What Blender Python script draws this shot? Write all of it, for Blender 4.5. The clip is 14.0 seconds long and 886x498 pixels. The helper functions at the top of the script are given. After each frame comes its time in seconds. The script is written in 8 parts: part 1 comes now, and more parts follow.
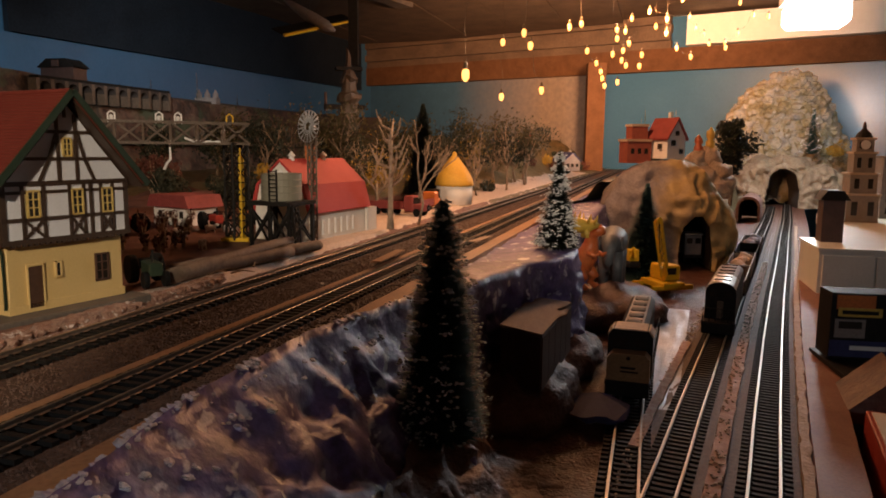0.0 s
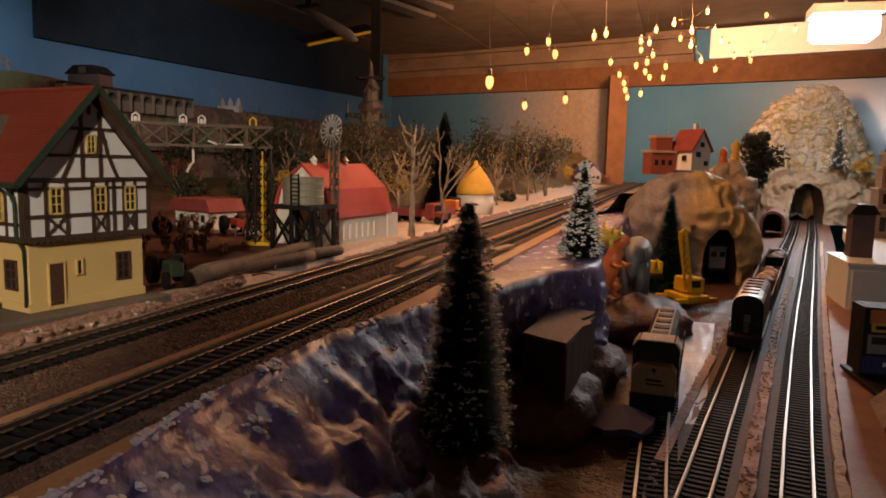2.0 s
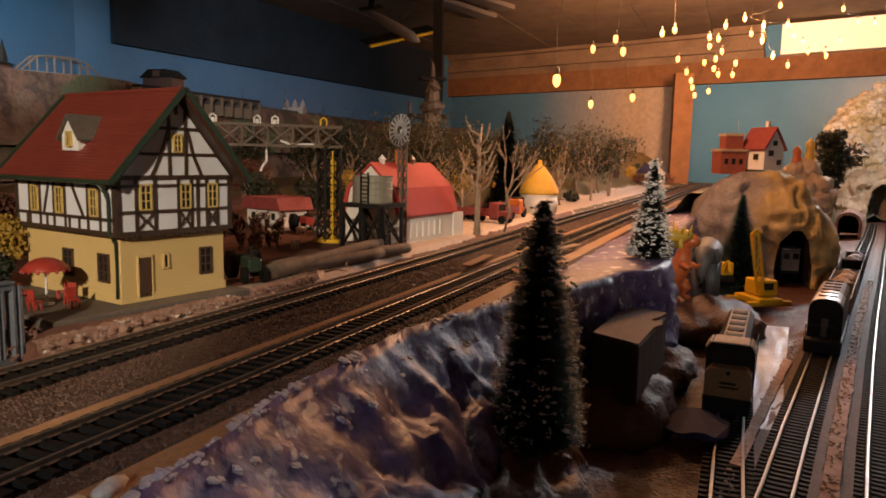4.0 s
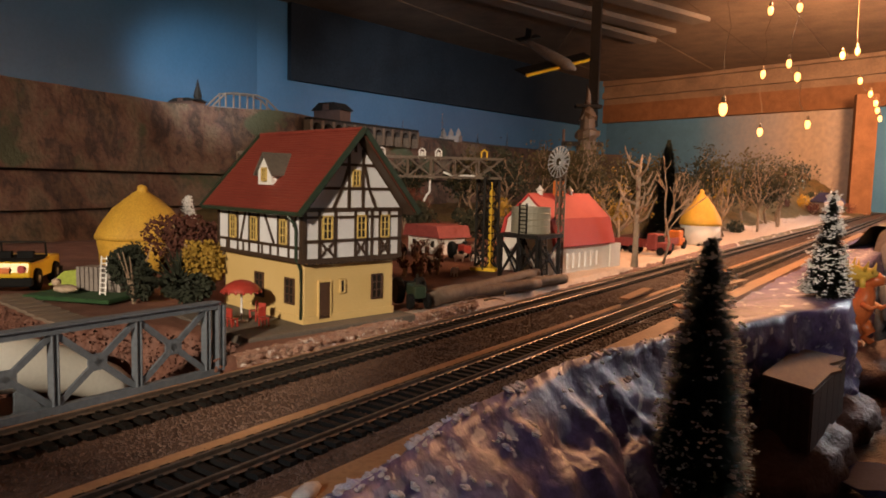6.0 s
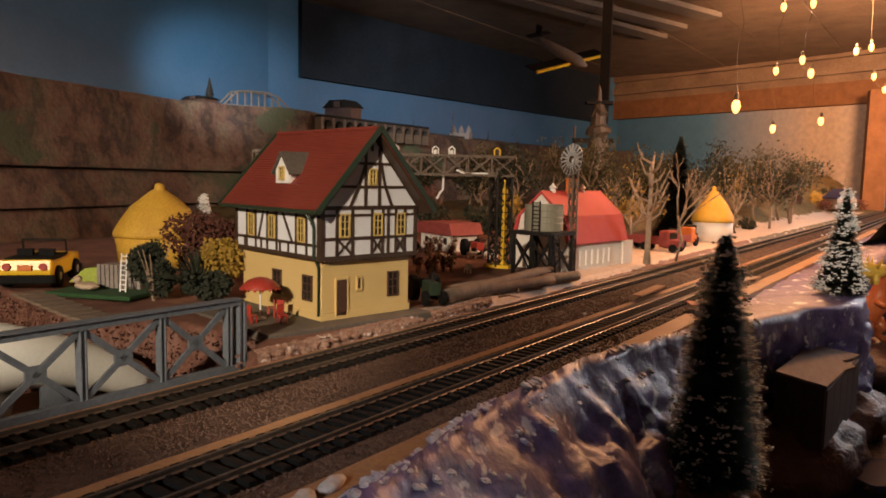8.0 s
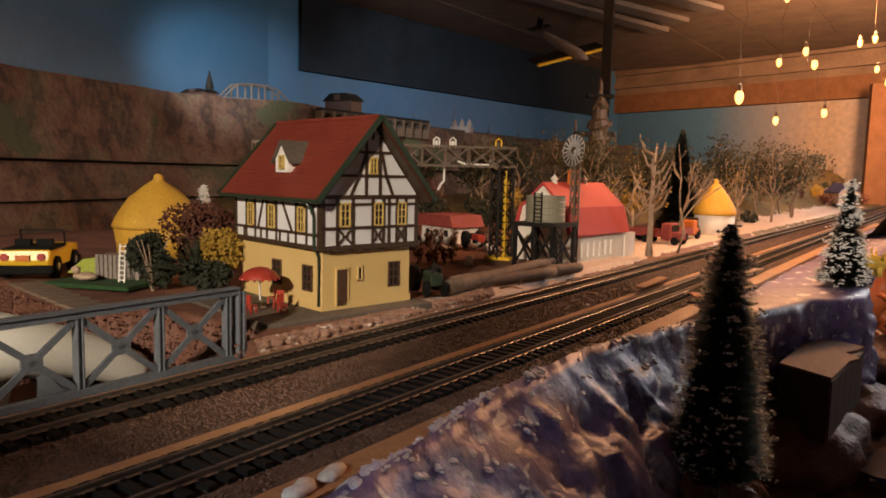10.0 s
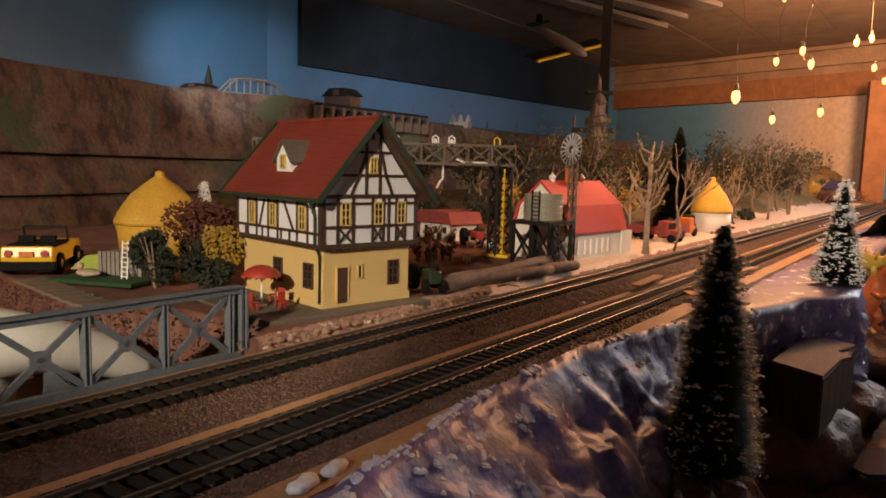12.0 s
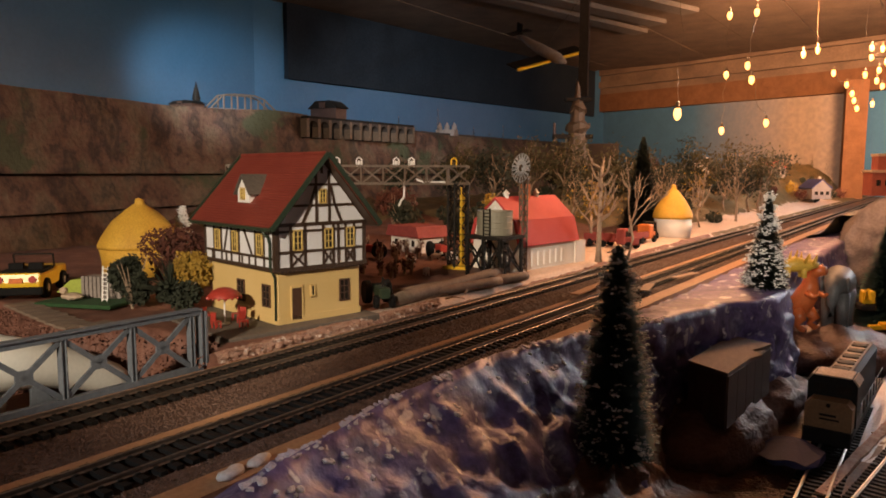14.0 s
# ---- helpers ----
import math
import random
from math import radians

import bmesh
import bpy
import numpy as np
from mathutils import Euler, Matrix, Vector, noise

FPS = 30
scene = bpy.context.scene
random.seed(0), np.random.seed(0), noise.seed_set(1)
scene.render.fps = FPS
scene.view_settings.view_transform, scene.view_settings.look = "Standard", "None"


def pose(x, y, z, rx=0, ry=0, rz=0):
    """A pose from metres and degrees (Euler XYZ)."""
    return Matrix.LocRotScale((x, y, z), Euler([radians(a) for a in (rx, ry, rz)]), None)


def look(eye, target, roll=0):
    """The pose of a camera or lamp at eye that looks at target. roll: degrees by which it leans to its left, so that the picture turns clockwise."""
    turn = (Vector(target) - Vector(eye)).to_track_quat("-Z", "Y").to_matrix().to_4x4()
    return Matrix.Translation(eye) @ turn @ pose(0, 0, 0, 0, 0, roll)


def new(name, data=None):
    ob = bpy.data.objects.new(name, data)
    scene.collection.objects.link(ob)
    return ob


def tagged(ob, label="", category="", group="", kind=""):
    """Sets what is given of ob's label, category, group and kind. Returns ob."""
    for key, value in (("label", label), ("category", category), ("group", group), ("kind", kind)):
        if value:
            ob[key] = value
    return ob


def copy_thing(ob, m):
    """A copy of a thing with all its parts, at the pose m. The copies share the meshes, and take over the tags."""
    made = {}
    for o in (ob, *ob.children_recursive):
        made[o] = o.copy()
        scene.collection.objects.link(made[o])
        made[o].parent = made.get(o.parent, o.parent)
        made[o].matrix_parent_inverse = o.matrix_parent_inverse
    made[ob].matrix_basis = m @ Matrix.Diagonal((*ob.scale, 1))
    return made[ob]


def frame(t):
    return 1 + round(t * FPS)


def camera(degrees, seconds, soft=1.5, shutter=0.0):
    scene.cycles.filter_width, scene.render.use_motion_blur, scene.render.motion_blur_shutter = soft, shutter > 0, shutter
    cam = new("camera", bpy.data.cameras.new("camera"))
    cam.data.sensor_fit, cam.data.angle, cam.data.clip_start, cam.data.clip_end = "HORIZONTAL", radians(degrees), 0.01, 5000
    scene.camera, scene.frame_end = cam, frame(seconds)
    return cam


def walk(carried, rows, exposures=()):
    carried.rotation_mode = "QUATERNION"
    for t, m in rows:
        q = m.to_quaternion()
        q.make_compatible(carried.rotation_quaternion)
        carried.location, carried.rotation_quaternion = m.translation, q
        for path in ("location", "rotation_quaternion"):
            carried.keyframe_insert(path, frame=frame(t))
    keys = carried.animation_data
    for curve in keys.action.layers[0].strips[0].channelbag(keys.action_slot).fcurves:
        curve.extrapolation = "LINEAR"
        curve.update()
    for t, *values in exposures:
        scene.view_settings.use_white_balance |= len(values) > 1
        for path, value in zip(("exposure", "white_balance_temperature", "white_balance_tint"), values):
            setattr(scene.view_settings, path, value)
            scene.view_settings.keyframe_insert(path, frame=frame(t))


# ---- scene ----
cam = camera(63.9, 14.0, soft=1.8)
PATH = [
    (0, (0.0369, 0.0353, 0.0897), (-0.0185, 1.9165, -0.1714), 0.60),
    (0.5, (0.0333, 0.0398, 0.0867), (-0.0294, 1.9223, -0.1626), 0.79),
    (1, (0.0335, 0.0412, 0.0852), (-0.0440, 1.9239, -0.1579), 1.10),
    (1.5, (0.0328, 0.0426, 0.0848), (-0.0588, 1.9257, -0.1509), 1.36),
    (2, (0.0330, 0.0425, 0.0846), (-0.0704, 1.9255, -0.1469), 1.36),
    (4.3, (0.0245, 0.0377, 0.0830), (-0.3074, 1.8803, -0.1481), 1.2),
    (4.5, (0.0245, 0.0339, 0.0858), (-0.3753, 1.8634, -0.1386), 1.3),
    (5, (0.0245, 0.0283, 0.0877), (-0.5319, 1.8200, -0.1066), 1.3),
    (5.5, (0.0236, 0.0264, 0.0886), (-0.5950, 1.7992, -0.0905), 1.4),
    (6, (0.0207, 0.0264, 0.0877), (-0.6186, 1.7917, -0.0858), 1.4),
    (6.5, (0.0207, 0.0236, 0.0886), (-0.6365, 1.7832, -0.0858), 1.3),
    (7, (0.0198, 0.0217, 0.0896), (-0.6394, 1.7804, -0.0868), 1.2),
    (7.5, (0.0198, 0.0217, 0.0886), (-0.6431, 1.7776, -0.0924), 1.2),
    (8, (0.0189, 0.0207, 0.0886), (-0.6441, 1.7776, -0.0943), 1.3),
    (10.5, (0.0170, 0.0245, 0.0849), (-0.6460, 1.7776, -0.1207), 1.4),
    (11, (0.0170, 0.0236, 0.0858), (-0.6431, 1.7776, -0.1282), 1.6),
    (11.5, (0.0179, 0.0226, 0.0858), (-0.6394, 1.7776, -0.1282), 1.6),
    (12, (0.0189, 0.0179, 0.0886), (-0.6384, 1.7728, -0.1226), 1.6),
    (12.5, (0.0189, 0.0085, 0.0924), (-0.6403, 1.7634, -0.1179), 1.5),
    (13, (0.0321, -0.0028, 0.0990), (-0.6243, 1.7530, -0.1075), 1.2),
    (13.5, (0.0509, -0.0160, 0.1028), (-0.6073, 1.7398, -0.1047), 0.7),
    (14, (0.0717, -0.0170, 0.1056), (-0.5809, 1.7408, -0.0962), 0.2),
]
walk(cam, [(t, look(eye, target, roll)) for t, eye, target, roll in PATH],
     [(0, -0.60), (2.2, -0.55), (4.3, -0.15), (5, 0.05), (12, 0.05), (14, 0.10)])

# ---------------------------------------------------------------- light
world = bpy.data.worlds.new("world")
scene.world = world
world.use_nodes = True
world.node_tree.nodes["Background"].inputs[0].default_value = (0.30, 0.42, 0.60, 1)
world.node_tree.nodes["Background"].inputs[1].default_value = 0.02


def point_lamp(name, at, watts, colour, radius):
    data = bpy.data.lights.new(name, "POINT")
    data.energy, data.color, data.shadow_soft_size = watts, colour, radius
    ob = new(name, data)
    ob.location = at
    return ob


WARM = (1.0, 0.47, 0.22)
# the room lamp behind the camera's left shoulder, and the white work light over the far mountain


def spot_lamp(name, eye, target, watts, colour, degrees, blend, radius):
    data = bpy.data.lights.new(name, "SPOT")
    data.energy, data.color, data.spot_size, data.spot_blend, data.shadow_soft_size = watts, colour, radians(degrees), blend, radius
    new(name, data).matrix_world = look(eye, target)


spot_lamp("room_lamp", (0.06, -1.45, 0.68), (-0.50, 0.62, 0.03), 165.0, (1.0, 0.80, 0.60), 42, 0.55, 0.030)
# unseen lamps, added to brighten the bank's near crest and the lower deck
spot_lamp("unseen_fill", (-0.35, -1.20, 0.66), (-0.108, 0.205, 0.0), 60.0, (0.90, 0.93, 1.0), 4.8, 0.9, 0.04)
spot_lamp("unseen_fill", (0.42, -1.25, 0.66), (0.30, 1.12, -0.03), 13.0, (0.90, 0.93, 1.0), 22, 0.7, 0.08)
# hidden spots, added to make the bright pools on the blue backdrop
spot_lamp("backdrop_fill", (-1.02, 0.95, 0.56), (-1.572, 2.14, 0.365), 75.0, (0.93, 0.97, 1.0), 29, 1.0, 0.04)
spot_lamp("backdrop_fill", (-0.62, 1.30, 0.60), (-1.24, 3.15, 0.36), 75.0, (0.95, 0.95, 0.98), 38, 1.0, 0.04)
point_lamp("work_light", (0.977, 2.05, 0.400), 24.0, (0.92, 0.96, 1.0), 0.05)

# ---------------------------------------------------------------- materials


def mat(name, *colours, rough=0.7, metal=0.0, size=0.02, fine=0.002, bump=0.3, glow=0.0, contrast=0.5, depth=0.0006, coat=0.0, spots=None, stretch=None, spec=0.5, grain=0.55):
    """Mottled surface: colours mixed by noise of that size in metres, with fine grain and relief."""
    m = bpy.data.materials.new(name)
    m.use_nodes = True
    nt = m.node_tree
    b = nt.nodes["Principled BSDF"]
    tc = nt.nodes.new("ShaderNodeTexCoord")
    n1 = nt.nodes.new("ShaderNodeTexNoise")
    n1.inputs["Scale"].default_value = 1.0 / size
    n1.inputs["Detail"].default_value = 6
    n1.inputs["Roughness"].default_value = 0.62
    n2 = nt.nodes.new("ShaderNodeTexNoise")
    n2.inputs["Scale"].default_value = 1.0 / fine
    n2.inputs["Detail"].default_value = 3
    where = tc.outputs["Object"]
    if stretch:
        mp = nt.nodes.new("ShaderNodeMapping")
        mp.inputs["Scale"].default_value = stretch
        nt.links.new(where, mp.inputs["Vector"])
        where = mp.outputs["Vector"]
    nt.links.new(where, n1.inputs["Vector"])
    nt.links.new(tc.outputs["Object"], n2.inputs["Vector"])
    ramp = nt.nodes.new("ShaderNodeValToRGB")
    els = ramp.color_ramp.elements
    while len(els) < len(colours):
        els.new(0.5)
    k = len(colours)
    for i, c in enumerate(colours):
        els[i].position = 0.5 + (i / max(1, k - 1) - 0.5) * contrast if k > 1 else 0.0
        els[i].color = (*c, 1)
    if k == 1:
        els[1].color = (*[v * 0.82 for v in colours[0]], 1)
        els[0].position, els[1].position = 0.35, 0.75
    nt.links.new(n1.outputs["Fac"], ramp.inputs["Fac"])
    mix = nt.nodes.new("ShaderNodeMix")
    mix.data_type, mix.blend_type = "RGBA", "MULTIPLY"
    mix.inputs["Factor"].default_value = grain
    gr = nt.nodes.new("ShaderNodeValToRGB")
    gr.color_ramp.elements[0].position, gr.color_ramp.elements[0].color = 0.3, (0.55, 0.55, 0.55, 1)
    gr.color_ramp.elements[1].position, gr.color_ramp.elements[1].color = 0.65, (1.0, 1.0, 1.0, 1)
    nt.links.new(n2.outputs["Fac"], gr.inputs["Fac"])
    nt.links.new(ramp.outputs["Color"], mix.inputs["A"])
    nt.links.new(gr.outputs["Color"], mix.inputs["B"])
    out = mix.outputs["Result"]
    if spots:
        colour, scale, edge = spots
        v = nt.nodes.new("ShaderNodeTexNoise")
        v.inputs["Scale"].default_value = 1.0 / scale
        v.inputs["Detail"].default_value = 4
        nt.links.new(tc.outputs["Object"], v.inputs["Vector"])
        r = nt.nodes.new("ShaderNodeValToRGB")
        r.color_ramp.elements[0].position, r.color_ramp.elements[1].position = edge, edge + 0.06
        nt.links.new(v.outputs["Fac"], r.inputs["Fac"])
        mx = nt.nodes.new("ShaderNodeMix")
        mx.data_type = "RGBA"
        nt.links.new(r.outputs["Color"], mx.inputs["Factor"])
        nt.links.new(out, mx.inputs["A"])
        mx.inputs["B"].default_value = (*colour, 1)
        out = mx.outputs["Result"]
    nt.links.new(out, b.inputs["Base Color"])
    b.inputs["Roughness"].default_value, b.inputs["Metallic"].default_value = rough, metal
    b.inputs["Coat Weight"].default_value = coat
    b.inputs["Specular IOR Level"].default_value = spec
    if bump:
        bp = nt.nodes.new("ShaderNodeBump")
        bp.inputs["Strength"].default_value, bp.inputs["Distance"].default_value = bump, depth
        nt.links.new(n2.outputs["Fac"], bp.inputs["Height"])
        nt.links.new(bp.outputs["Normal"], b.inputs["Normal"])
    if glow:
        b.inputs["Emission Color"].default_value = (*colours[0], 1)
        b.inputs["Emission Strength"].default_value = glow
    return m


M = dict(
    sand=mat("sand", (0.48, 0.36, 0.28), (0.64, 0.52, 0.43), (0.55, 0.43, 0.35), size=0.03, bump=0.6),
    soil=mat("soil", (0.08, 0.030, 0.020), (0.16, 0.068, 0.045), (0.25, 0.13, 0.09), size=0.025, bump=0.8),
    ballast=mat("ballast", (0.035, 0.018, 0.011), (0.085, 0.045, 0.027), (0.14, 0.08, 0.05), size=0.003, fine=0.001, bump=0.8),
    stone_bit=mat("stone_bit", (0.045, 0.023, 0.014), (0.11, 0.058, 0.036), (0.20, 0.12, 0.08), size=0.004, fine=0.001),
    sleeper=mat("sleeper", (0.007, 0.006, 0.005), (0.018, 0.015, 0.012), size=0.005, fine=0.0007, rough=0.7, spec=0.15),
    rail=mat("rail", (0.20, 0.14, 0.10), (0.34, 0.27, 0.21), size=0.02, metal=0.75, rough=0.42, bump=0.1),
    bright_rail=mat("bright_rail", (0.36, 0.34, 0.32), (0.48, 0.46, 0.43), size=0.03, metal=1.0, rough=0.42, bump=0.1),
    purple_rock=mat("purple_rock", (0.045, 0.030, 0.085), (0.11, 0.078, 0.22), (0.20, 0.15, 0.34), (0.13, 0.105, 0.22), (0.31, 0.29, 0.44), size=0.026, fine=0.0045, bump=0.6, rough=0.5, depth=0.0012, contrast=0.34,
                    spots=((0.70, 0.68, 0.74), 0.011, 0.605)),
    brown_rock=mat("brown_rock", (0.04, 0.016, 0.014), (0.13, 0.06, 0.045), (0.22, 0.13, 0.105), size=0.018, fine=0.0035, bump=0.7, rough=0.6, depth=0.0020),
    cork=mat("cork", (0.20, 0.085, 0.05), (0.36, 0.19, 0.12), (0.50, 0.34, 0.25), size=0.008, fine=0.002, bump=0.6),
    plaster_white=mat("plaster_white", (0.62, 0.52, 0.44), (0.80, 0.74, 0.68), size=0.01, bump=0.5),
    bank_white=mat("bank_white", (0.34, 0.29, 0.50), (0.74, 0.71, 0.74), (0.66, 0.62, 0.68), size=0.012, fine=0.001, bump=0.6, contrast=0.35),
    wood=mat("wood", (0.32, 0.16, 0.07), (0.46, 0.25, 0.12), size=0.03, rough=0.5),
    fascia=mat("fascia", (0.17, 0.06, 0.04), (0.24, 0.10, 0.065), (0.30, 0.15, 0.10), size=0.04, rough=0.6),
    blue_wall=mat("blue_wall", (0.038, 0.125, 0.235), (0.058, 0.155, 0.275), size=0.3, fine=0.01, rough=0.26, bump=0.05, grain=0.15),
    pale_wall=mat("pale_wall", (0.52, 0.50, 0.47), (0.62, 0.60, 0.56), size=0.3, fine=0.01, bump=0.05),
    ceiling_wood=mat("ceiling_wood", (0.07, 0.045, 0.03), (0.12, 0.08, 0.05), (0.16, 0.11, 0.07), size=0.12, fine=0.01, rough=0.8),
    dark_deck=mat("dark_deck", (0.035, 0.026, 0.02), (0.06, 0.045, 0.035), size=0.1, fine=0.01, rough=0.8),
    hill_paint=mat("hill_paint", (0.022, 0.013, 0.009), (0.10, 0.058, 0.034), (0.040, 0.022, 0.015), (0.12, 0.062, 0.040), (0.14, 0.095, 0.058), (0.060, 0.045, 0.033), (0.15, 0.10, 0.055), size=0.11, fine=0.012, bump=0.9, depth=0.005, contrast=0.42, grain=0.8,
                   spots=((0.052, 0.060, 0.030), 0.14, 0.575), stretch=(1, 1, 0.6)),
    hill_tan=mat("hill_tan", (0.22, 0.15, 0.10), (0.36, 0.24, 0.13), (0.42, 0.30, 0.20), size=0.10, fine=0.006, bump=0.6, depth=0.003),
    grass_hill=mat("grass_hill", (0.06, 0.055, 0.02), (0.14, 0.10, 0.04), (0.22, 0.15, 0.07), size=0.05, fine=0.004, bump=0.9, depth=0.003),
    rubble=mat("rubble", (0.20, 0.09, 0.06), (0.42, 0.27, 0.20), (0.30, 0.16, 0.11), (0.55, 0.42, 0.34), size=0.006, fine=0.0012, bump=1.0, depth=0.0015,
               spots=((0.66, 0.58, 0.52), 0.005, 0.60)),
    popcorn=mat("popcorn", (0.12, 0.10, 0.05), (0.30, 0.25, 0.13), (0.36, 0.33, 0.27), (0.20, 0.22, 0.22), size=0.05, fine=0.006, bump=0.7, depth=0.003, contrast=0.4),
    portal_rock=mat("portal_rock", (0.16, 0.12, 0.07), (0.30, 0.24, 0.16), (0.24, 0.18, 0.12), (0.38, 0.32, 0.24), size=0.03, fine=0.004, bump=1.0, depth=0.005, rough=0.8),
    post_wood=mat("post_wood", (0.10, 0.05, 0.025), (0.16, 0.08, 0.04), size=0.05, fine=0.004, rough=0.9, spec=0.1, bump=0.2),
    box_lid=mat("box_lid", (0.12, 0.075, 0.05), (0.20, 0.13, 0.09), size=0.012, fine=0.001, rough=0.8, stretch=(4, 1, 1)),
    blue_card=mat("blue_card", (0.03, 0.09, 0.14), (0.05, 0.13, 0.19), size=0.02, rough=0.5),
    deck_soil=mat("deck_soil", (0.03, 0.012, 0.008), (0.10, 0.04, 0.025), (0.18, 0.09, 0.065), size=0.014, fine=0.0025, bump=1.0, depth=0.003, rough=0.5),
    # near-black blue of the sheet that imitates the backdrop wall's shadow
    soffit=mat("soffit", (0.012, 0.018, 0.026), (0.022, 0.030, 0.040), size=0.2, fine=0.01, rough=0.9, spec=0.1, bump=0.05),
    cream=mat("cream", (0.62, 0.44, 0.17), (0.67, 0.49, 0.21), size=0.03, fine=0.001, bump=0.12, rough=0.5, grain=0.15),
    timber=mat("timber", (0.045, 0.026, 0.016), (0.065, 0.04, 0.025), size=0.01, fine=0.001, rough=0.5, bump=0.2),
    infill=mat("infill", (0.66, 0.68, 0.72), (0.74, 0.75, 0.77), size=0.02, fine=0.001, rough=0.55, bump=0.1, grain=0.15),
    roof_red=mat("roof_red", (0.16, 0.026, 0.018), (0.21, 0.04, 0.025), size=0.02, fine=0.001, rough=0.55, bump=0.25, grain=0.15),
    dark_green=mat("dark_green", (0.02, 0.035, 0.02), (0.03, 0.05, 0.03), size=0.01, rough=0.4, bump=0.1, grain=0.15),
    yellow_frame=mat("yellow_frame", (0.60, 0.43, 0.12), (0.66, 0.48, 0.16), size=0.01, rough=0.5, bump=0.1),
    dark_glass=mat("dark_glass", (0.02, 0.018, 0.015), (0.035, 0.03, 0.025), size=0.01, rough=0.12, bump=0.0),
    door_brown=mat("door_brown", (0.07, 0.035, 0.02), (0.10, 0.05, 0.03), size=0.01, rough=0.5),
    slab_grey=mat("slab_grey", (0.10, 0.085, 0.07), (0.15, 0.125, 0.10), size=0.02),
    barn_red=mat("barn_red", (0.42, 0.035, 0.035), (0.50, 0.06, 0.05), size=0.03, rough=0.75, bump=0.15, grain=0.15),
    barn_white=mat("barn_white", (0.66, 0.62, 0.55), (0.76, 0.72, 0.66), size=0.02, rough=0.5, bump=0.15, grain=0.15),
    tank_grey=mat("tank_grey", (0.20, 0.19, 0.14), (0.27, 0.25, 0.19), size=0.02, rough=0.5, bump=0.2, grain=0.15),
    black_steel=mat("black_steel", (0.010, 0.009, 0.008), (0.022, 0.019, 0.016), size=0.01, spec=0.15, rough=0.6, bump=0.1),
    rust_steel=mat("rust_steel", (0.085, 0.058, 0.04), (0.16, 0.11, 0.07), size=0.008, rough=0.55),
    yellow_paint=mat("yellow_paint", (0.68, 0.42, 0.015), (0.74, 0.48, 0.03), size=0.02, rough=0.35, bump=0.1, grain=0.15),
    thatch=mat("thatch", (0.55, 0.30, 0.03), (0.66, 0.40, 0.05), size=0.02, fine=0.0015, rough=0.7, bump=0.5),
    truss_grey=mat("truss_grey", (0.10, 0.12, 0.145), (0.145, 0.165, 0.19), size=0.01, rough=0.45, bump=0.1),
    white_plastic=mat("white_plastic", (0.72, 0.73, 0.66), (0.80, 0.80, 0.74), size=0.03, rough=0.35, bump=0.05, grain=0.15),
    bark=mat("bark", (0.24, 0.165, 0.11), (0.40, 0.30, 0.21), size=0.008, rough=0.8, bump=0.6),
    log=mat("log", (0.13, 0.09, 0.065), (0.24, 0.18, 0.13), size=0.012, rough=0.8, bump=0.6),
    needles=mat("needles", (0.022, 0.070, 0.068), (0.050, 0.140, 0.130), size=0.01, rough=0.7, bump=0.2),
    teal_needles=mat("teal_needles", (0.02, 0.09, 0.085), (0.04, 0.15, 0.13), size=0.01, rough=0.7, bump=0.2),
    snow=mat("snow", (0.78, 0.80, 0.78), (0.86, 0.87, 0.85), size=0.01, rough=0.7, bump=0.3),
    leaf_dark=mat("leaf_dark", (0.010, 0.015, 0.007), (0.026, 0.032, 0.014), size=0.01, rough=0.8),
    leaf_rust=mat("leaf_rust", (0.06, 0.018, 0.010), (0.12, 0.034, 0.018), size=0.01, rough=0.8),
    leaf_yellow=mat("leaf_yellow", (0.28, 0.17, 0.02), (0.42, 0.26, 0.03), size=0.01, rough=0.8),
    leaf_olive=mat("leaf_olive", (0.045, 0.038, 0.012), (0.085, 0.068, 0.022), size=0.01, rough=0.8),
    cardboard=mat("cardboard", (0.30, 0.19, 0.11), (0.36, 0.24, 0.15), size=0.03, fine=0.002, rough=0.7),
    dark_wood=mat("dark_wood", (0.055, 0.030, 0.022), (0.10, 0.055, 0.04), size=0.015, rough=0.5),
    orange_toy=mat("orange_toy", (0.50, 0.11, 0.03), (0.58, 0.16, 0.05), size=0.02, rough=0.3, bump=0.1, coat=0.3),
    yellow_toy=mat("yellow_toy", (0.60, 0.38, 0.05), (0.68, 0.46, 0.09), size=0.02, rough=0.4, bump=0.1),
    grey_toy=mat("grey_toy", (0.05, 0.055, 0.06), (0.13, 0.14, 0.15), size=0.012, rough=0.55, bump=0.3),
    red_paint=mat("red_paint", (0.36, 0.035, 0.025), (0.44, 0.06, 0.04), size=0.01, rough=0.4, bump=0.1),
    orange_paint=mat("orange_paint", (0.60, 0.15, 0.03), (0.66, 0.20, 0.04), size=0.01, rough=0.4, bump=0.1),
    foil=mat("foil", (0.30, 0.33, 0.37), (0.42, 0.45, 0.50), size=0.02, metal=0.6, rough=0.5, bump=0.4),
    navy_felt=mat("navy_felt", (0.025, 0.03, 0.10), (0.045, 0.05, 0.15), size=0.02, rough=0.8),
    zinc=mat("zinc", (0.36, 0.37, 0.38), (0.50, 0.51, 0.52), size=0.01, metal=0.3, rough=0.4, bump=0.1),
    silver=mat("silver", (0.55, 0.55, 0.54), (0.66, 0.66, 0.65), size=0.02, metal=0.9, rough=0.32, bump=0.1),
    loco_cream=mat("loco_cream", (0.26, 0.14, 0.06), (0.32, 0.18, 0.085), size=0.02, rough=0.45, bump=0.1),
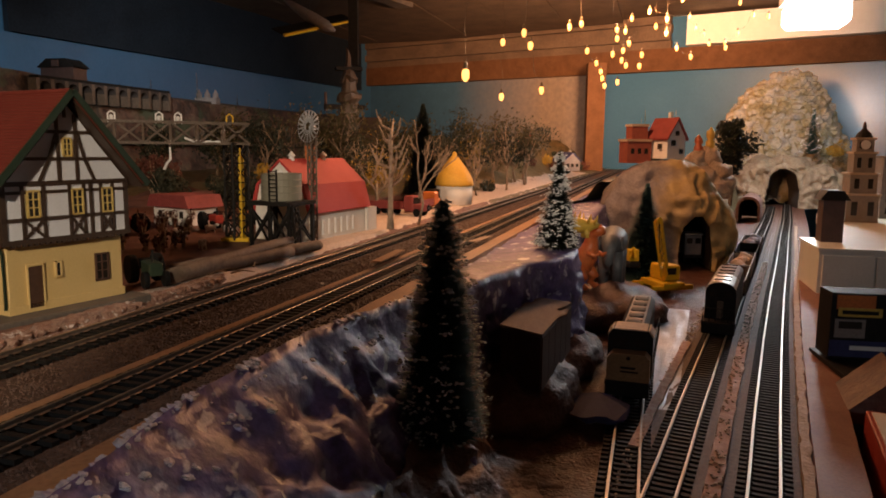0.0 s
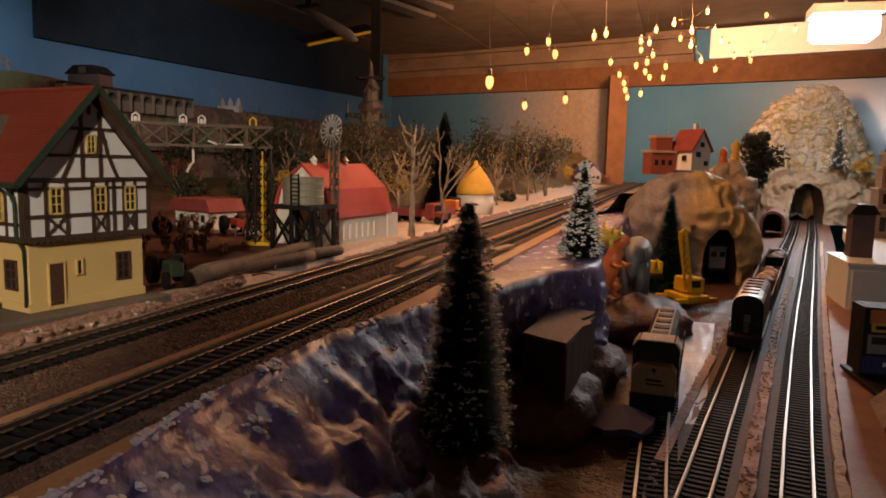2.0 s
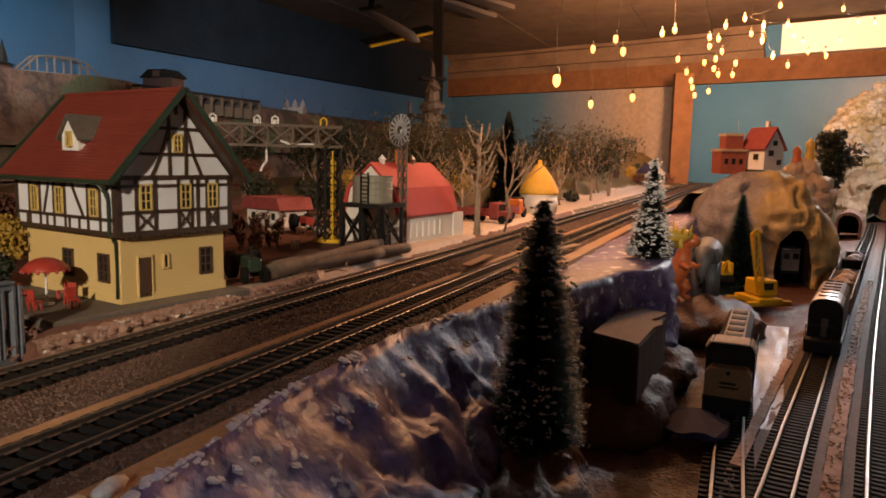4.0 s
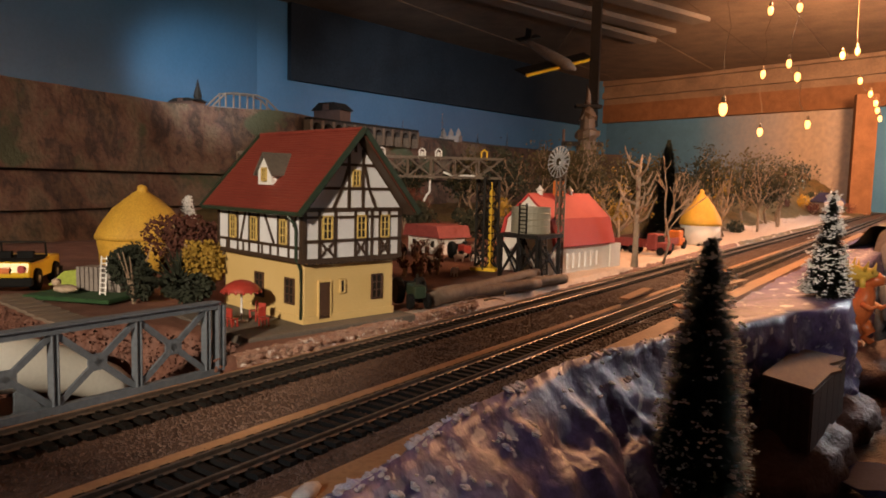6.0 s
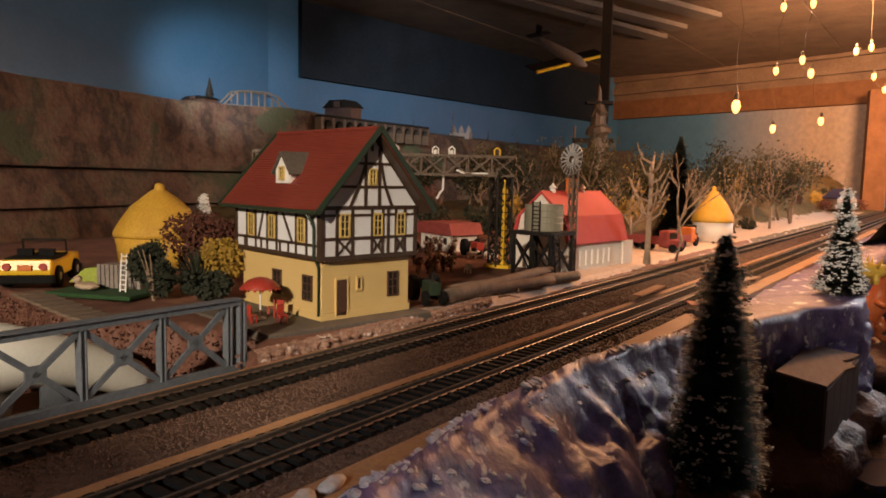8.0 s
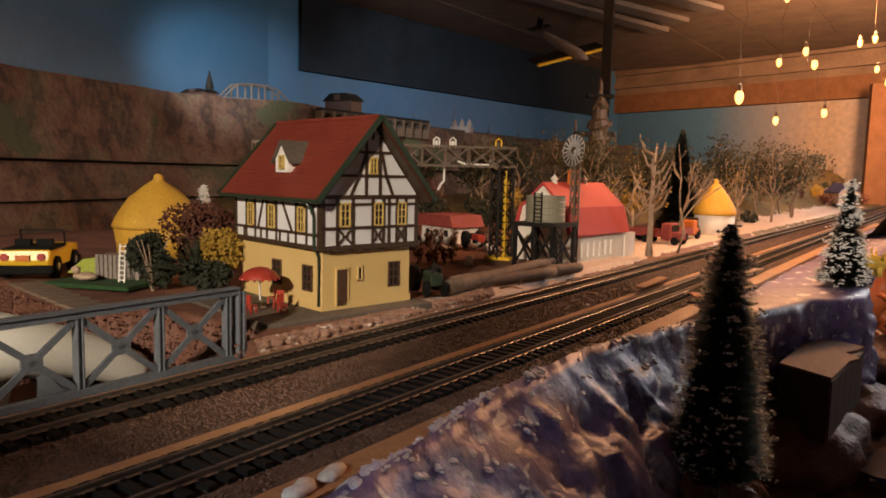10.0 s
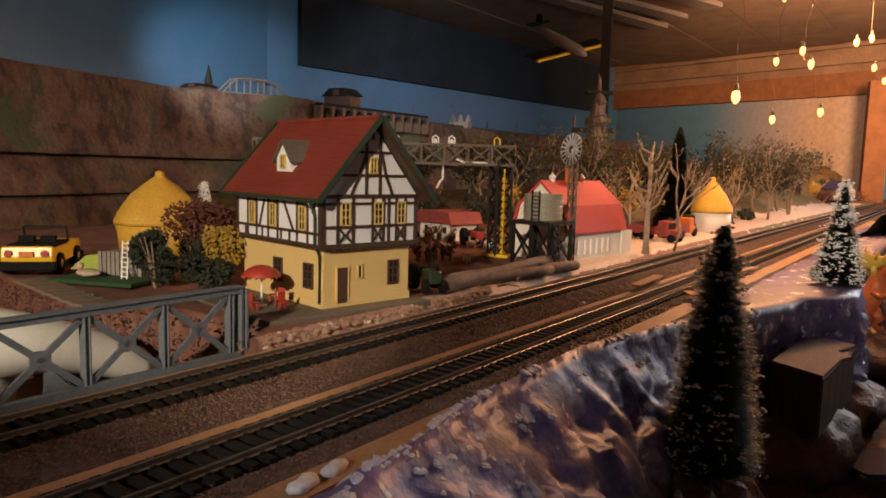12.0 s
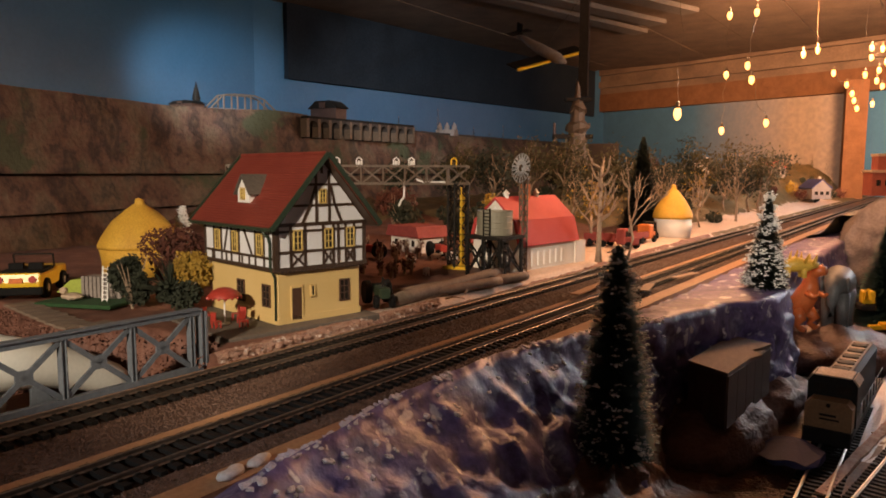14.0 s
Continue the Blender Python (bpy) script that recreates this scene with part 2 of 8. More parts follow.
    white_paint=mat("white_paint", (0.74, 0.73, 0.70), (0.80, 0.79, 0.76), size=0.02, rough=0.45, bump=0.1, grain=0.15),
    dull_red=mat("dull_red", (0.22, 0.035, 0.03), (0.30, 0.06, 0.05), size=0.01, rough=0.8),
    brick_red=mat("brick_red", (0.26, 0.06, 0.04), (0.34, 0.10, 0.06), size=0.01, rough=0.7),
    stone_grey=mat("stone_grey", (0.20, 0.17, 0.15), (0.30, 0.26, 0.23), size=0.02, rough=0.7),
    green_mat=mat("green_mat", (0.012, 0.05, 0.015), (0.025, 0.08, 0.02), size=0.01, rough=0.9, bump=0.6),
    lime=mat("lime", (0.30, 0.38, 0.05), (0.38, 0.45, 0.08), size=0.01, rough=0.6),
    tyre=mat("tyre", (0.006, 0.006, 0.006), (0.012, 0.012, 0.012), size=0.01, spec=0.15, rough=0.85),
    tan_stone=mat("tan_stone", (0.40, 0.29, 0.20), (0.52, 0.40, 0.28), (0.46, 0.36, 0.30), size=0.03, fine=0.003, bump=0.7, depth=0.002),
    wire=mat("wire", (0.08, 0.05, 0.02), size=0.02, rough=0.5, bump=0.0),
    bulb=mat("bulb", (1.0, 0.50, 0.13), size=0.02, bump=0.0, glow=3.6),
    lamp_white=mat("lamp_white", (0.92, 0.97, 1.0), size=0.02, bump=0.0, glow=25.0),
)



def two_tone(name, left, right, edge, soft, waver):
    """Two ranges of colour that meet raggedly along the thing's own x: painted rock, and haze on the corner wall."""
    m = mat(name, *left, size=0.05, fine=0.004, bump=0.7, depth=0.002, rough=0.6, contrast=0.45)
    nt = m.node_tree
    b = nt.nodes["Principled BSDF"]
    was = b.inputs["Base Color"].links[0].from_socket
    tc, sep = nt.nodes.new("ShaderNodeTexCoord"), nt.nodes.new("ShaderNodeSeparateXYZ")
    n = nt.nodes.new("ShaderNodeTexNoise")
    n.inputs["Scale"].default_value, n.inputs["Detail"].default_value = 16.0, 5
    nt.links.new(tc.outputs["Object"], sep.inputs[0])
    nt.links.new(tc.outputs["Object"], n.inputs["Vector"])
    add = nt.nodes.new("ShaderNodeMath")
    add.operation = "MULTIPLY_ADD"
    add.inputs[1].default_value = waver
    nt.links.new(n.outputs["Fac"], add.inputs[0])
    nt.links.new(sep.outputs["X"], add.inputs[2])
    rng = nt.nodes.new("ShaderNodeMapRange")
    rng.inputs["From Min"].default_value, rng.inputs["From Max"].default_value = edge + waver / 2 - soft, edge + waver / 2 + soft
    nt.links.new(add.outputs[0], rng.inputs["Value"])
    ramp = nt.nodes.new("ShaderNodeValToRGB")
    ramp.color_ramp.elements[0].position, ramp.color_ramp.elements[0].color = 0.35, (*right[0], 1)
    ramp.color_ramp.elements[1].position, ramp.color_ramp.elements[1].color = 0.65, (*right[1], 1)
    n2 = nt.nodes.new("ShaderNodeTexNoise")
    n2.inputs["Scale"].default_value, n2.inputs["Detail"].default_value = 45.0, 5
    nt.links.new(tc.outputs["Object"], n2.inputs["Vector"])
    nt.links.new(n2.outputs["Fac"], ramp.inputs["Fac"])
    mx = nt.nodes.new("ShaderNodeMix")
    mx.data_type = "RGBA"
    nt.links.new(rng.outputs["Result"], mx.inputs["Factor"])
    nt.links.new(was, mx.inputs["A"])
    nt.links.new(ramp.outputs["Color"], mx.inputs["B"])
    nt.links.new(mx.outputs["Result"], b.inputs["Base Color"])
    return m


# blue wall whose tan side imitates the warm haze around the bulbs
M["haze_wall"] = two_tone("haze_wall", ((0.038, 0.115, 0.21), (0.05, 0.14, 0.25)), ((0.20, 0.165, 0.14), (0.26, 0.21, 0.17)), 0.22, 0.26, 0.08)
M["cave_rock"] = two_tone("cave_rock", ((0.13, 0.115, 0.125), (0.25, 0.225, 0.235), (0.18, 0.155, 0.155), (0.30, 0.26, 0.235)), ((0.30, 0.205, 0.075), (0.50, 0.37, 0.16)), -0.045, 0.03, 0.20)
# ---------------------------------------------------------------- shapes


def box(bm, at, size, rot=(0, 0, 0), m=None):
    r = bmesh.ops.create_cube(bm, size=1.0)
    k = Matrix.LocRotScale(at, Euler([radians(a) for a in rot]), size)
    bmesh.ops.transform(bm, matrix=(m @ k if m else k), verts=r["verts"])
    return r["verts"]


def rod(bm, a, b, r0, r1=None, seg=8):
    a, b = Vector(a), Vector(b)
    r1 = r0 if r1 is None else r1
    k = Matrix.Translation((a + b) / 2) @ (b - a).to_track_quat("Z", "Y").to_matrix().to_4x4()
    return bmesh.ops.create_cone(bm, cap_ends=True, segments=seg, radius1=r0, radius2=r1, depth=(b - a).length, matrix=k)["verts"]


def beam(bm, a, b, w, h):
    """A square bar from a to b."""
    a, b = Vector(a), Vector(b)
    q = (b - a).to_track_quat("Y", "Z").to_matrix().to_4x4()
    r = bmesh.ops.create_cube(bm, size=1.0)
    bmesh.ops.transform(bm, matrix=Matrix.Translation((a + b) / 2) @ q @ Matrix.Diagonal((w, (b - a).length, h, 1)), verts=r["verts"])


def ball(bm, at, size, sub=2, rough=0.0, scale=60.0, seed=0):
    r = bmesh.ops.create_icosphere(bm, subdivisions=sub, radius=1.0)
    s = Vector(size if hasattr(size, "__len__") else (size, size, size))
    for v in r["verts"]:
        p = Vector((v.co.x * s.x, v.co.y * s.y, v.co.z * s.z))
        if rough:
            p += v.co * rough * (noise.noise((p + Vector((seed, seed * 2.3, 0))) * scale) + 0.5 * noise.noise(p * scale * 2.7))
        v.co = p + Vector(at)
    return r["verts"]


def prism(bm, outline, depth, m=None):
    """A flat outline in x, z, pushed along y from 0 to depth."""
    a = [bm.verts.new((x, 0, z)) for x, z in outline]
    b = [bm.verts.new((x, depth, z)) for x, z in outline]
    bm.faces.new(a)
    bm.faces.new(b[::-1])
    n = len(a)
    for i in range(n):
        bm.faces.new((a[i], b[i], b[(i + 1) % n], a[(i + 1) % n]))
    if m:
        bmesh.ops.transform(bm, matrix=m, verts=a + b)
    return a + b


def lathe(bm, at, profile, seg=20, rough=0.0, scale=200.0):
    at = Vector(at)
    rings = []
    for r, z in profile:
        ring = []
        for i in range(seg):
            a = 2 * math.pi * i / seg
            p = Vector((r * math.cos(a), r * math.sin(a), z))
            if rough:
                p *= 1 + rough * noise.noise((p + at) * scale)
            ring.append(bm.verts.new(p + at))
        rings.append(ring)
    for lo, hi in zip(rings, rings[1:]):
        for i in range(seg):
            bm.faces.new((lo[i], lo[(i + 1) % seg], hi[(i + 1) % seg], hi[i]))
    bm.faces.new(rings[0][::-1])
    bm.faces.new(rings[-1])


def tube(bm, pts, radii, seg=10):
    rings = []
    pts = [Vector(p) for p in pts]
    for i, p in enumerate(pts):
        d = (pts[min(i + 1, len(pts) - 1)] - pts[max(i - 1, 0)]).normalized()
        q = d.to_track_quat("Z", "Y")
        r = radii[i] if hasattr(radii, "__len__") else radii
        rings.append([bm.verts.new(p + q @ Vector((r * math.cos(2 * math.pi * k / seg), r * math.sin(2 * math.pi * k / seg), 0))) for k in range(seg)])
    for lo, hi in zip(rings, rings[1:]):
        for i in range(seg):
            bm.faces.new((lo[i], lo[(i + 1) % seg], hi[(i + 1) % seg], hi[i]))
    bm.faces.new(rings[0][::-1])
    bm.faces.new(rings[-1])


def mesh_of(name, bm, material, smooth=False):
    bmesh.ops.recalc_face_normals(bm, faces=bm.faces)
    me = bpy.data.meshes.new(name)
    bm.to_mesh(me)
    bm.free()
    me.materials.append(M[material])
    if smooth:
        me.shade_smooth()
    return me


def part(name, bm, material, parent, label="", smooth=False):
    ob = new(name, mesh_of(name, bm, material, smooth))
    ob.parent = parent
    if label:
        ob["label"] = label
    return ob


def thing(name, label, category, at=None, group="", kind=""):
    ob = new(name)
    ob.empty_display_size = 0.01
    if at is not None:
        ob.matrix_world = at
        bpy.context.view_layer.update()
    return tagged(ob, label, category, group, kind)


def island_parts(top, bm, material, first, rest):
    """Each loose piece of bm becomes a part: the first made is the main one."""
    bm.verts.index_update()
    seen, groups = set(), []
    for v in bm.verts:
        if v in seen:
            continue
        stack, got = [v], []
        seen.add(v)
        while stack:
            w = stack.pop()
            got.append(w)
            for e in w.link_edges:
                o = e.other_vert(w)
                if o not in seen:
                    seen.add(o)
                    stack.append(o)
        groups.append(got)
    for i, got in enumerate(groups):
        piece = bmesh.new()
        at = {w: piece.verts.new(w.co) for w in got}
        for f in {f for w in got for f in w.link_faces}:
            piece.faces.new([at[w] for w in f.verts])
        part(first if i == 0 else rest, piece, material, top, smooth=True)
    bm.free()


def solid(name, bm, material, label, category, at=None, group="", kind="", smooth=False):
    ob = new(name, mesh_of(name, bm, material, smooth))
    if at is not None:
        ob.matrix_world = at
    return tagged(ob, label, category, group, kind)


def bm_box(at, size, rot=(0, 0, 0), bevel=0.0):
    bm = bmesh.new()
    box(bm, at, size, rot)
    if bevel:
        bmesh.ops.bevel(bm, geom=bm.edges[:], offset=bevel, segments=1, affect="EDGES")
    return bm


def sheet(us, vs, fn):
    """A grid of points fn(u, v)."""
    bm = bmesh.new()
    rows = [[bm.verts.new(fn(u, v)) for u in us] for v in vs]
    for a, b in zip(rows, rows[1:]):
        for i in range(len(a) - 1):
            bm.faces.new((a[i], a[i + 1], b[i + 1], b[i]))
    return bm


def lerp_line(pts, v):
    """A point on a polyline of (key, ...) rows at key v."""
    if v <= pts[0][0]:
        return pts[0][1:]
    for p, q in zip(pts, pts[1:]):
        if v <= q[0]:
            f = (v - p[0]) / (q[0] - p[0])
            return tuple(a + (b - a) * f for a, b in zip(p[1:], q[1:]))
    return pts[-1][1:]


def nz(x, y, z=0.0, k=1.0):
    return noise.noise(Vector((x * k, y * k, z * k)))


# the main line's own frame: s along it, w to its left
DIR = Vector((0.2589, 0.9659, 0))
LEFT = Vector((-0.9659, 0.2589, 0))
MAIN = Vector((-0.245, 0.0, 0.0))
MAIN_YAW = -15.0


def main_at(s, w, z=0.0):
    return MAIN + s * DIR + w * LEFT + Vector((0, 0, z))


LOW = -0.0927

# ---------------------------------------------------------------- room
def wall(name, a, b, z0, z1, material, label, thick=0.03):
    """A wall from a to b in plan; its back lies to the left of that way."""
    a, b = Vector((*a, 0)), Vector((*b, 0))
    d = (b - a).normalized()
    n = Vector((-d.y, d.x, 0)) * thick
    bm = bmesh.new()
    lo = [bm.verts.new(p + Vector((0, 0, z0))) for p in (a, b, b + n, a + n)]
    hi = [bm.verts.new(p + Vector((0, 0, z1))) for p in (a, b, b + n, a + n)]
    bm.faces.new(lo[::-1]), bm.faces.new(hi)
    for i in range(4):
        bm.faces.new((lo[i], lo[(i + 1) % 4], hi[(i + 1) % 4], hi[i]))
    return solid(name, bm, material, label, "wall", kind="structure")


FLOOR_Z, CEIL_Z = -0.95, 0.78
wall("wall_west", (-1.95, -1.6), (-1.55, 2.3), FLOOR_Z, CEIL_Z, "blue_wall", "blue painted backdrop wall behind the hills")
wall("wall_northwest", (-1.55, 2.3), (-0.60, 4.86), FLOOR_Z, CEIL_Z, "blue_wall", "blue painted backdrop wall behind the far hills")
wall("wall_north_corner", (-0.60, 4.86), (0.72, 4.068), FLOOR_Z, CEIL_Z, "haze_wall", "blue backdrop wall in the far corner with the bulbs' warm haze put into its colour")
wall("wall_north", (0.72, 4.068), (2.6, 2.94), FLOOR_Z, CEIL_Z, "blue_wall", "blue painted backdrop wall at the far end")
wall("wall_east", (2.6, 2.94), (2.6, -1.6), FLOOR_Z, CEIL_Z, "pale_wall", "plain pale wall")
wall("wall_south", (2.6, -1.6), (-1.95, -1.6), FLOOR_Z, CEIL_Z, "pale_wall", "plain pale wall")
solid("floor", bm_box((0.7, 1.8, FLOOR_Z - 0.02), (6.4, 7.6, 0.04)), "dark_deck", "dark floor under the layout", "floor", kind="structure")
solid("ceiling", bm_box((0.7, 1.8, CEIL_Z + 0.02), (6.4, 7.6, 0.04)), "ceiling_wood", "dark brown wooden ceiling over the layout", "ceiling", kind="structure")

# unseen beam, added to keep the room lamp off the wall above the crest
solid("shade_beam_south", bm_box((-1.02, -0.50, 0.6825), (2.16, 0.03, 0.195)), "ceiling_wood", "unseen brown beam added under the ceiling to shade the upper backdrop wall", "beam", kind="structure")
# unseen boards, their tops set to block the room lamp from the near ground
solid("shade_board_south", bm_box((-0.93, -0.305, -0.170), (1.74, 0.02, 0.752)), "ceiling_wood", "unseen brown board added behind the layout to shade the near tracks", "board", kind="structure")
solid("shade_board_southeast", bm_box((0.091, -0.305, -0.118), (0.302, 0.02, 0.856)), "ceiling_wood", "unseen brown board added behind the layout to shade the bank and fir", "board", kind="structure")

# ---------------------------------------------------------------- ground
GULLY = [(-0.60, 0.40), (-0.45, 0.374), (-0.318, 0.318), (-0.28, 0.337), (-0.24, 0.333), (-0.205, 0.338), (-0.19, 0.30), (-0.17, 0.275)]


def spread(*stops):
    """Grid lines: (start, step) pairs and an end."""
    out = []
    for (a, step), b in zip(stops[:-1], [s[0] if isinstance(s, tuple) else s for s in stops[1:]]):
        n = max(1, round((b - a) / step))
        out += [a + (b - a) * i / n for i in range(n)]
    return out + [stops[-1]]


def smooth(a, b, v):
    f = min(1.0, max(0.0, (v - a) / (b - a)))
    return f * f * (3 - 2 * f)


def farm_height(x, y, w):
    z = 0.0015 + 0.0012 * nz(x, y, 0, 30) + 0.0007 * nz(x, y, 3, 140)
    z += 0.0012 * smooth(0.03, 0.05, w)
    z -= 0.006 * (1 - smooth(0.018, 0.026, w))
    (edge,) = lerp_line(GULLY, x)
    inside = smooth(-0.004, 0.004, edge - y + 0.004 * nz(x, y, 7, 60)) * smooth(0.017, 0.021, w)
    z += inside * (-0.075 - z + 0.008 * nz(x, y, 9, 40)) + inside * (1 - inside) * 0.05 * nz(x, y, 4, 70)
    # grassy slopes beyond the farm
    z += 0.13 * smooth(0.07, 0.30, w) * (1 - smooth(0.42, 0.70, w)) * smooth(1.35, 2.0, y) * (0.75 + 0.6 * nz(x, y, 1, 5))
    z -= 0.10 * smooth(0.68, 0.74, w) * (1 - smooth(1.5, 1.9, y))
    z += 0.02 * smooth(0.05, 0.2, w) * smooth(1.1, 1.5, y) * nz(x, y, 5, 22)
    return z


def farm_point(w, s):
    p = main_at(s, w)
    return Vector((p.x, p.y, farm_height(p.x, p.y, w)))


ss = spread((-0.35, 0.012), (0.02, 0.0055), (0.62, 0.012), (1.2, 0.03), 4.9)
ws = spread((0.013, 0.0018), (0.03, 0.005), (0.30, 0.012), (0.5, 0.04), 1.75)
far_ss = [s for s in ss if s >= 1.35]
solid("ground_slope", sheet(ws, far_ss, farm_point), "grass_hill", "dry brown and olive grassy slopes beyond the farm", "ground", kind="structure", smooth=True)
solid("ground_farm", sheet(ws, [s for s in ss if s < 1.35] + far_ss[:1], farm_point), "soil", "dark reddish-brown earth of the farm", "ground", kind="structure", smooth=True)
# a sandy verge between the track and the farm
def verge_point(w, s):
    e = (w - 0.0185) / 0.04
    ww = 0.0185 + e * (0.018 + 0.030 * smooth(0.5, 0.75, s) + 0.05 * smooth(0.7, 1.1, s)) * (1 + 0.25 * nz(s, 0, 0, 25))
    p = main_at(s, ww)
    z = farm_height(p.x, p.y, ww) + 0.0016 * smooth(0.0, 0.12, e) * (1 - smooth(0.85, 1.0, e)) - 0.0008 + 0.0006 * nz(p.x, p.y, 8, 200)
    return Vector((p.x, p.y, z))


solid("ground_verge", sheet(spread((0.0185, 0.0016), 0.0585), spread((0.44, 0.006), (1.1, 0.02), 3.2), verge_point), "sand", "pale sandy verge beside the main track", "ground", kind="structure", smooth=True)
# the trackbed, raised a little, under both main tracks
solid("ground_trackbed", sheet(spread((-0.102, 0.006), 0.02), ss, lambda w, s: main_at(s, w, -0.0040 + 0.0005 * nz(s, w, 0, 90))), "ballast",
      "grey-brown gravel trackbed", "ground", kind="structure", smooth=True)

# the purple rock bank from the trackbed down to the lower level: key, top x, top y, foot x, foot y, top z
BANK = [(0.0, -0.075, 0.02, 0.10, 0.02, 0.000), (0.10, -0.068, 0.12, 0.09, 0.14, 0.002), (0.20, -0.064, 0.20, 0.075, 0.24, 0.004), (0.27, -0.055, 0.27, 0.065, 0.32, 0.006),
        (0.36, -0.035, 0.355, 0.06, 0.41, 0.006), (0.45, 0.004, 0.45, 0.052, 0.50, 0.003), (0.52, 0.040, 0.52, 0.058, 0.55, -0.002), (0.60, 0.085, 0.60, 0.105, 0.62, -0.002),
        (0.68, 0.135, 0.66, 0.150, 0.67, -0.003), (0.76, 0.150, 0.74, 0.160, 0.74, -0.002), (0.86, 0.156, 0.86, 0.168, 0.86, 0.0), (1.0, 0.215, 1.02, 0.235, 1.02, 0.0),
        (1.2, 0.27, 1.22, 0.30, 1.22, 0.002), (1.5, 0.36, 1.55, 0.40, 1.55, 0.0), (3.0, 0.80, 3.2, 0.85, 3.2, 0.0)]


def bank_point(u, v):
    tx, ty, fx, fy, tz = lerp_line(BANK, v)
    foot = LOW - 0.006
    # from the edge of the trackbed over the crest and down
    bx = main_at((ty + 0.110 * 0.2589) / 0.9659, -0.110).x
    if u < 0:
        f = 1 + u
        x, y, z = bx + (tx - bx) * f, ty, -0.007 + (tz + 0.007) * f ** 0.6
    else:
        g = u ** 0.8
        x, y = tx + (fx - tx) * u, ty + (fy - ty) * u
        z = tz + (foot - tz) * g
    k = 1.0 if 0 < u < 1 else 0.45
    amp = 0.006 * k * min(1.0, 0.25 + abs(u) * 3)
    d = Vector((nz(x, y, z, 38) + 0.6 * nz(x, y, z, 90), nz(y, z, x, 38), nz(z, x, y, 45) + 0.7 * nz(x, y, z, 110) + 0.35 * nz(x, y, z, 260)))
    # sharp folds of crumpled plaster
    fold = (1 - abs(2 * nz(x + 0.5 * z, y - 0.4 * z, z, 30))) * 0.7 + (1 - abs(2 * nz(x - 0.3 * y, z, y, 75))) * 0.5
    return Vector((x, y, z)) + d * amp + Vector((0.8, -0.5, 0.5)) * (fold - 0.6) * amp * 1.2


bank_u = [-1, -0.66, -0.33] + [i / 36 for i in range(37)]
solid("rock_bank", sheet(bank_u, spread((0.0, 0.0035), (0.62, 0.008), (1.1, 0.03), 3.0), bank_point), "purple_rock",
      "rocky bank painted purple and white between two levels", "rock bank", kind="structure", smooth=True)



crumb = random.Random(31)
vs, fs, base = [], [], 0
ico = bmesh.new()
bmesh.ops.create_icosphere(ico, subdivisions=2, radius=1.0)
iv, jf = [v.co.copy() for v in ico.verts], [[v.index for v in f.verts] for f in ico.faces]
ico.free()
for i in range(620):
    v = 0.08 + 0.46 * crumb.random()
    u = -0.30 + 0.42 * crumb.random()
    if nz(v * 32, u * 4, 3) < 0.02:
        continue
    p, g = bank_point(u, v), crumb.uniform(0.0007, 0.0021)
    k = Vector((crumb.uniform(0.8, 1.5), crumb.uniform(0.8, 1.5), crumb.uniform(0.35, 0.6)))
    p += Vector((0.0, 0.0, -0.25 * g))
    vs += [p + Vector((c.x * k.x, c.y * k.y, c.z * k.z - 0.3 * c.x * k.x)) * g * (1 + 0.55 * nz(c.x + i, c.y, c.z, 1.5) + 0.2 * nz(c.x, c.y + i, c.z, 4.0)) for c in iv]
    fs += [[base + q for q in f] for f in jf]
    base += len(iv)
me = bpy.data.meshes.new("bank_lumps")
me.from_pydata(vs, [], fs)
me.materials.append(M["bank_white"])
tagged(new("bank_lumps", me), "rough whitish plaster lumps along the purple bank's crest", "plaster", kind="stuff")


def foot_point(u, v):
    p = bank_point(0.50 + 0.50 * min(1.0, u), v)
    k = max(0.0, u - 1.0)
    p += Vector((0.05 * k / 0.6, 0.0, 0.004 - 0.02 * k))
    return p + Vector((0.3, 0.2, 1.0)) * 0.005 * (nz(p.x, p.y, 5, 45) + 0.6 * nz(p.x, p.y, 9, 120) + 0.2) * (0.3 + u)


solid("rock_foot", sheet([1.6 * i / 30 for i in range(31)], spread((0.0, 0.004), 0.47), foot_point), "brown_rock",
      "dark red-brown plaster rock at the foot of the bank", "rock bank", kind="structure", smooth=True)

# the lower level, with its front fascia board
LOW_DIR = Vector((0.4057, 0.9140, 0))
LOW_RIGHT = Vector((0.9140, -0.4057, 0))
LOW_O = Vector((0.2080, 0.4182, LOW))


def low_at(s, r, z=0.0):
    """The lower tracks weave a little before they swing to the portal."""
    r += float(np.interp(s, (0.0, 0.10, 0.36, 0.60, 0.88, 1.36, 1.77), (0.0, -0.0013, -0.0020, -0.0010, 0.0020, 0.0050, 0.0095)))
    return LOW_O + s * LOW_DIR + r * LOW_RIGHT + Vector((0, 0, z))


def low_point(r, s):
    p = low_at(s, r)
    z = -0.006 + 0.0012 * nz(p.x, p.y, 0, 60)
    if r < -0.085:
        z += -abs(0.008 * nz(p.x, p.y, 2, 28)) + 0.003 * nz(p.x, p.y, 2, 95)
    return p + Vector((0, 0, z))


solid("ground_lower", sheet(spread((-0.62, 0.012), (-0.1, 0.008), 0.052), spread((-0.5, 0.012), (0.7, 0.03), 3.2), low_point), "deck_soil",
      "dark reddish brown lower deck", "ground", kind="structure", smooth=True)

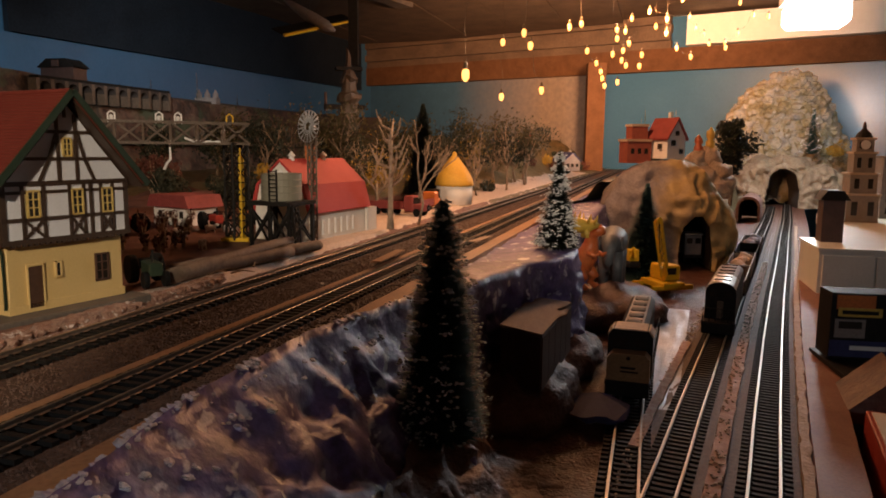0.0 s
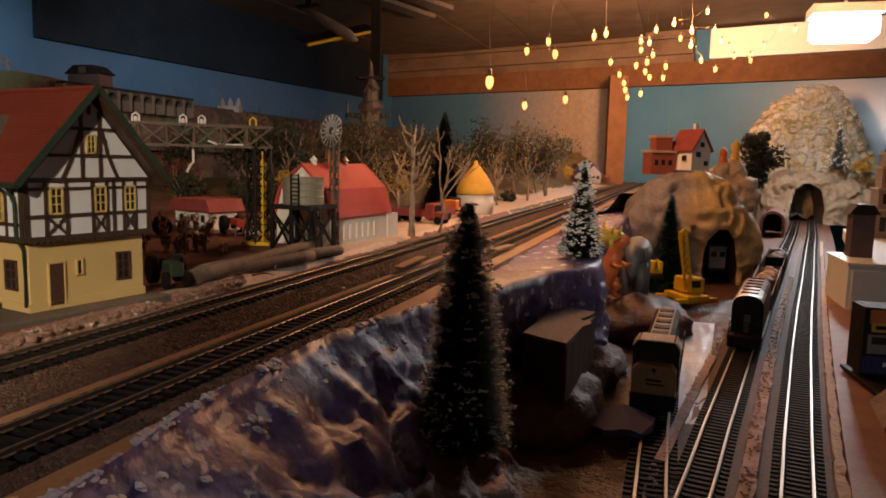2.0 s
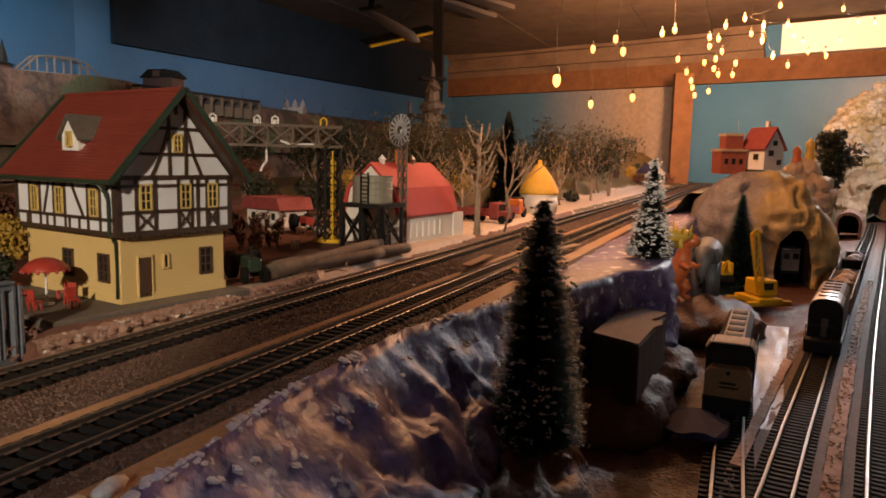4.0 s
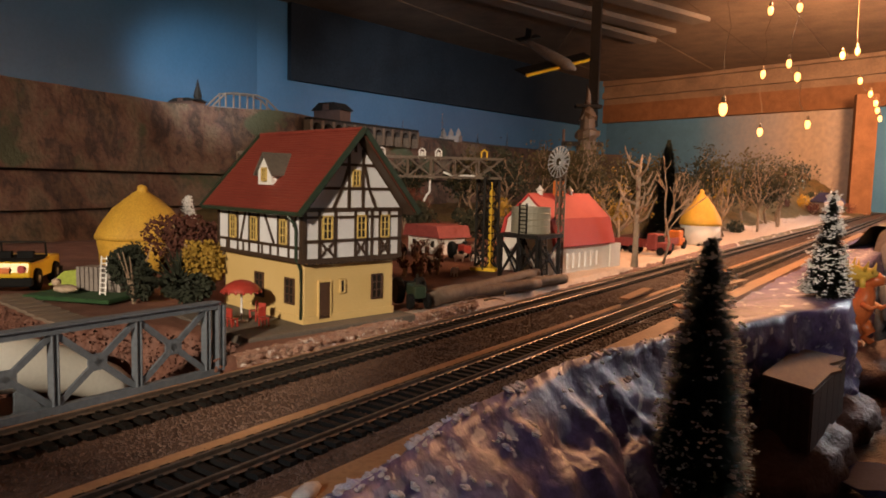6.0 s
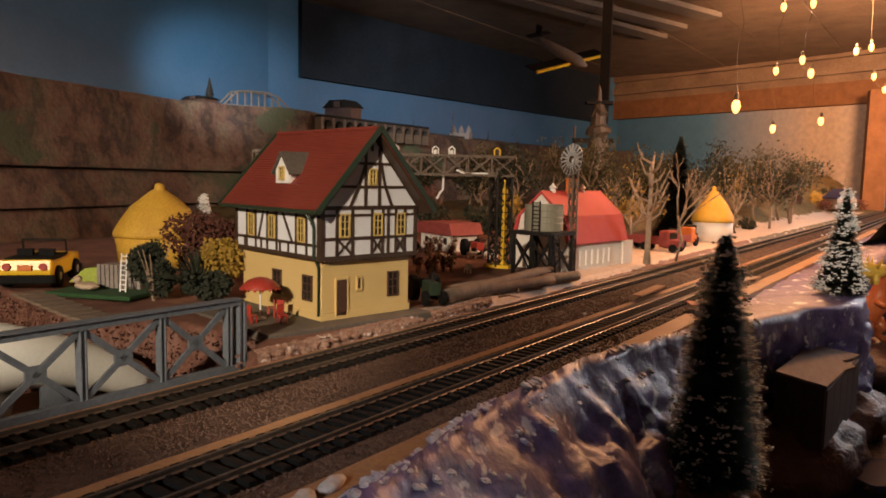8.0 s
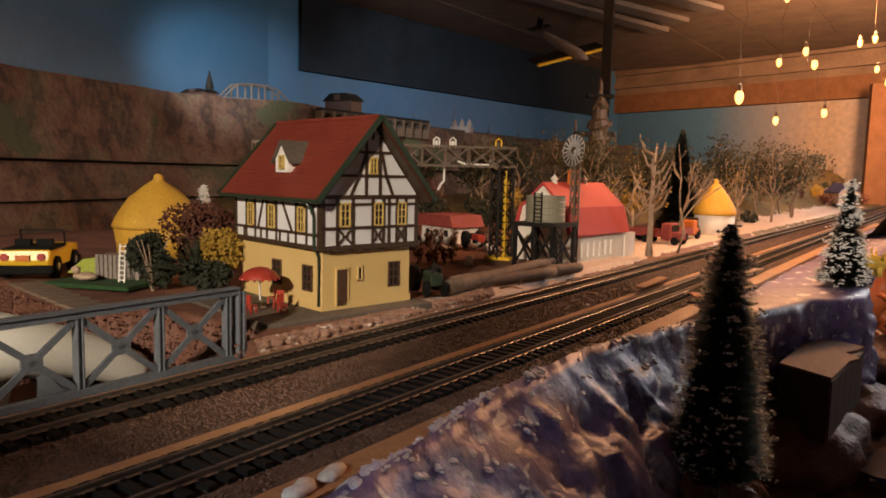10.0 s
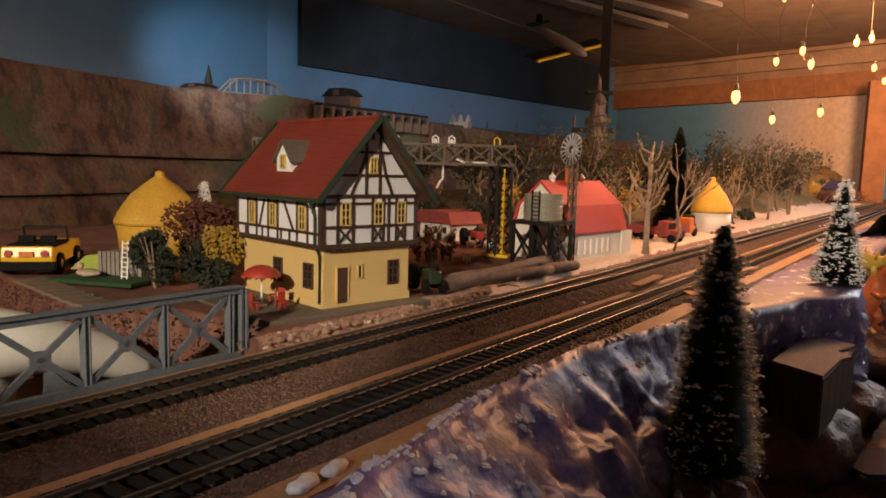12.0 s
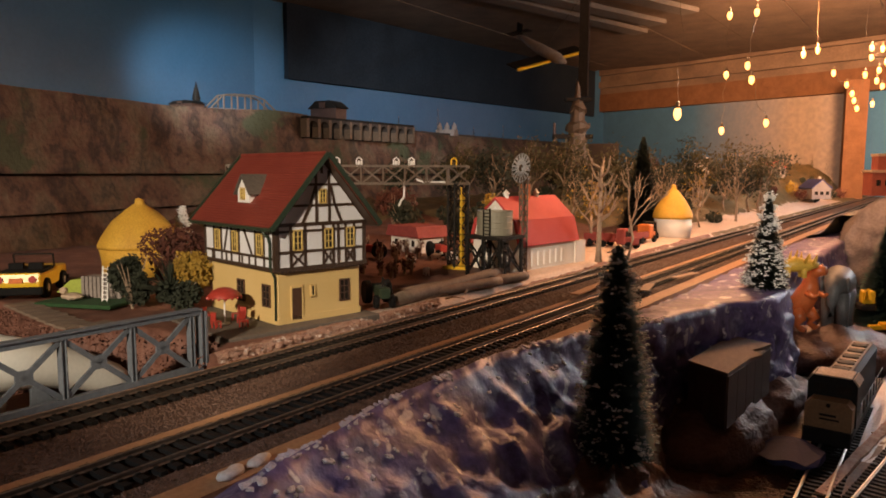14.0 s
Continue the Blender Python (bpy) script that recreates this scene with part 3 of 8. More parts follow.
# ---------------------------------------------------------------- tracks
def rail_profile(bm, pts, h=0.0021, head=0.0011, foot=0.002):
    """A rail along points on the rail's top."""
    sect = [(-head / 2, 0), (head / 2, 0), (head / 2, -0.0006), (0.00022, -0.0008), (0.00022, -h + 0.0005), (foot / 2, -h), (-foot / 2, -h), (-0.00022, -h + 0.0005), (-0.00022, -0.0008), (-head / 2, -0.0006)]
    rings = []
    pts = [Vector(p) for p in pts]
    for i, p in enumerate(pts):
        d = (pts[min(i + 1, len(pts) - 1)] - pts[max(i - 1, 0)]).normalized()
        side = Vector((d.y, -d.x, 0)).normalized()
        rings.append([bm.verts.new(p + side * x + Vector((0, 0, z))) for x, z in sect])
    n = len(sect)
    for a, b in zip(rings, rings[1:]):
        for i in range(n):
            bm.faces.new((a[i], a[(i + 1) % n], b[(i + 1) % n], b[i]))
    bm.faces.new(rings[0]), bm.faces.new(rings[-1][::-1])


def sleeper_mesh():
    bm = bmesh.new()
    box(bm, (0, 0, -0.0032), (0.0295, 0.0031, 0.0020))
    for e in (-1, 1):
        for k in (-1, 1):
            box(bm, (e * 0.00825 + k * 0.0016, 0, -0.0019), (0.0012, 0.0016, 0.0008))
    return mesh_of("sleeper", bm, "sleeper")


SLEEPER = sleeper_mesh()


def track(label, line, length, rail_mat, near=(0.0, 1.0), pitch=0.0068, group="", gaps=()):
    """line(s) gives the track's middle on top of the rails. Sleepers within near are single pieces."""
    top = thing("railway_track", label, "track", group=group)
    steps = [length * i / 60 for i in range(61)]
    for off in (-0.00825, 0.00825):
        bm = bmesh.new()
        pts = []
        for s in steps:
            p, q = Vector(line(s)), Vector(line(s + 0.001))
            d = (q - p).normalized()
            pts.append(p + Vector((d.y, -d.x, 0)) * off)
        rail_profile(bm, pts)
        part("rail", bm, rail_mat, top)
    far = bmesh.new()
    s, i = 0.004, 0
    while s < length:
        p, q = Vector(line(s)), Vector(line(s + 0.001))
        yaw = math.degrees(math.atan2(q.y - p.y, q.x - p.x)) - 90
        m = pose(p.x, p.y, p.z, 0, 0, yaw + random.uniform(-1.2, 1.2))
        if near[0] <= s <= near[1]:
            ob = new("sleeper", SLEEPER)
            ob.matrix_basis = m
            ob.parent = top
        else:
            box(far, (0, 0, -0.0032), (0.0295, 0.0031, 0.0020), m=m)
        s += pitch * random.uniform(0.97, 1.03)
        i += 1
    if far.verts:
        part("sleeper_run", far, "sleeper", top)["kind"] = "stuff"
    else:
        far.free()
    return top


track("black sleepered model track with brown rails on gravel", lambda s: main_at(s - 0.3, 0.0), 4.6, "rail", (0.35, 1.75), group="main line tracks")
track("black sleepered model track with brown rails on gravel", lambda s: main_at(s - 0.3, -0.0708), 4.6, "rail", (0.35, 1.75), group="main line tracks")
track("model track with bright steel rails on the lower deck", lambda s: low_at(s - 0.35, 0.0), 2.9, "bright_rail", (0.3, 1.5), group="lower tracks")
track("model track with bright steel rails on the lower deck", lambda s: low_at(s - 0.35, -0.0512), 2.7, "bright_rail", (0.3, 1.5), group="lower tracks")


def siding(s):
    f = s / 0.42
    return (0.0915 + 0.0955 * f + 0.012 * f * f, 0.264 + 0.41 * f, LOW)


track("short model siding track with worn steel rails", siding, 0.42, "bright_rail", (0.0, 0.42), group="lower tracks")

# timber edge strip of the trackbed
bm = bmesh.new()
rings = []
for i in range(121):
    s = -0.30 + 2.3 * i / 120
    rings.append([bm.verts.new(main_at(s, w + 0.0010 * nz(s, w * 99, 0, 40), z)) for w, z in ((-0.0985, -0.012), (-0.0985, -0.0032), (-0.1115, -0.0034), (-0.1115, -0.012))])
for p, q in zip(rings, rings[1:]):
    for k in range(4):
        bm.faces.new((p[k], p[(k + 1) % 4], q[(k + 1) % 4], q[k]))
solid("timber_edge", bm, "wood", "orange-brown timber strip along the trackbed", "timber strip", kind="structure")
for w0, w1 in ((-0.0535, -0.0490), (0.0150, 0.0185)):
    bm = bmesh.new()
    rings = []
    for i in range(161):
        s = -0.30 + 2.6 * i / 160
        e = 0.0007 * nz(s, w0 * 77, 0, 60)
        rings.append([bm.verts.new(main_at(s, w + e, z)) for w, z in ((w0, -0.009), (w0, -0.0034), (w1, -0.0030), (w1, -0.009))])
    for p, q in zip(rings, rings[1:]):
        for k in range(4):
            bm.faces.new((p[k], p[(k + 1) % 4], q[(k + 1) % 4], q[k]))
    solid("cork_edge", bm, "wood", "orange-brown cork edge of the raised roadbed", "cork strip", kind="structure")
for i, (s, w, l) in enumerate(((0.235, -0.105, 0.006), (0.222, -0.106, 0.007), (0.36, -0.104, 0.004), (0.60, -0.107, 0.006), (0.545, -0.045, 0.0024))):
    bm = bmesh.new()
    ball(bm, main_at(s, w, -0.0022), (l * 0.5, l, l * 0.3), 2, l * 0.3, 200, i * 3)
    solid("plaster_chip", bm, "plaster_white", "white plaster chip lying by the track", "chip", group="plaster chips", smooth=True)
# loose wooden strips lying across the near track farther on
for s, w, l, r, mname in ((0.70, -0.090, 0.042, 12, "cardboard"), (0.66, -0.050, 0.070, 4, "wood"), (0.80, -0.095, 0.050, -6, "cardboard"), (0.62, -0.098, 0.018, 30, "orange_paint")):
    p = main_at(s, w, 0.0016)
    solid("loose_strip", bm_box((0, 0, 0), (0.008, l, 0.0010)), mname, "loose thin wooden strip lying on the track", "strip", at=pose(p.x, p.y, p.z, 0, 0, MAIN_YAW + r), group="loose strips")

# loose gravel on the main trackbed
rnd = random.Random(5)
PEB = bmesh.new()
bmesh.ops.create_icosphere(PEB, subdivisions=1, radius=1.0)
pv = np.array([v.co[:] for v in PEB.verts])
pf = np.array([[v.index for v in f.verts] for f in PEB.faces])
PEB.free()


def gravel(name, label, count, spot, size, material):
    vs, fs, base = [], [], 0
    for i in range(count):
        p = spot()
        r = size * rnd.uniform(0.5, 1.25)
        a = rnd.uniform(0, 6.28)
        k = np.array([[math.cos(a), -math.sin(a), 0], [math.sin(a), math.cos(a), 0], [0, 0, 1]])
        q = (pv * np.array([rnd.uniform(0.7, 1.3), rnd.uniform(0.6, 1.0), rnd.uniform(0.5, 0.9)]) * r) @ k.T + np.array(p)
        vs.append(q)
        fs.append(pf + base)
        base += len(pv)
    me = bpy.data.meshes.new(name)
    me.from_pydata(np.concatenate(vs).tolist(), [], np.concatenate(fs).tolist())
    me.materials.append(M[material])
    ob = new(name, me)
    return tagged(ob, label, "gravel", kind="stuff")


def on_bed():
    while True:
        s = -0.05 + 1.9 * rnd.random() ** 1.5
        w = rnd.uniform(-0.0985, 0.021)
        if min(abs(w), abs(w + 0.0708)) > 0.0155 or rnd.random() < 0.16:
            p = main_at(s, w, -0.0038)
            return tuple(p)


gravel("ballast_stones", "loose grey-brown ballast stones beside the main tracks", 52000, on_bed, 0.00062, "stone_bit")

# ---------------------------------------------------------------- timber-framed house
HOUSE = pose(-0.1919, 0.3799, 0.0043, 0, 0, 64.5)
W, L, Z1, Z2, ZR = 0.064, 0.092, 0.0365, 0.0665, 0.1135


def shift(m, dx=0.0, dy=0.0, dz=0.0):
    return m @ Matrix.Translation((dx, dy, dz))


def pane_window(parent, m, w, h, trim="yellow_frame", bars=True):
    """A window in the plane x, z of m, its outside towards -y, sill at z 0."""
    win = part("window", xf(bm_box((0, -0.0001, h / 2), (w, 0.0006, h)), m), "dark_glass", parent)
    bm = bmesh.new()
    e = 0.0009
    for x in (-w / 2, w / 2):
        box(bm, (x, -0.0005, h / 2), (e, 0.0012, h + e))
    for z in (0, h):
        box(bm, (0, -0.0005, z), (w + e, 0.0012, e))
    if bars:
        box(bm, (0, -0.0004, h / 2), (0.0006, 0.0009, h))
        for f in (0.36, 0.68):
            box(bm, (0, -0.0004, h * f), (w, 0.0009, 0.0005))
    part("window_frame", xf(bm, m), trim, win)
    return win


def xf(bm, m):
    bmesh.ops.transform(bm, matrix=m, verts=bm.verts[:])
    return bm


def timbers(parent, m, lines):
    for x0, z0, x1, z1, w in lines:
        bm = bmesh.new()
        a, b = Vector((x0, 0, z0)), Vector((x1, 0, z1))
        d = (b - a).normalized()
        n = Vector((-d.z, 0, d.x)) * w / 2
        lo = [bm.verts.new(p + Vector((0, -0.0007, 0))) for p in (a - n, b - n, b + n, a + n)]
        hi = [bm.verts.new(p + Vector((0, 0.0006, 0))) for p in (a - n, b - n, b + n, a + n)]
        bm.faces.new(lo), bm.faces.new(hi[::-1])
        for i in range(4):
            bm.faces.new((lo[i], hi[i], hi[(i + 1) % 4], lo[(i + 1) % 4]))
        part("timber", xf(bm, m), "timber", parent)


def timber_house():
    top = thing("timber_framed_house", "cream plaster model house with half-timbered upper floor and red roof", "house", HOUSE @ Matrix.Diagonal((1.047, 1.016, 1, 1)))
    J = 0.0031
    ground = part("ground_floor", bm_box((W / 2, L / 2, Z1 / 2), (W, L, Z1), bevel=0.0004), "cream", top)
    part("plinth", bm_box((W / 2, L / 2, 0.0022), (W + 0.0012, L + 0.0012, 0.0044)), "cream", ground)
    upper = part("upper_floor", bm_box((W / 2, L / 2, (Z1 + Z2) / 2 + 0.0008), (W + 2 * J, L + 2 * J, Z2 - Z1)), "infill", top)
    bm = bmesh.new()
    prism(bm, [(-J, Z2), (W + J, Z2), (W / 2, ZR - 0.004)], L + 2 * J, Matrix.Translation((0, -J, 0)))
    gable = part("gable_wall", bm, "infill", top)
    bm = bmesh.new()
    box(bm, (W / 2, L / 2, Z1 + 0.0006), (W + 2 * J + 0.0016, L + 2 * J + 0.0016, 0.0026))
    for k in range(22):
        box(bm, (0.0016 + k * 0.0029, -J - 0.0002, Z1 - 0.0012), (0.0016, 0.0016, 0.0012))
    part("floor_beam", bm, "timber", upper)
    # timbers of the gable end
    g = Matrix.Translation((0, -J, 0))
    zb, zs, zt = Z1 + 0.0018, Z1 + 0.0118, Z2 - 0.0016
    T = 0.0019
    lines = [(-J + 0.0012, zb, -J + 0.0012, Z2, 0.0026), (W + J - 0.0012, zb, W + J - 0.0012, Z2, 0.0026), (-J, zs, W + J, zs, T), (-J, Z2, W + J, Z2, 0.0024), (-J, zt - 0.0028, W + J, zt - 0.0028, 0.0016)]
    for x in (0.0078, 0.0185, 0.0325, 0.0405, 0.0445, 0.0505, 0.0575):
        lines.append((x, zb, x, Z2, 0.0017))
    for x0, x1 in ((0.0078, 0.0185), (0.0325, 0.0405), (0.0505, 0.0575)):
        xm, zm = (x0 + x1) / 2, (zb + zs) / 2
        for xa, za in ((x0, zb), (x1, zb), (x0, zs), (x1, zs)):
            lines.append((xa, za, xm + (xa - xm) * 0.25, zm + (za - zm) * 0.25, 0.0014))
        lines.append((xm - 0.0018, zm, xm + 0.0018, zm, 0.0022))
    k = (ZR - 0.004 - Z2) / (W / 2 + J)
    for z in (Z2 + 0.0125, Z2 + 0.0265):
        half = (ZR - 0.004 - z) / k
        lines.append((W / 2 - half, z, W / 2 + half, z, 0.0017))
    for x in (0.0275, 0.0375):
        lines.append((x, Z2, x, Z2 + 0.036, 0.0017))
    lines += [(0.0165, Z2, 0.0225, Z2 + 0.0125, 0.0017), (0.0475, Z2, 0.042, Z2 + 0.0125, 0.0017), (0.0225, Z2 + 0.0125, 0.0275, Z2 + 0.0265, 0.0016), (0.042, Z2 + 0.0125, 0.0385, Z2 + 0.0265, 0.0016), (W / 2, Z2 + 0.034, W / 2, Z2 + 0.041, 0.0016)]
    timbers(upper, g, lines)
    for x in (0.0130, 0.0366, 0.0541):
        pane_window(upper, g @ Matrix.Translation((x, 0, zs + 0.0012)), 0.0060, 0.0132)
    pane_window(gable, g @ Matrix.Translation((0.0325, 0, Z2 + 0.0140)), 0.0046, 0.0092)
    # timbers of the long side
    s = Matrix.Translation((-J, 0, 0)) @ pose(0, 0, 0, 0, 0, -90) @ Matrix.Translation((-L, 0, 0))
    lines = [(-J + 0.0012, zb, -J + 0.0012, Z2, 0.0026), (L + J - 0.0012, zb, L + J - 0.0012, Z2, 0.0026), (-J, zb + 0.0062, L + J, zb + 0.0062, 0.0017), (-J, Z2 - 0.0008, L + J, Z2 - 0.0008, 0.0024)]
    for c in (0.0175, 0.0430, 0.0760):
        for e in (-0.0056, 0.0056):
            lines.append((c + e, zb, c + e, Z2, 0.0016))
        lines += [(c - 0.0056, zb + 0.0225, c - 0.0028, Z2 - 0.0018, 0.0014), (c + 0.0056, zb + 0.0225, c + 0.0028, Z2 - 0.0018, 0.0014), (c - 0.0056, zb + 0.0222, c + 0.0056, zb + 0.0222, 0.0014)]
    lines += [(0.0265, zb + 0.006, 0.0335, Z2 - 0.002, 0.0016), (0.0665, zb + 0.006, 0.0540, Z2 - 0.002, 0.0016), (0.0865, Z2 - 0.010, 0.0905, Z2 - 0.002, 0.0016), (0.0525, zb, 0.0525, zb + 0.006, 0.0015), (0.062, zb, 0.062, zb + 0.006, 0.0015), (0.009, zb, 0.009, zb + 0.006, 0.0015), (0.030, zb, 0.030, zb + 0.006, 0.0015)]
    timbers(upper, s, lines)
    for c in (0.0175, 0.0430, 0.0760):
        pane_window(upper, s @ Matrix.Translation((c, 0, zb + 0.0076)), 0.0062, 0.0140)
    # ground floor openings
    g0, s0 = Matrix.Identity(4), pose(0, 0, 0, 0, 0, -90) @ Matrix.Translation((-L, 0, 0))
    door = part("door", bm_box((0.0135, -0.0002, 0.0128), (0.0078, 0.0008, 0.0215)), "door_brown", top, "dark brown panelled door")
    bm = bmesh.new()
    for x in (0.0094, 0.0176):
        box(bm, (x, -0.0004, 0.0130), (0.0008, 0.0012, 0.0228))
    box(bm, (0.0135, -0.0004, 0.0243), (0.009, 0.0012, 0.0010))
    part("door_frame", bm, "cream", door)
    pane_window(ground, Matrix.Translation((0.0258, 0, 0.0165)), 0.0030, 0.0078, "cream", False)
    pane_window(ground, Matrix.Translation((0.0510, 0, 0.0108)), 0.0074, 0.0148, "door_brown")
    for c in (0.0780, 0.0440):
        pane_window(ground, s0 @ Matrix.Translation((c, 0, 0.0108)), 0.0092, 0.0146, "door_brown")
    # roof: stepped tile courses on both slopes
    E, G, ze = 0.0096, 0.0111, 0.0655
    bm = bmesh.new()
    for side in (0, 1):
        n = 30
        pts = []
        for i in range(n):
            f0, f1 = i / n, (i + 1) / n
            x0, x1 = -E + (W / 2 + E) * f0, -E + (W / 2 + E) * f1
            z0, z1 = ze + (ZR - ze) * f0, ze + (ZR - ze) * f1
            pts += [(x0, z0 + 0.0006), (x1, z1 + 0.0001)]
        out = pts + [(W / 2, ZR - 0.0022), (-E + 0.0008, ze - 0.0014)]
        if side:
            out = [(W - x, z) for x, z in out]
        prism(bm, out, L + 2 * G, Matrix.Translation((0, -G, 0)))
    roof = part("roof", bm, "roof_red", top, "brick-red tiled gable roof")
    for side in (0, 1):
        o = [(W / 2, ZR - 0.0025), (-E + 0.0012, ze - 0.0018), (-E + 0.0016, ze - 0.0026), (W / 2, ZR - 0.0034)]
        bm = bmesh.new()
        prism(bm, [(W - x, z) for x, z in o] if side else o, L + 2 * G - 0.001, Matrix.Translation((0, -G + 0.0005, 0)))
        part("soffit", bm, "timber", roof, "dark timber boards under the eaves")
    for i in range(24):
        bm = bmesh.new()
        rod(bm, (W / 2, -G + i * 0.00475, ZR + 0.0004), (W / 2, -G + i * 0.00475 + 0.0050, ZR + 0.0007), 0.0012, 0.0014, 8)
        part("ridge_tile", bm, "roof_red", roof)
    for y in (-G - 0.0006, L + G + 0.0006):
        for k in (0, 1):
            bm = bmesh.new()
            a, b = (-E - 0.001, ze - 0.0012), (W / 2, ZR + 0.0006)
            if k:
                a, b = (W - a[0], a[1]), b
            d = (Vector((b[0], 0, b[1])) - Vector((a[0], 0, a[1])))
            beam(bm, (a[0], y, a[1]), (b[0], y, b[1]), 0.0012, 0.0032)
            part("bargeboard", bm, "dark_green", roof)
    for x in (-E, W + E):
        bm = bmesh.new()
        rod(bm, (x, -G, ze - 0.0012), (x, L + G, ze - 0.0012), 0.0013, None, 8)
        part("gutter", bm, "dark_green", roof)
    bm = bmesh.new()
    tube(bm, [(-E, 0.002, ze - 0.002), (-0.0055, 0.0015, Z2 - 0.008), (-0.0045, 0.0012, Z2 - 0.012), (-0.0045, 0.0012, Z1 + 0.002), (-0.0012, 0.0012, Z1 - 0.005), (-0.0012, 0.0012, 0.003)], 0.0009, 8)
    part("drainpipe", bm, "dark_green", top, smooth=True)
    # dormer
    dy, dx, dz = 0.045, 0.0015, 0.0800
    bm = bmesh.new()
    prism(bm, [(-0.0078, 0), (0.0078, 0), (0.0078, 0.0082), (0, 0.0180), (-0.0078, 0.0082)], 0.024, Matrix.Translation((dx, dy, dz)) @ pose(0, 0, 0, 0, 0, -90))
    dormer = part("dormer", bm, "white_paint", roof)
    bm = bmesh.new()
    for k in (-1, 1):
        out = [(k * 0.0108, 0.0062), (0, 0.0198), (0, 0.0186), (k * 0.0104, 0.0052)]
        prism(bm, out if k > 0 else out[::-1], 0.030, Matrix.Translation((dx - 0.0018, dy, dz)) @ pose(0, 0, 0, 0, 0, -90))
    part("dormer_roof", bm, "slab_grey", dormer, "grey-brown dormer roof")
    wm = Matrix.Translation((dx, dy, dz)) @ pose(0, 0, 0, 0, 0, -90)
    pane_window(dormer, wm @ Matrix.Translation((0, -0.0001, 0.0024)), 0.0046, 0.0076)
    return top


timber_house()
solid("house_slab", bm_box((0.016, 0.040, -0.0026), (0.118, 0.108, 0.0050), bevel=0.0006), "slab_grey", "dark grey terrace slab under the house", "slab", at=HOUSE)

# garden umbrella with red furniture on the terrace


def at_house(x, y, z=0.0, rz=0.0):
    return HOUSE @ pose(x, y, z, 0, 0, rz)


def umbrella():
    top = thing("garden_umbrella", "red garden umbrella with a white pole on the terrace", "umbrella", at_house(-0.024, 0.028))
    bm = bmesh.new()
    rod(bm, (0, 0, 0), (0, 0, 0.0245), 0.0006, None, 8)
    part("pole", bm, "white_paint", top)
    bm = bmesh.new()
    lathe(bm, (0, 0, 0.0185), [(0.0112, 0.0), (0.0110, 0.0010), (0.0085, 0.0038), (0.0045, 0.0058), (0.0006, 0.0066)], 16)
    for i in range(16):
        a = 2 * math.pi * i / 16
        ball(bm, (0.0110 * math.cos(a), 0.0110 * math.sin(a), 0.0183), 0.0010, 1)
    part("canopy", bm, "red_paint", top, smooth=True)
    bm = bmesh.new()
    lathe(bm, (0, 0, 0), [(0.0035, 0), (0.0035, 0.0008), (0.0012, 0.0012)], 12)
    part("base", bm, "white_paint", top)


def garden_chair():
    top = thing("garden_chair", "small red garden chair on the terrace", "chair", at_house(-0.02, 0.01), group="garden chairs")
    part("seat", bm_box((0, 0, 0.0046), (0.0046, 0.0046, 0.0007)), "red_paint", top)
    part("backrest", bm_box((0, 0.0021, 0.0080), (0.0046, 0.0006, 0.0052)), "red_paint", top)
    for x in (-1, 1):
        for y in (-1, 1):
            part("leg", bm_box((x * 0.0019, y * 0.0019, 0.0022), (0.0007, 0.0007, 0.0044)), "red_paint", top)
    return top


umbrella()
ch = garden_chair()
for x, y, r in ((-0.034, 0.020, 100), (-0.014, 0.024, -60), (-0.031, 0.040, 20), (-0.012, 0.036, -130)):
    copy_thing(ch, at_house(x, y, 0, r))
tb = thing("garden_table", "small red garden table on the terrace", "table", at_house(-0.034, 0.031))
bm = bmesh.new()
lathe(bm, (0, 0, 0.0076), [(0.0052, 0), (0.0052, 0.0007)], 14)
part("tabletop", bm, "red_paint", tb)
for x in (-1, 1):
    for y in (-1, 1):
        part("leg", bm_box((x * 0.003, y * 0.003, 0.0038), (0.0007, 0.0007, 0.0076)), "red_paint", tb)

# rubble edging along the track below the house
rnd = random.Random(11)


def rubble(s0, s1, w, z0, z1, step, r, label):
    top = thing("stone_edging", label, "stone wall")
    s = s0
    while s < s1:
        z = z0
        while z < z1:
            bm = bmesh.new()
            p = main_at(s + rnd.uniform(-r, r) * 0.4, w + rnd.uniform(-0.001, 0.001), z)
            ball(bm, p, (r * rnd.uniform(0.8, 1.2), r * rnd.uniform(0.9, 1.4), r * rnd.uniform(0.6, 0.9)), 1, r * 0.5, 300, rnd.random() * 50)
            part("stone", bm, "rubble", top)
            z += r * 1.15
        s += step * rnd.uniform(0.8, 1.2)
    return top


SE = rubble(0.318, 0.52, 0.0212, -0.0035, 0.0005, 0.0085, 0.0027, "low rubble stone edging under the terrace")


def edging_point(u, s):
    e = 0.0016 * nz(s, u, 0, 160) + 0.0011 * nz(s, u * 0.02, 4, 420)
    w, z = lerp_line([(0.0, 0.0262, 0.0030), (0.35, 0.0220, 0.0026), (1.0, 0.0188, -0.0058)], u)
    return main_at(s, w - e, z + 0.0011 * nz(s, u * 0.02, 7, 230))


part("mortar", sheet([i / 14 for i in range(15)], spread((0.312, 0.0016), 0.53), edging_point), "rubble", SE, smooth=True)

# ---------------------------------------------------------------- truss bridge side
TR = thing("truss_bridge_side", "blue-grey steel truss side of a track bridge", "bridge")


def tp(s, z):
    return main_at(s, 0.034, z)


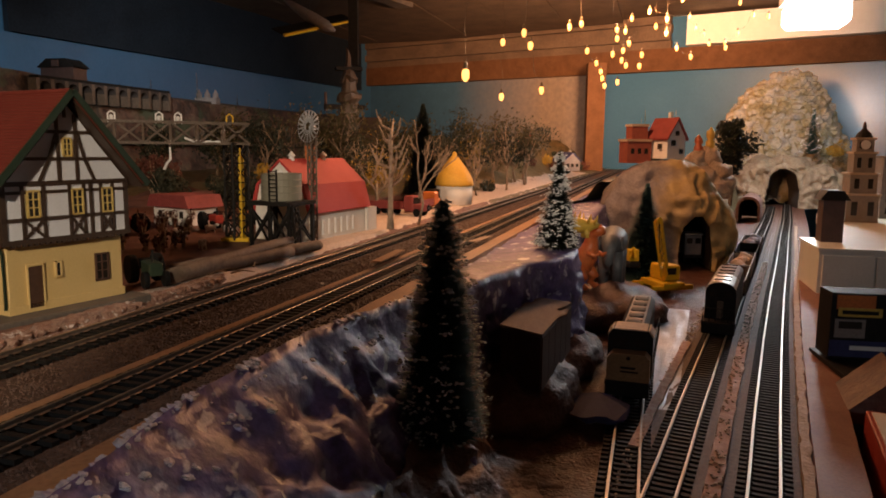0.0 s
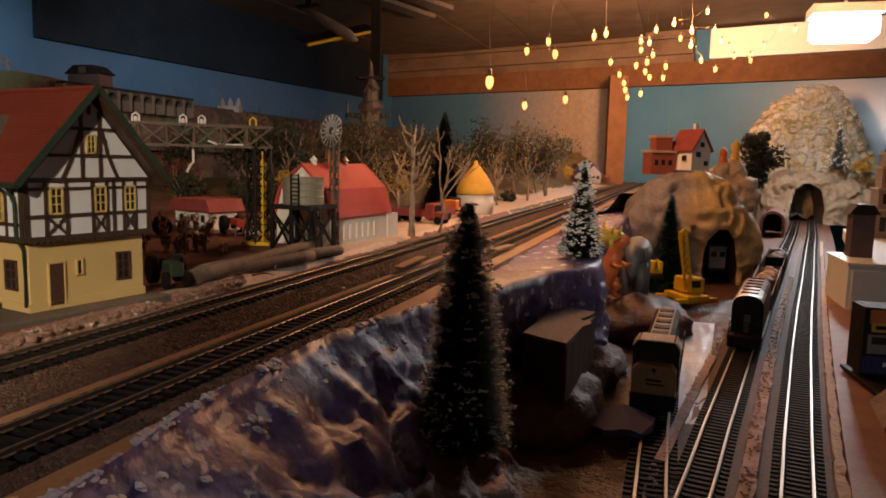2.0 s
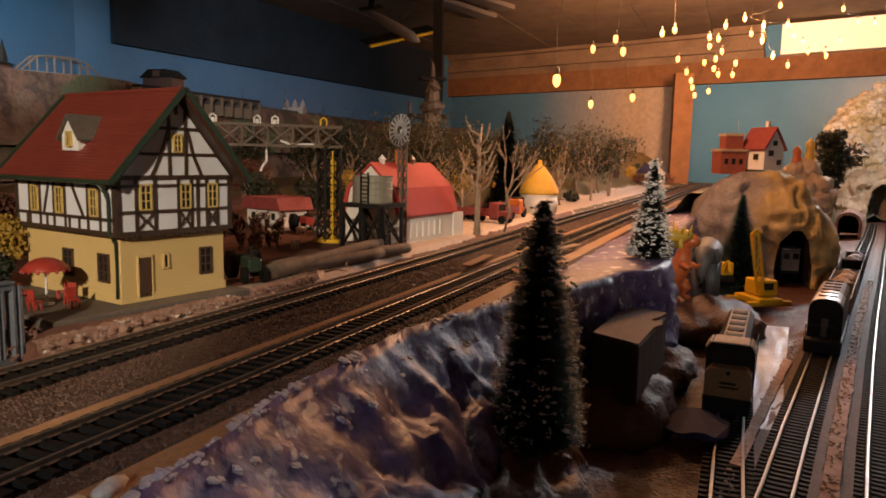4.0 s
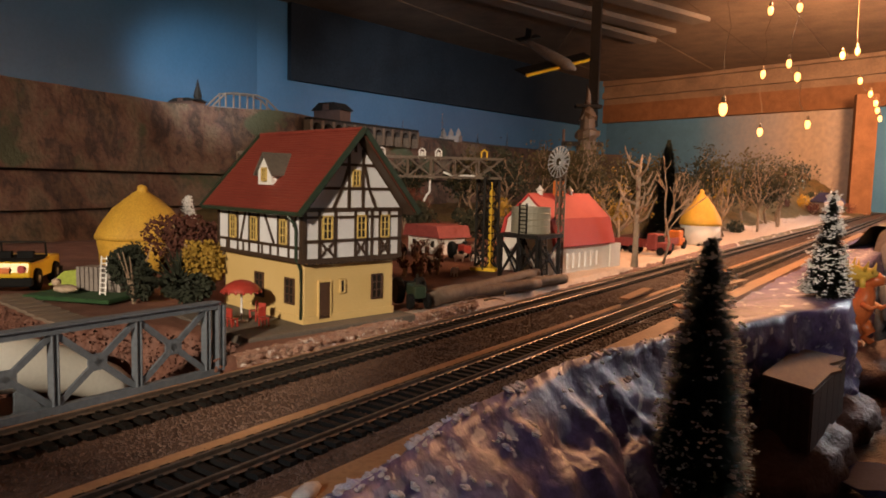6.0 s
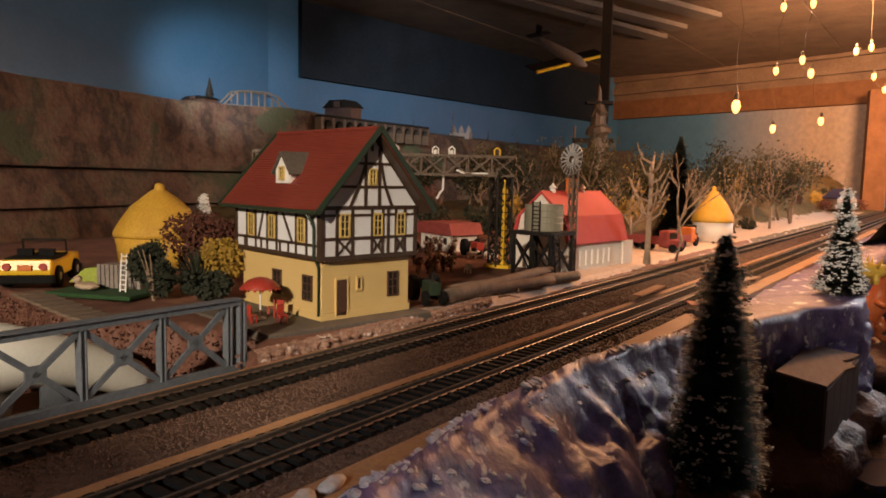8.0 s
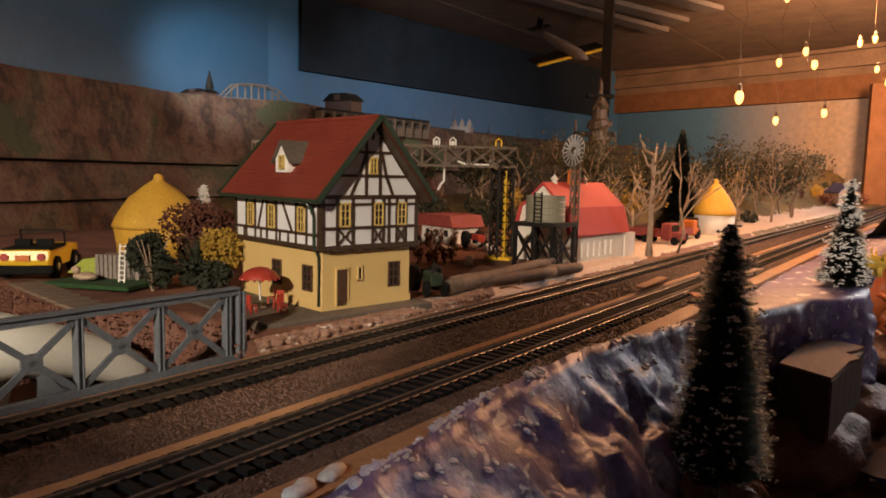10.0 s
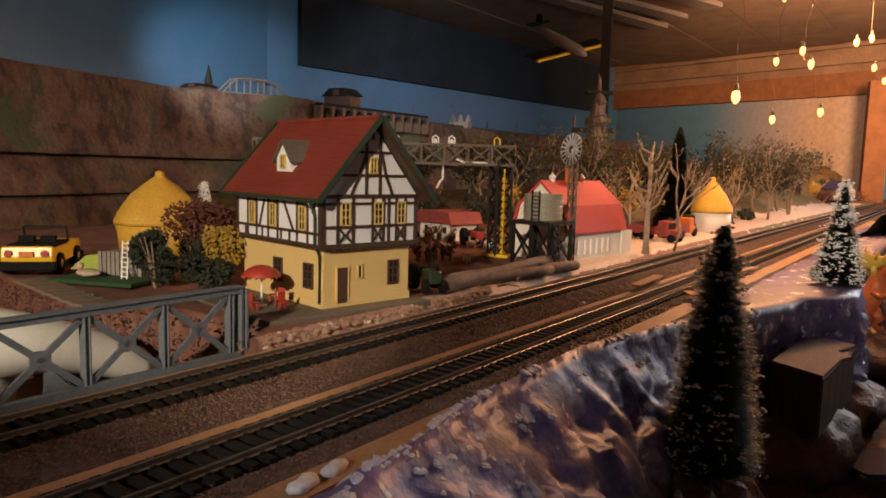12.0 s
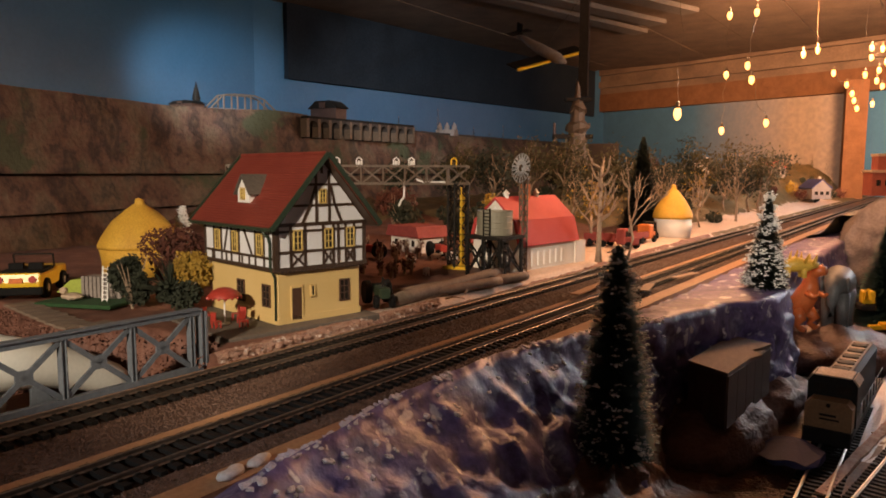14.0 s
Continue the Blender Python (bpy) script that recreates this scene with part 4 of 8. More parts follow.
for z, h in ((0.0262, 0.0030), (-0.0062, 0.0036)):
    bm = bmesh.new()
    beam(bm, tp(0.02, z), tp(0.311, z), 0.0036, h)
    part("chord", bm, "truss_grey", TR)
    bm = bmesh.new()
    zz = z + (0.0018 if z > 0 else -0.0020)
    beam(bm, tp(0.02, zz), tp(0.311, zz), 0.0060, 0.0008)
    part("flange", bm, "truss_grey", TR)
posts = [0.3045 - 0.0358 * i for i in range(9)]
for i, s in enumerate(posts):
    bm = bmesh.new()
    beam(bm, tp(s, -0.0050), tp(s, 0.0250), 0.0022, 0.0010)
    for e in (-0.0011, 0.0011):
        a, b = tp(s + e, -0.0050), tp(s + e, 0.0250)
        beam(bm, a, b, 0.0032, 0.0005)
    part("post", bm, "truss_grey", TR)
    if i < 8:
        for (a, b) in (((s, 0.0250), (s - 0.0358, -0.0050)), ((s, -0.0050), (s - 0.0358, 0.0250))):
            bm = bmesh.new()
            beam(bm, tp(*a), tp(*b), 0.0014, 0.0026)
            part("diagonal", bm, "truss_grey", TR)
        bm = bmesh.new()
        c = tp(s - 0.0179, 0.0100)
        box(bm, c, (0.0012, 0.008, 0.007), (0, 0, MAIN_YAW))
        part("gusset", bm, "truss_grey", TR)
for s in (0.3105, 0.3135):
    bm = bmesh.new()
    beam(bm, tp(s, -0.0060), tp(s, 0.0262), 0.0040, 0.0016)
    part("end_post", bm, "truss_grey", TR)

# white plastic pipes lying in the gully
bm = bmesh.new()
tube(bm, [(-0.345, 0.205, -0.004), (-0.318, 0.222, 0.002), (-0.298, 0.245, 0.001), (-0.289, 0.265, -0.002), (-0.284, 0.282, -0.007), (-0.279, 0.300, -0.014), (-0.274, 0.318, -0.024), (-0.271, 0.328, -0.031)],
     [0.017, 0.0205, 0.0190, 0.0150, 0.0128, 0.0115, 0.0100, 0.0065], 22)
solid("white_pipe", bm, "white_plastic", "bent white plastic pipe lying in the gully", "pipe", smooth=True)
bm = bmesh.new()
tube(bm, [(-0.308, 0.222, -0.004), (-0.304, 0.230, -0.014), (-0.297, 0.244, -0.022), (-0.290, 0.256, -0.026)], [0.0165, 0.0155, 0.0130, 0.0095], 18)
solid("white_pipe", bm, "white_plastic", "short curved white plastic pipe in the gully", "pipe", smooth=True)
bm = bmesh.new()
prism(bm, [(-0.010, -0.030), (0.016, -0.030), (0.010, -0.012), (0.000, 0.000), (-0.004, 0.002), (-0.003, -0.012)], 0.0035)
bmesh.ops.bevel(bm, geom=bm.edges[:], offset=0.0010, segments=2, affect="EDGES")
solid("plastic_fin", bm, "truss_grey", "pale grey plastic fin in the gully", "toy part", at=pose(-0.279, 0.270, -0.014, 0, 0, 60))
solid("gully_board", bm_box((0, 0, 0), (0.16, 0.20, 0.006)), "wood", "bare brown board on the gully floor", "board", at=pose(-0.30, 0.215, -0.046, 0, 0, -15))

# crumbled stones along the gully's rim and face
rnd = random.Random(17)


def on_gully():
    x = rnd.uniform(-0.46, -0.19)
    (e,) = lerp_line(GULLY, x)
    t = rnd.random()
    return (x, e - 0.002 - 0.010 * t + rnd.uniform(-0.003, 0.003), 0.003 - 0.055 * t ** 1.2)


gravel("gully_stones", "crumbled pinkish-brown stones on the gully bank", 1800, on_gully, 0.0010, "soil")
for i in range(9):
    x = -0.415 + 0.014 * i
    (e,) = lerp_line(GULLY, x)
    solid("path_plank", bm_box((0, 0, 0), (0.0138, 0.020, 0.0018), bevel=0.0003), "log", "pale weathered plank of the garden path", "plank", at=pose(x, e + 0.012, 0.0045, 0, 0, -18 + i), group="path planks")

# ---------------------------------------------------------------- trees and bushes
def bristle_tree(name, label, at, height, radius, body, snow_share, seed, trunk=0.01, group="", blades=2600, taper=0.82, wave=0.12, flake=1.0):
    """A bottle-brush tree: wire stem, rings of stiff bristles, snow on the tips."""
    r = random.Random(seed)
    top = thing(name, label, "tree", at, group=group)
    bm = bmesh.new()
    rod(bm, (0, 0, -0.002), (0, 0, height * 0.97), radius * 0.05, radius * 0.03, 8)
    part("trunk", bm, "bark", top)
    vs, fs, sv, sf = [], [], [], []
    for i in range(blades):
        f = r.random() ** 1.35
        z = trunk + (height - trunk) * f
        rad = radius * (1 - f) ** taper * r.uniform(0.72, 1.08) * (1 + wave * math.sin(z * 1400 / (height / 0.1) + r.random())) + radius * 0.05
        a = r.uniform(0, 2 * math.pi)
        d = Vector((math.cos(a), math.sin(a), 0))
        t = Vector((-d.y, d.x, 0))
        base, tip = Vector((0, 0, z - rad * 0.12)), d * rad + Vector((0, 0, z + rad * r.uniform(-0.12, 0.22)))
        mid = base.lerp(tip, 0.55)
        w = max(0.00035, radius * 0.045) * r.uniform(0.7, 1.3)
        k = len(vs)
        up = Vector((0, 0, w * 0.6))
        vs += [base + t * w * 0.4, base - t * w * 0.4, mid - t * w + up, mid + t * w + up, tip]
        fs += [(k, k + 1, k + 2, k + 3), (k + 3, k + 2, k + 4)]
        if r.random() < snow_share * (2.0 if noise.noise(tip * (3.6 / radius) + Vector((seed, 0, 0))) > 0.22 - snow_share * 0.5 else 0.12):
            c = base.lerp(tip, r.uniform(0.80, 1.0))
            for _ in range(r.choice((2, 3, 4, 5))):
                g = flake * max(0.00072, radius * 0.033) * r.uniform(0.5, 1.4)
                o = c + t * r.gauss(0, g * 1.7) + (tip - base).normalized() * r.gauss(0, g * 1.5) + Vector((0, 0, r.gauss(0, g * 0.5) + g * 0.4))
                k = len(sv)
                sx, sy, sz = r.uniform(0.7, 1.4), r.uniform(0.7, 1.4), r.uniform(0.45, 0.8)
                sv += [o + Vector((v[0] * sx, v[1] * sy, v[2] * sz)) * g * r.uniform(0.75, 1.25) for v in pv]
                sf += [(k + int(i0), k + int(i1), k + int(i2)) for i0, i1, i2 in pf]
    me = bpy.data.meshes.new("crown")
    me.from_pydata(vs, [], fs)
    me.materials.append(M[body])
    new("crown", me).parent = top
    if sv:
        me = bpy.data.meshes.new("snow")
        me.from_pydata(sv, [], sf)
        me.materials.append(M["snow"])
        ob = new("snow", me)
        ob.parent = top
        ob["label"] = "white flocked snow on the tips"
    return top


bristle_tree("snowy_tree", "dark green bottle-brush fir with white snow on the bank", pose(0.026, 0.392, -0.0640), 0.128, 0.0250, "needles", 0.13, 3, 0.008, "snowy firs", 7000, 0.52, 0.06)
bristle_tree("snowy_tree", "heavily snowed bottle-brush fir on the purple ledge", pose(0.1262, 0.715, 0.0005), 0.088, 0.0225, "leaf_dark", 0.115, 4, 0.0, "snowy firs", 9000, 0.95, 0.04, 1.25)
bristle_tree("snowy_tree", "small white snowed fir behind the hut", pose(-0.456, 0.60, 0.010), 0.058, 0.013, "needles", 0.8, 5, 0.01, "snowy firs", 900)
bristle_tree("dark_fir", "dark green fir beside the cave hill", pose(0.298, 1.06, -0.095), 0.140, 0.046, "needles", 0.0, 6, 0.004, "", 3600)
bristle_tree("dark_fir", "tall narrow dark fir behind the farm", pose(-0.036, 1.27, 0.002), 0.165, 0.046, "leaf_dark", 0.0, 7, 0.004, "", 9000)


def bare_tree(name, label, at, height, r0, seed, spread_=0.6, levels=4, forks=3, leaves=None, lean=(0, 0), group="bare trees"):
    r = random.Random(seed)
    top = thing(name, label, "tree", at, group=group)
    bm = bmesh.new()
    tips = []

    def grow(p, d, length, rad, lev):
        q = p + d * length
        bend = Vector((r.uniform(-1, 1), r.uniform(-1, 1), r.uniform(-0.3, 0.6))) * length * 0.12
        m = p.lerp(q, 0.5) + bend
        tube(bm, [p, m, q], [rad, rad * 0.85, rad * 0.66], 6 if lev > 1 else 8)
        tips.append(q)
        if lev >= levels:
            return
        for i in range(forks if lev else forks + 1):
            a = r.uniform(0, 6.28)
            side = Vector((math.cos(a), math.sin(a), r.uniform(0.1, 0.9))).normalized()
            nd = (d * (1 - spread_) + side * spread_).normalized()
            grow(p.lerp(q, r.uniform(0.55, 1.0)), nd, length * r.uniform(0.5, 0.75), rad * 0.58, lev + 1)
        grow(q, (d + Vector((r.uniform(-0.15, 0.15), r.uniform(-0.15, 0.15), 0.2))).normalized(), length * 0.66, rad * 0.62, lev + 1)

    grow(Vector((0, 0, -0.002)), Vector((lean[0], lean[1], 1)).normalized(), height * 0.42, r0, 0)
    part("trunk", bm, "bark", top, smooth=True)
    if leaves:
        mat_name, count, size, ext = leaves
        bm = bmesh.new()
        for i in range(count):
            p = r.choice(tips) + Vector((r.gauss(0, ext), r.gauss(0, ext), r.gauss(0, ext)))
            leaf(bm, p, size * r.uniform(0.6, 1.3), r)
        part("crown", bm, mat_name, top)
    return top


def leaf(bm, p, s, r):
    a = Vector((r.uniform(-1, 1), r.uniform(-1, 1), r.uniform(-1, 1))).normalized()
    b = a.orthogonal().normalized()
    vs = [bm.verts.new(p + v * s) for v in (a, b * 0.6, -a, -b * 0.6)]
    bm.faces.new(vs)




def sawn_tree(label, at, height, r0, seed):
    """A straight trunk with short rising branches, each ending in stubs."""
    r = random.Random(seed)
    top = thing("bare_tree", label, "tree", at, group="bare trees")
    bm = bmesh.new()
    trunk = [Vector((0.0016 * nz(i, seed), 0.0016 * nz(i, seed + 5) + 0.010 * (i / 9) ** 2, height * i / 9)) for i in range(10)]
    tube(bm, trunk, [r0 * (1.25 if i == 0 else 1 - 0.055 * i) for i in range(10)], 10)
    part("trunk", bm, "bark", top, smooth=True)
    for i in range(13):
        f = 0.42 + 0.56 * i / 12
        p = trunk[min(8, int(f * 9))].lerp(trunk[min(9, int(f * 9) + 1)], f * 9 % 1)
        a = i * 2.4 + r.uniform(-0.4, 0.4)
        d = Vector((math.cos(a), math.sin(a), r.uniform(0.35, 0.9))).normalized()
        ln = height * r.uniform(0.16, 0.34) * (1.15 - 0.5 * f)
        m, q = p + d * ln * 0.5, p + d * ln * 0.75 + Vector((0, 0, ln * 0.35))
        bm = bmesh.new()
        tube(bm, [p, m, q], [r0 * 0.46, r0 * 0.36, r0 * 0.24], 7)
        for k in range(3):
            b = a + r.uniform(-1.2, 1.2)
            e = m.lerp(q, k / 2)
            tube(bm, [e, e + Vector((math.cos(b) * 0.5, math.sin(b) * 0.5, 1)) * ln * r.uniform(0.18, 0.34)], [r0 * 0.24, r0 * 0.14], 6)
        part("branch", bm, "bark", top, smooth=True)


sawn_tree("pale bare tree with sawn branches beside the barn", pose(-0.0445, 0.815, 0.003), 0.110, 0.0034, 21)
bare_tree("bare_tree", "thin bare brown tree beside the track", pose(-0.018, 0.885, 0.003), 0.125, 0.0019, 22, 0.45, 3, 2)
for i, (x, y, h, ext) in enumerate(((-0.085, 1.02, 0.105, 0.010), (0.060, 1.42, 0.125, 0.011), (-0.15, 1.25, 0.11, 0.012), (0.13, 1.62, 0.15, 0.012), (-0.02, 1.55, 0.13, 0.012), (0.20, 1.95, 0.16, 0.014))):
    bare_tree("dark_tree", "dark bare tree dotted with yellow-brown leaves", pose(x, y, 0.003), h, 0.0028, 30 + i, 0.6, 3, 2, ("leaf_yellow" if i in (0, 1) else "leaf_dark", 110 if i in (0, 1) else 420, 0.0020 if i in (0, 1) else 0.0026, ext), group="dark trees")


def bush(name, label, at, size, material, count, leaf_size, seed, group="bushes"):
    r = random.Random(seed)
    top = thing(name, label, "bush", at, group=group)
    bm = bmesh.new()
    for i in range(7):
        a = r.uniform(0, 6.28)
        tube(bm, [(0, 0, -0.001), (0.3 * size[0] * math.cos(a), 0.3 * size[1] * math.sin(a), size[2] * 0.5), (0.7 * size[0] * math.cos(a), 0.7 * size[1] * math.sin(a), size[2] * r.uniform(0.7, 1.1))], [0.0010, 0.0007, 0.0003], 5)
    part("stem", bm, "bark", top)
    bm = bmesh.new()
    lobes = [(r.uniform(-0.5, 0.5), r.uniform(-0.5, 0.5), r.uniform(0.35, 0.85), r.uniform(0.35, 0.6)) for _ in range(8)]
    for i in range(count):
        lx, ly, lz, lr = r.choice(lobes)
        d = Vector((r.gauss(0, 1), r.gauss(0, 1), r.gauss(0, 1))).normalized() * lr * r.uniform(0.55, 1.0)
        leaf(bm, Vector(((lx + d.x) * size[0], (ly + d.y) * size[1], max(0.001, (lz + d.z * 0.7) * size[2]))), leaf_size * r.uniform(0.6, 1.4), r)
    part("foliage", bm, material, top)
    return top


bush("garden_bush", "rounded dark green bush beside the garden", pose(-0.331, 0.396, 0.004), (0.018, 0.017, 0.036), "leaf_dark", 4600, 0.0014, 41)
bush("garden_bush", "tall rust-brown bush beside the house", pose(-0.322, 0.446, 0.004), (0.038, 0.028, 0.052), "leaf_rust", 4800, 0.0015, 42)
bush("garden_bush", "yellow flowering bush beside the house", pose(-0.291, 0.418, 0.010), (0.021, 0.018, 0.033), "leaf_yellow", 2400, 0.0014, 43)
bush("garden_bush", "dark bush in front of the yellow flowers", pose(-0.290, 0.400, 0.004), (0.022, 0.012, 0.022), "leaf_dark", 1500, 0.0018, 44)
# spiky dark palm in the middle of the bushes
bm = bmesh.new()
r = random.Random(45)
for i in range(70):
    a, e = r.uniform(0, 6.28), r.uniform(0.2, 1.4)
    d = Vector((math.cos(a) * math.cos(e), math.sin(a) * math.cos(e), math.sin(e)))
    t = Vector((-math.sin(a), math.cos(a), 0)) * 0.0007
    l = r.uniform(0.018, 0.032)
    v = [bm.verts.new(p) for p in (t, -t, d * l * 0.6 - t, d * l + Vector((0, 0, -0.002)), d * l * 0.6 + t)]
    bm.faces.new(v)
pl = solid("spiky_plant", bm, "leaf_dark", "dark spiky palm plant among the bushes", "plant", at=pose(-0.300, 0.404, 0.016))
for i in range(34):
    r = random.Random(200 + i)
    x, y = -0.205 - 0.16 * r.random(), 0.56 + 0.26 * r.random()
    bush("field_plant", "dry reddish-brown field plant on the farm", pose(x, y, 0.003), (0.006, 0.006, 0.014 + 0.010 * r.random()), "leaf_rust", 110, 0.0013, 60 + i, "field plants")

rw = random.Random(71)
for i in range(16):
    f = i / 15
    x, y = -0.60 + 0.82 * f + rw.uniform(-0.03, 0.03), 1.52 + 0.42 * f + rw.uniform(-0.10, 0.10)
    bare_tree("wood_tree", "dark olive tree of the wood behind the farm", pose(x, y, 0.0), rw.uniform(0.13, 0.19), 0.0034, 900 + i, 0.55, 3, 2,
              (rw.choice(("leaf_dark", "leaf_olive", "leaf_olive")), 900, 0.0042, 0.012), group="wood trees")
for i, (x, y, k) in enumerate(((-0.40, 1.06, 1.2), (-0.47, 1.18, 1.5), (-0.33, 1.10, 1.0), (-0.56, 1.12, 1.3), (-0.26, 1.02, 0.8))):
    bush("field_bush", "dark green and brown bush behind the farm", pose(x, y, 0.003), (0.028 * k, 0.026 * k, 0.044 * k), "leaf_dark" if i % 2 == 0 else "leaf_rust", 1500, 0.0026, 260 + i, "field bushes")

# ---------------------------------------------------------------- signal gantry


def lattice(parent, name, a, b, w, cells, material, t=0.0011, up=Vector((0, 0, 1))):
    """A square lattice girder from a to b as one part of parent."""
    a, b = Vector(a), Vector(b)
    d = (b - a).normalized()
    u = d.orthogonal().normalized() if abs(d.dot(up)) > 0.9 else (up - d * d.dot(up)).normalized()
    v = d.cross(u).normalized()
    bm = bmesh.new()
    cs = [(u * i + v * j) * w / 2 for i, j in ((1, 1), (1, -1), (-1, -1), (-1, 1))]
    for c in cs:
        beam(bm, a + c, b + c, t * 1.3, t * 1.3)
    ln = (b - a).length
    for k in range(cells):
        p, q = a + d * ln * k / cells, a + d * ln * (k + 1) / cells
        for i in range(4):
            c0, c1 = cs[i], cs[(i + 1) % 4]
            beam(bm, p + c0, q + c1, t * 0.8, t * 0.8)
            beam(bm, p + c1, q + c0, t * 0.8, t * 0.8)
            beam(bm, q + c0, q + c1, t * 0.8, t * 0.8)
    return part(name, bm, material, parent)


GB = Vector((-0.178, 0.702, 0.004))
GT = thing("signal_gantry", "brown steel lattice signal gantry across the farm line", "signal")
gd = Vector((-0.90, -0.43, 0)).normalized()
lattice(GT, "leg", GB, GB + Vector((0, 0, 0.090)), 0.016, 5, "black_steel", 0.0015)
lattice(GT, "girder", GB + Vector((0.010, 0.006, 0.099)), GB + gd * 0.24 + Vector((0, 0, 0.099)), 0.0185, 11, "rust_steel", 0.0017)
lattice(GT, "leg", GB + gd * 0.24, GB + gd * 0.24 + Vector((0, 0, 0.090)), 0.016, 5, "black_steel", 0.0015)
bm = bmesh.new()
beam(bm, GB + Vector((0.003, 0.004, 0)), GB + Vector((0.003, 0.004, 0.080)), 0.0050, 0.0012)
beam(bm, GB + Vector((0.0055, -0.006, 0)), GB + Vector((0.0055, -0.006, 0.086)), 0.0012, 0.0016)
part("ladder_panel", bm, "yellow_paint", GT, "yellow strip inside the leg")
part("foot", bm_box(GB + Vector((0, 0, 0.0005)), (0.026, 0.024, 0.003)), "yellow_paint", GT)
for i, (f, mname) in enumerate(((0.005, "yellow_paint"), (0.050, "white_paint"), (0.066, "white_paint"), (0.105, "white_paint"), (0.128, "white_paint"))):
    p = GB + gd * f + Vector((0, 0, 0.107))
    bm = bmesh.new()
    for e in (-0.0028, 0.0028):
        rod(bm, p + gd * e, p + gd * e + Vector((0, 0, 0.008)), 0.0008, None, 8)
    tube(bm, [p + gd * 0.0028 + Vector((0, 0, 0.008)), p + Vector((0, 0, 0.0102)), p - gd * 0.0028 + Vector((0, 0, 0.008))], 0.0008, 6)
    if i:
        lathe(bm, p + Vector((0, 0, 0.001)), [(0.0017, 0), (0.0017, 0.005), (0.0008, 0.006)], 10)
    part("signal_head", bm, mname, GT)
bm = bmesh.new()
p = GB + gd * 0.058 + Vector((0, 0, 0.092))
tube(bm, [p, p + Vector((0, 0, -0.017)), p + Vector((-0.003, 0, -0.020)), p + Vector((-0.006, 0, -0.026))], 0.0012, 8)
part("lamp_arm", bm, "white_paint", GT)
bm = bmesh.new()
tube(bm, [GB + gd * 0.012 + Vector((0, -0.006, 0.0915)), GB + gd * 0.035 + Vector((0, -0.006, 0.0915)), GB + gd * 0.043 + Vector((0, -0.006, 0.0945))], 0.0011, 6)
part("cable", bm, "white_paint", GT)

# ---------------------------------------------------------------- water tower and windmill
WT = thing("water_tower", "grey ribbed water tank on a dark timber stand", "water tower", pose(-0.1235, 0.655, 0.003, 0, 0, -20))
bm = bmesh.new()
lathe(bm, (0, 0, 0.0420), [(0.0176, 0), (0.0180, 0.0015), (0.0176, 0.0016), (0.0176, 0.0065), (0.0180, 0.0070), (0.0176, 0.0075), (0.0176, 0.0120), (0.0180, 0.0125), (0.0176, 0.0130), (0.0176, 0.0175), (0.0180, 0.0180), (0.0176, 0.0185), (0.0176, 0.0228), (0.0180, 0.0235), (0.0165, 0.0236), (0.0163, 0.0220)], 28)
part("tank", bm, "tank_grey", WT)
part("platform", bm_box((0.000, 0, 0.0400), (0.043, 0.042, 0.0034)), "black_steel", WT)
for x in (-0.0195, 0.0, 0.0195):
    for y in (-0.018, 0.018):
        part("leg", bm_box((x, y, 0.0190), (0.0030, 0.0030, 0.0400)), "black_steel", WT)
for y in (-0.018, 0.018):
    for x0, x1 in ((-0.0195, 0.0), (0.0, 0.0195)):
        for a, b in (((x0, 0.004), (x1, 0.036)), ((x0, 0.036), (x1, 0.004))):
            bm = bmesh.new()
            beam(bm, (a[0], y, a[1]), (b[0], y, b[1]), 0.0012, 0.0018)
            part("brace", bm, "black_steel", WT)
for x in (-0.0195, 0.0195):
    for a, b in (((-0.018, 0.004), (0.018, 0.036)), ((-0.018, 0.036), (0.018, 0.004))):
        bm = bmesh.new()
        beam(bm, (x, a[0], a[1]), (x, b[0], b[1]), 0.0012, 0.0018)
        part("brace", bm, "black_steel", WT)


def ladder(parent, a, b, across, n, t, material, name="ladder"):
    a, b, across = Vector(a), Vector(b), Vector(across)
    bm = bmesh.new()
    for k in (-0.5, 0.5):
        beam(bm, a + across * k, b + across * k, t, t)
    for i in range(n):
        p = a.lerp(b, (i + 0.5) / n)
        beam(bm, p - across * 0.5, p + across * 0.5, t * 0.8, t * 0.8)
    return part(name, bm, material, parent)


ladder(WT, (0.004, -0.0188, 0.042), (0.004, -0.0188, 0.069), (0.0075, 0, 0), 8, 0.0011, "black_steel")
ladder(WT, (0.0245, -0.012, 0.001), (0.0215, -0.012, 0.040), (0, 0.008, 0), 9, 0.0011, "black_steel")

WM = thing("windmill", "steel farm windmill on a dark lattice mast", "windmill", pose(-0.1060, 0.700, 0.003))
lattice(WM, "mast", (0, 0, 0), (0, 0, 0.100), 0.0060, 9, "rust_steel", 0.0009)
bm = bmesh.new()
wm = pose(-0.002, -0.005, 0.1075, 84, 0, -38) @ Matrix.Scale(0.92, 4)
for i in range(18):
    a = 2 * math.pi * i / 18
    r0, r1 = 0.0040, 0.0160
    bm = bmesh.new()
    box(bm, (0, 0, 0), (0.0021, r1 - r0, 0.0003), m=wm @ pose(0, 0, 0, 0, 0, math.degrees(a)) @ pose(0, (r0 + r1) / 2, 0, 0, 18, 0))
    part("blade", bm, "zinc", WM)
bm = bmesh.new()
for rr in (0.0085, 0.0160):
    pts = [wm @ Vector((rr * math.cos(2 * math.pi * i / 28), rr * math.sin(2 * math.pi * i / 28), 0)) for i in range(29)]
    tube(bm, pts, 0.0003, 5)
part("rim", bm, "zinc", WM)
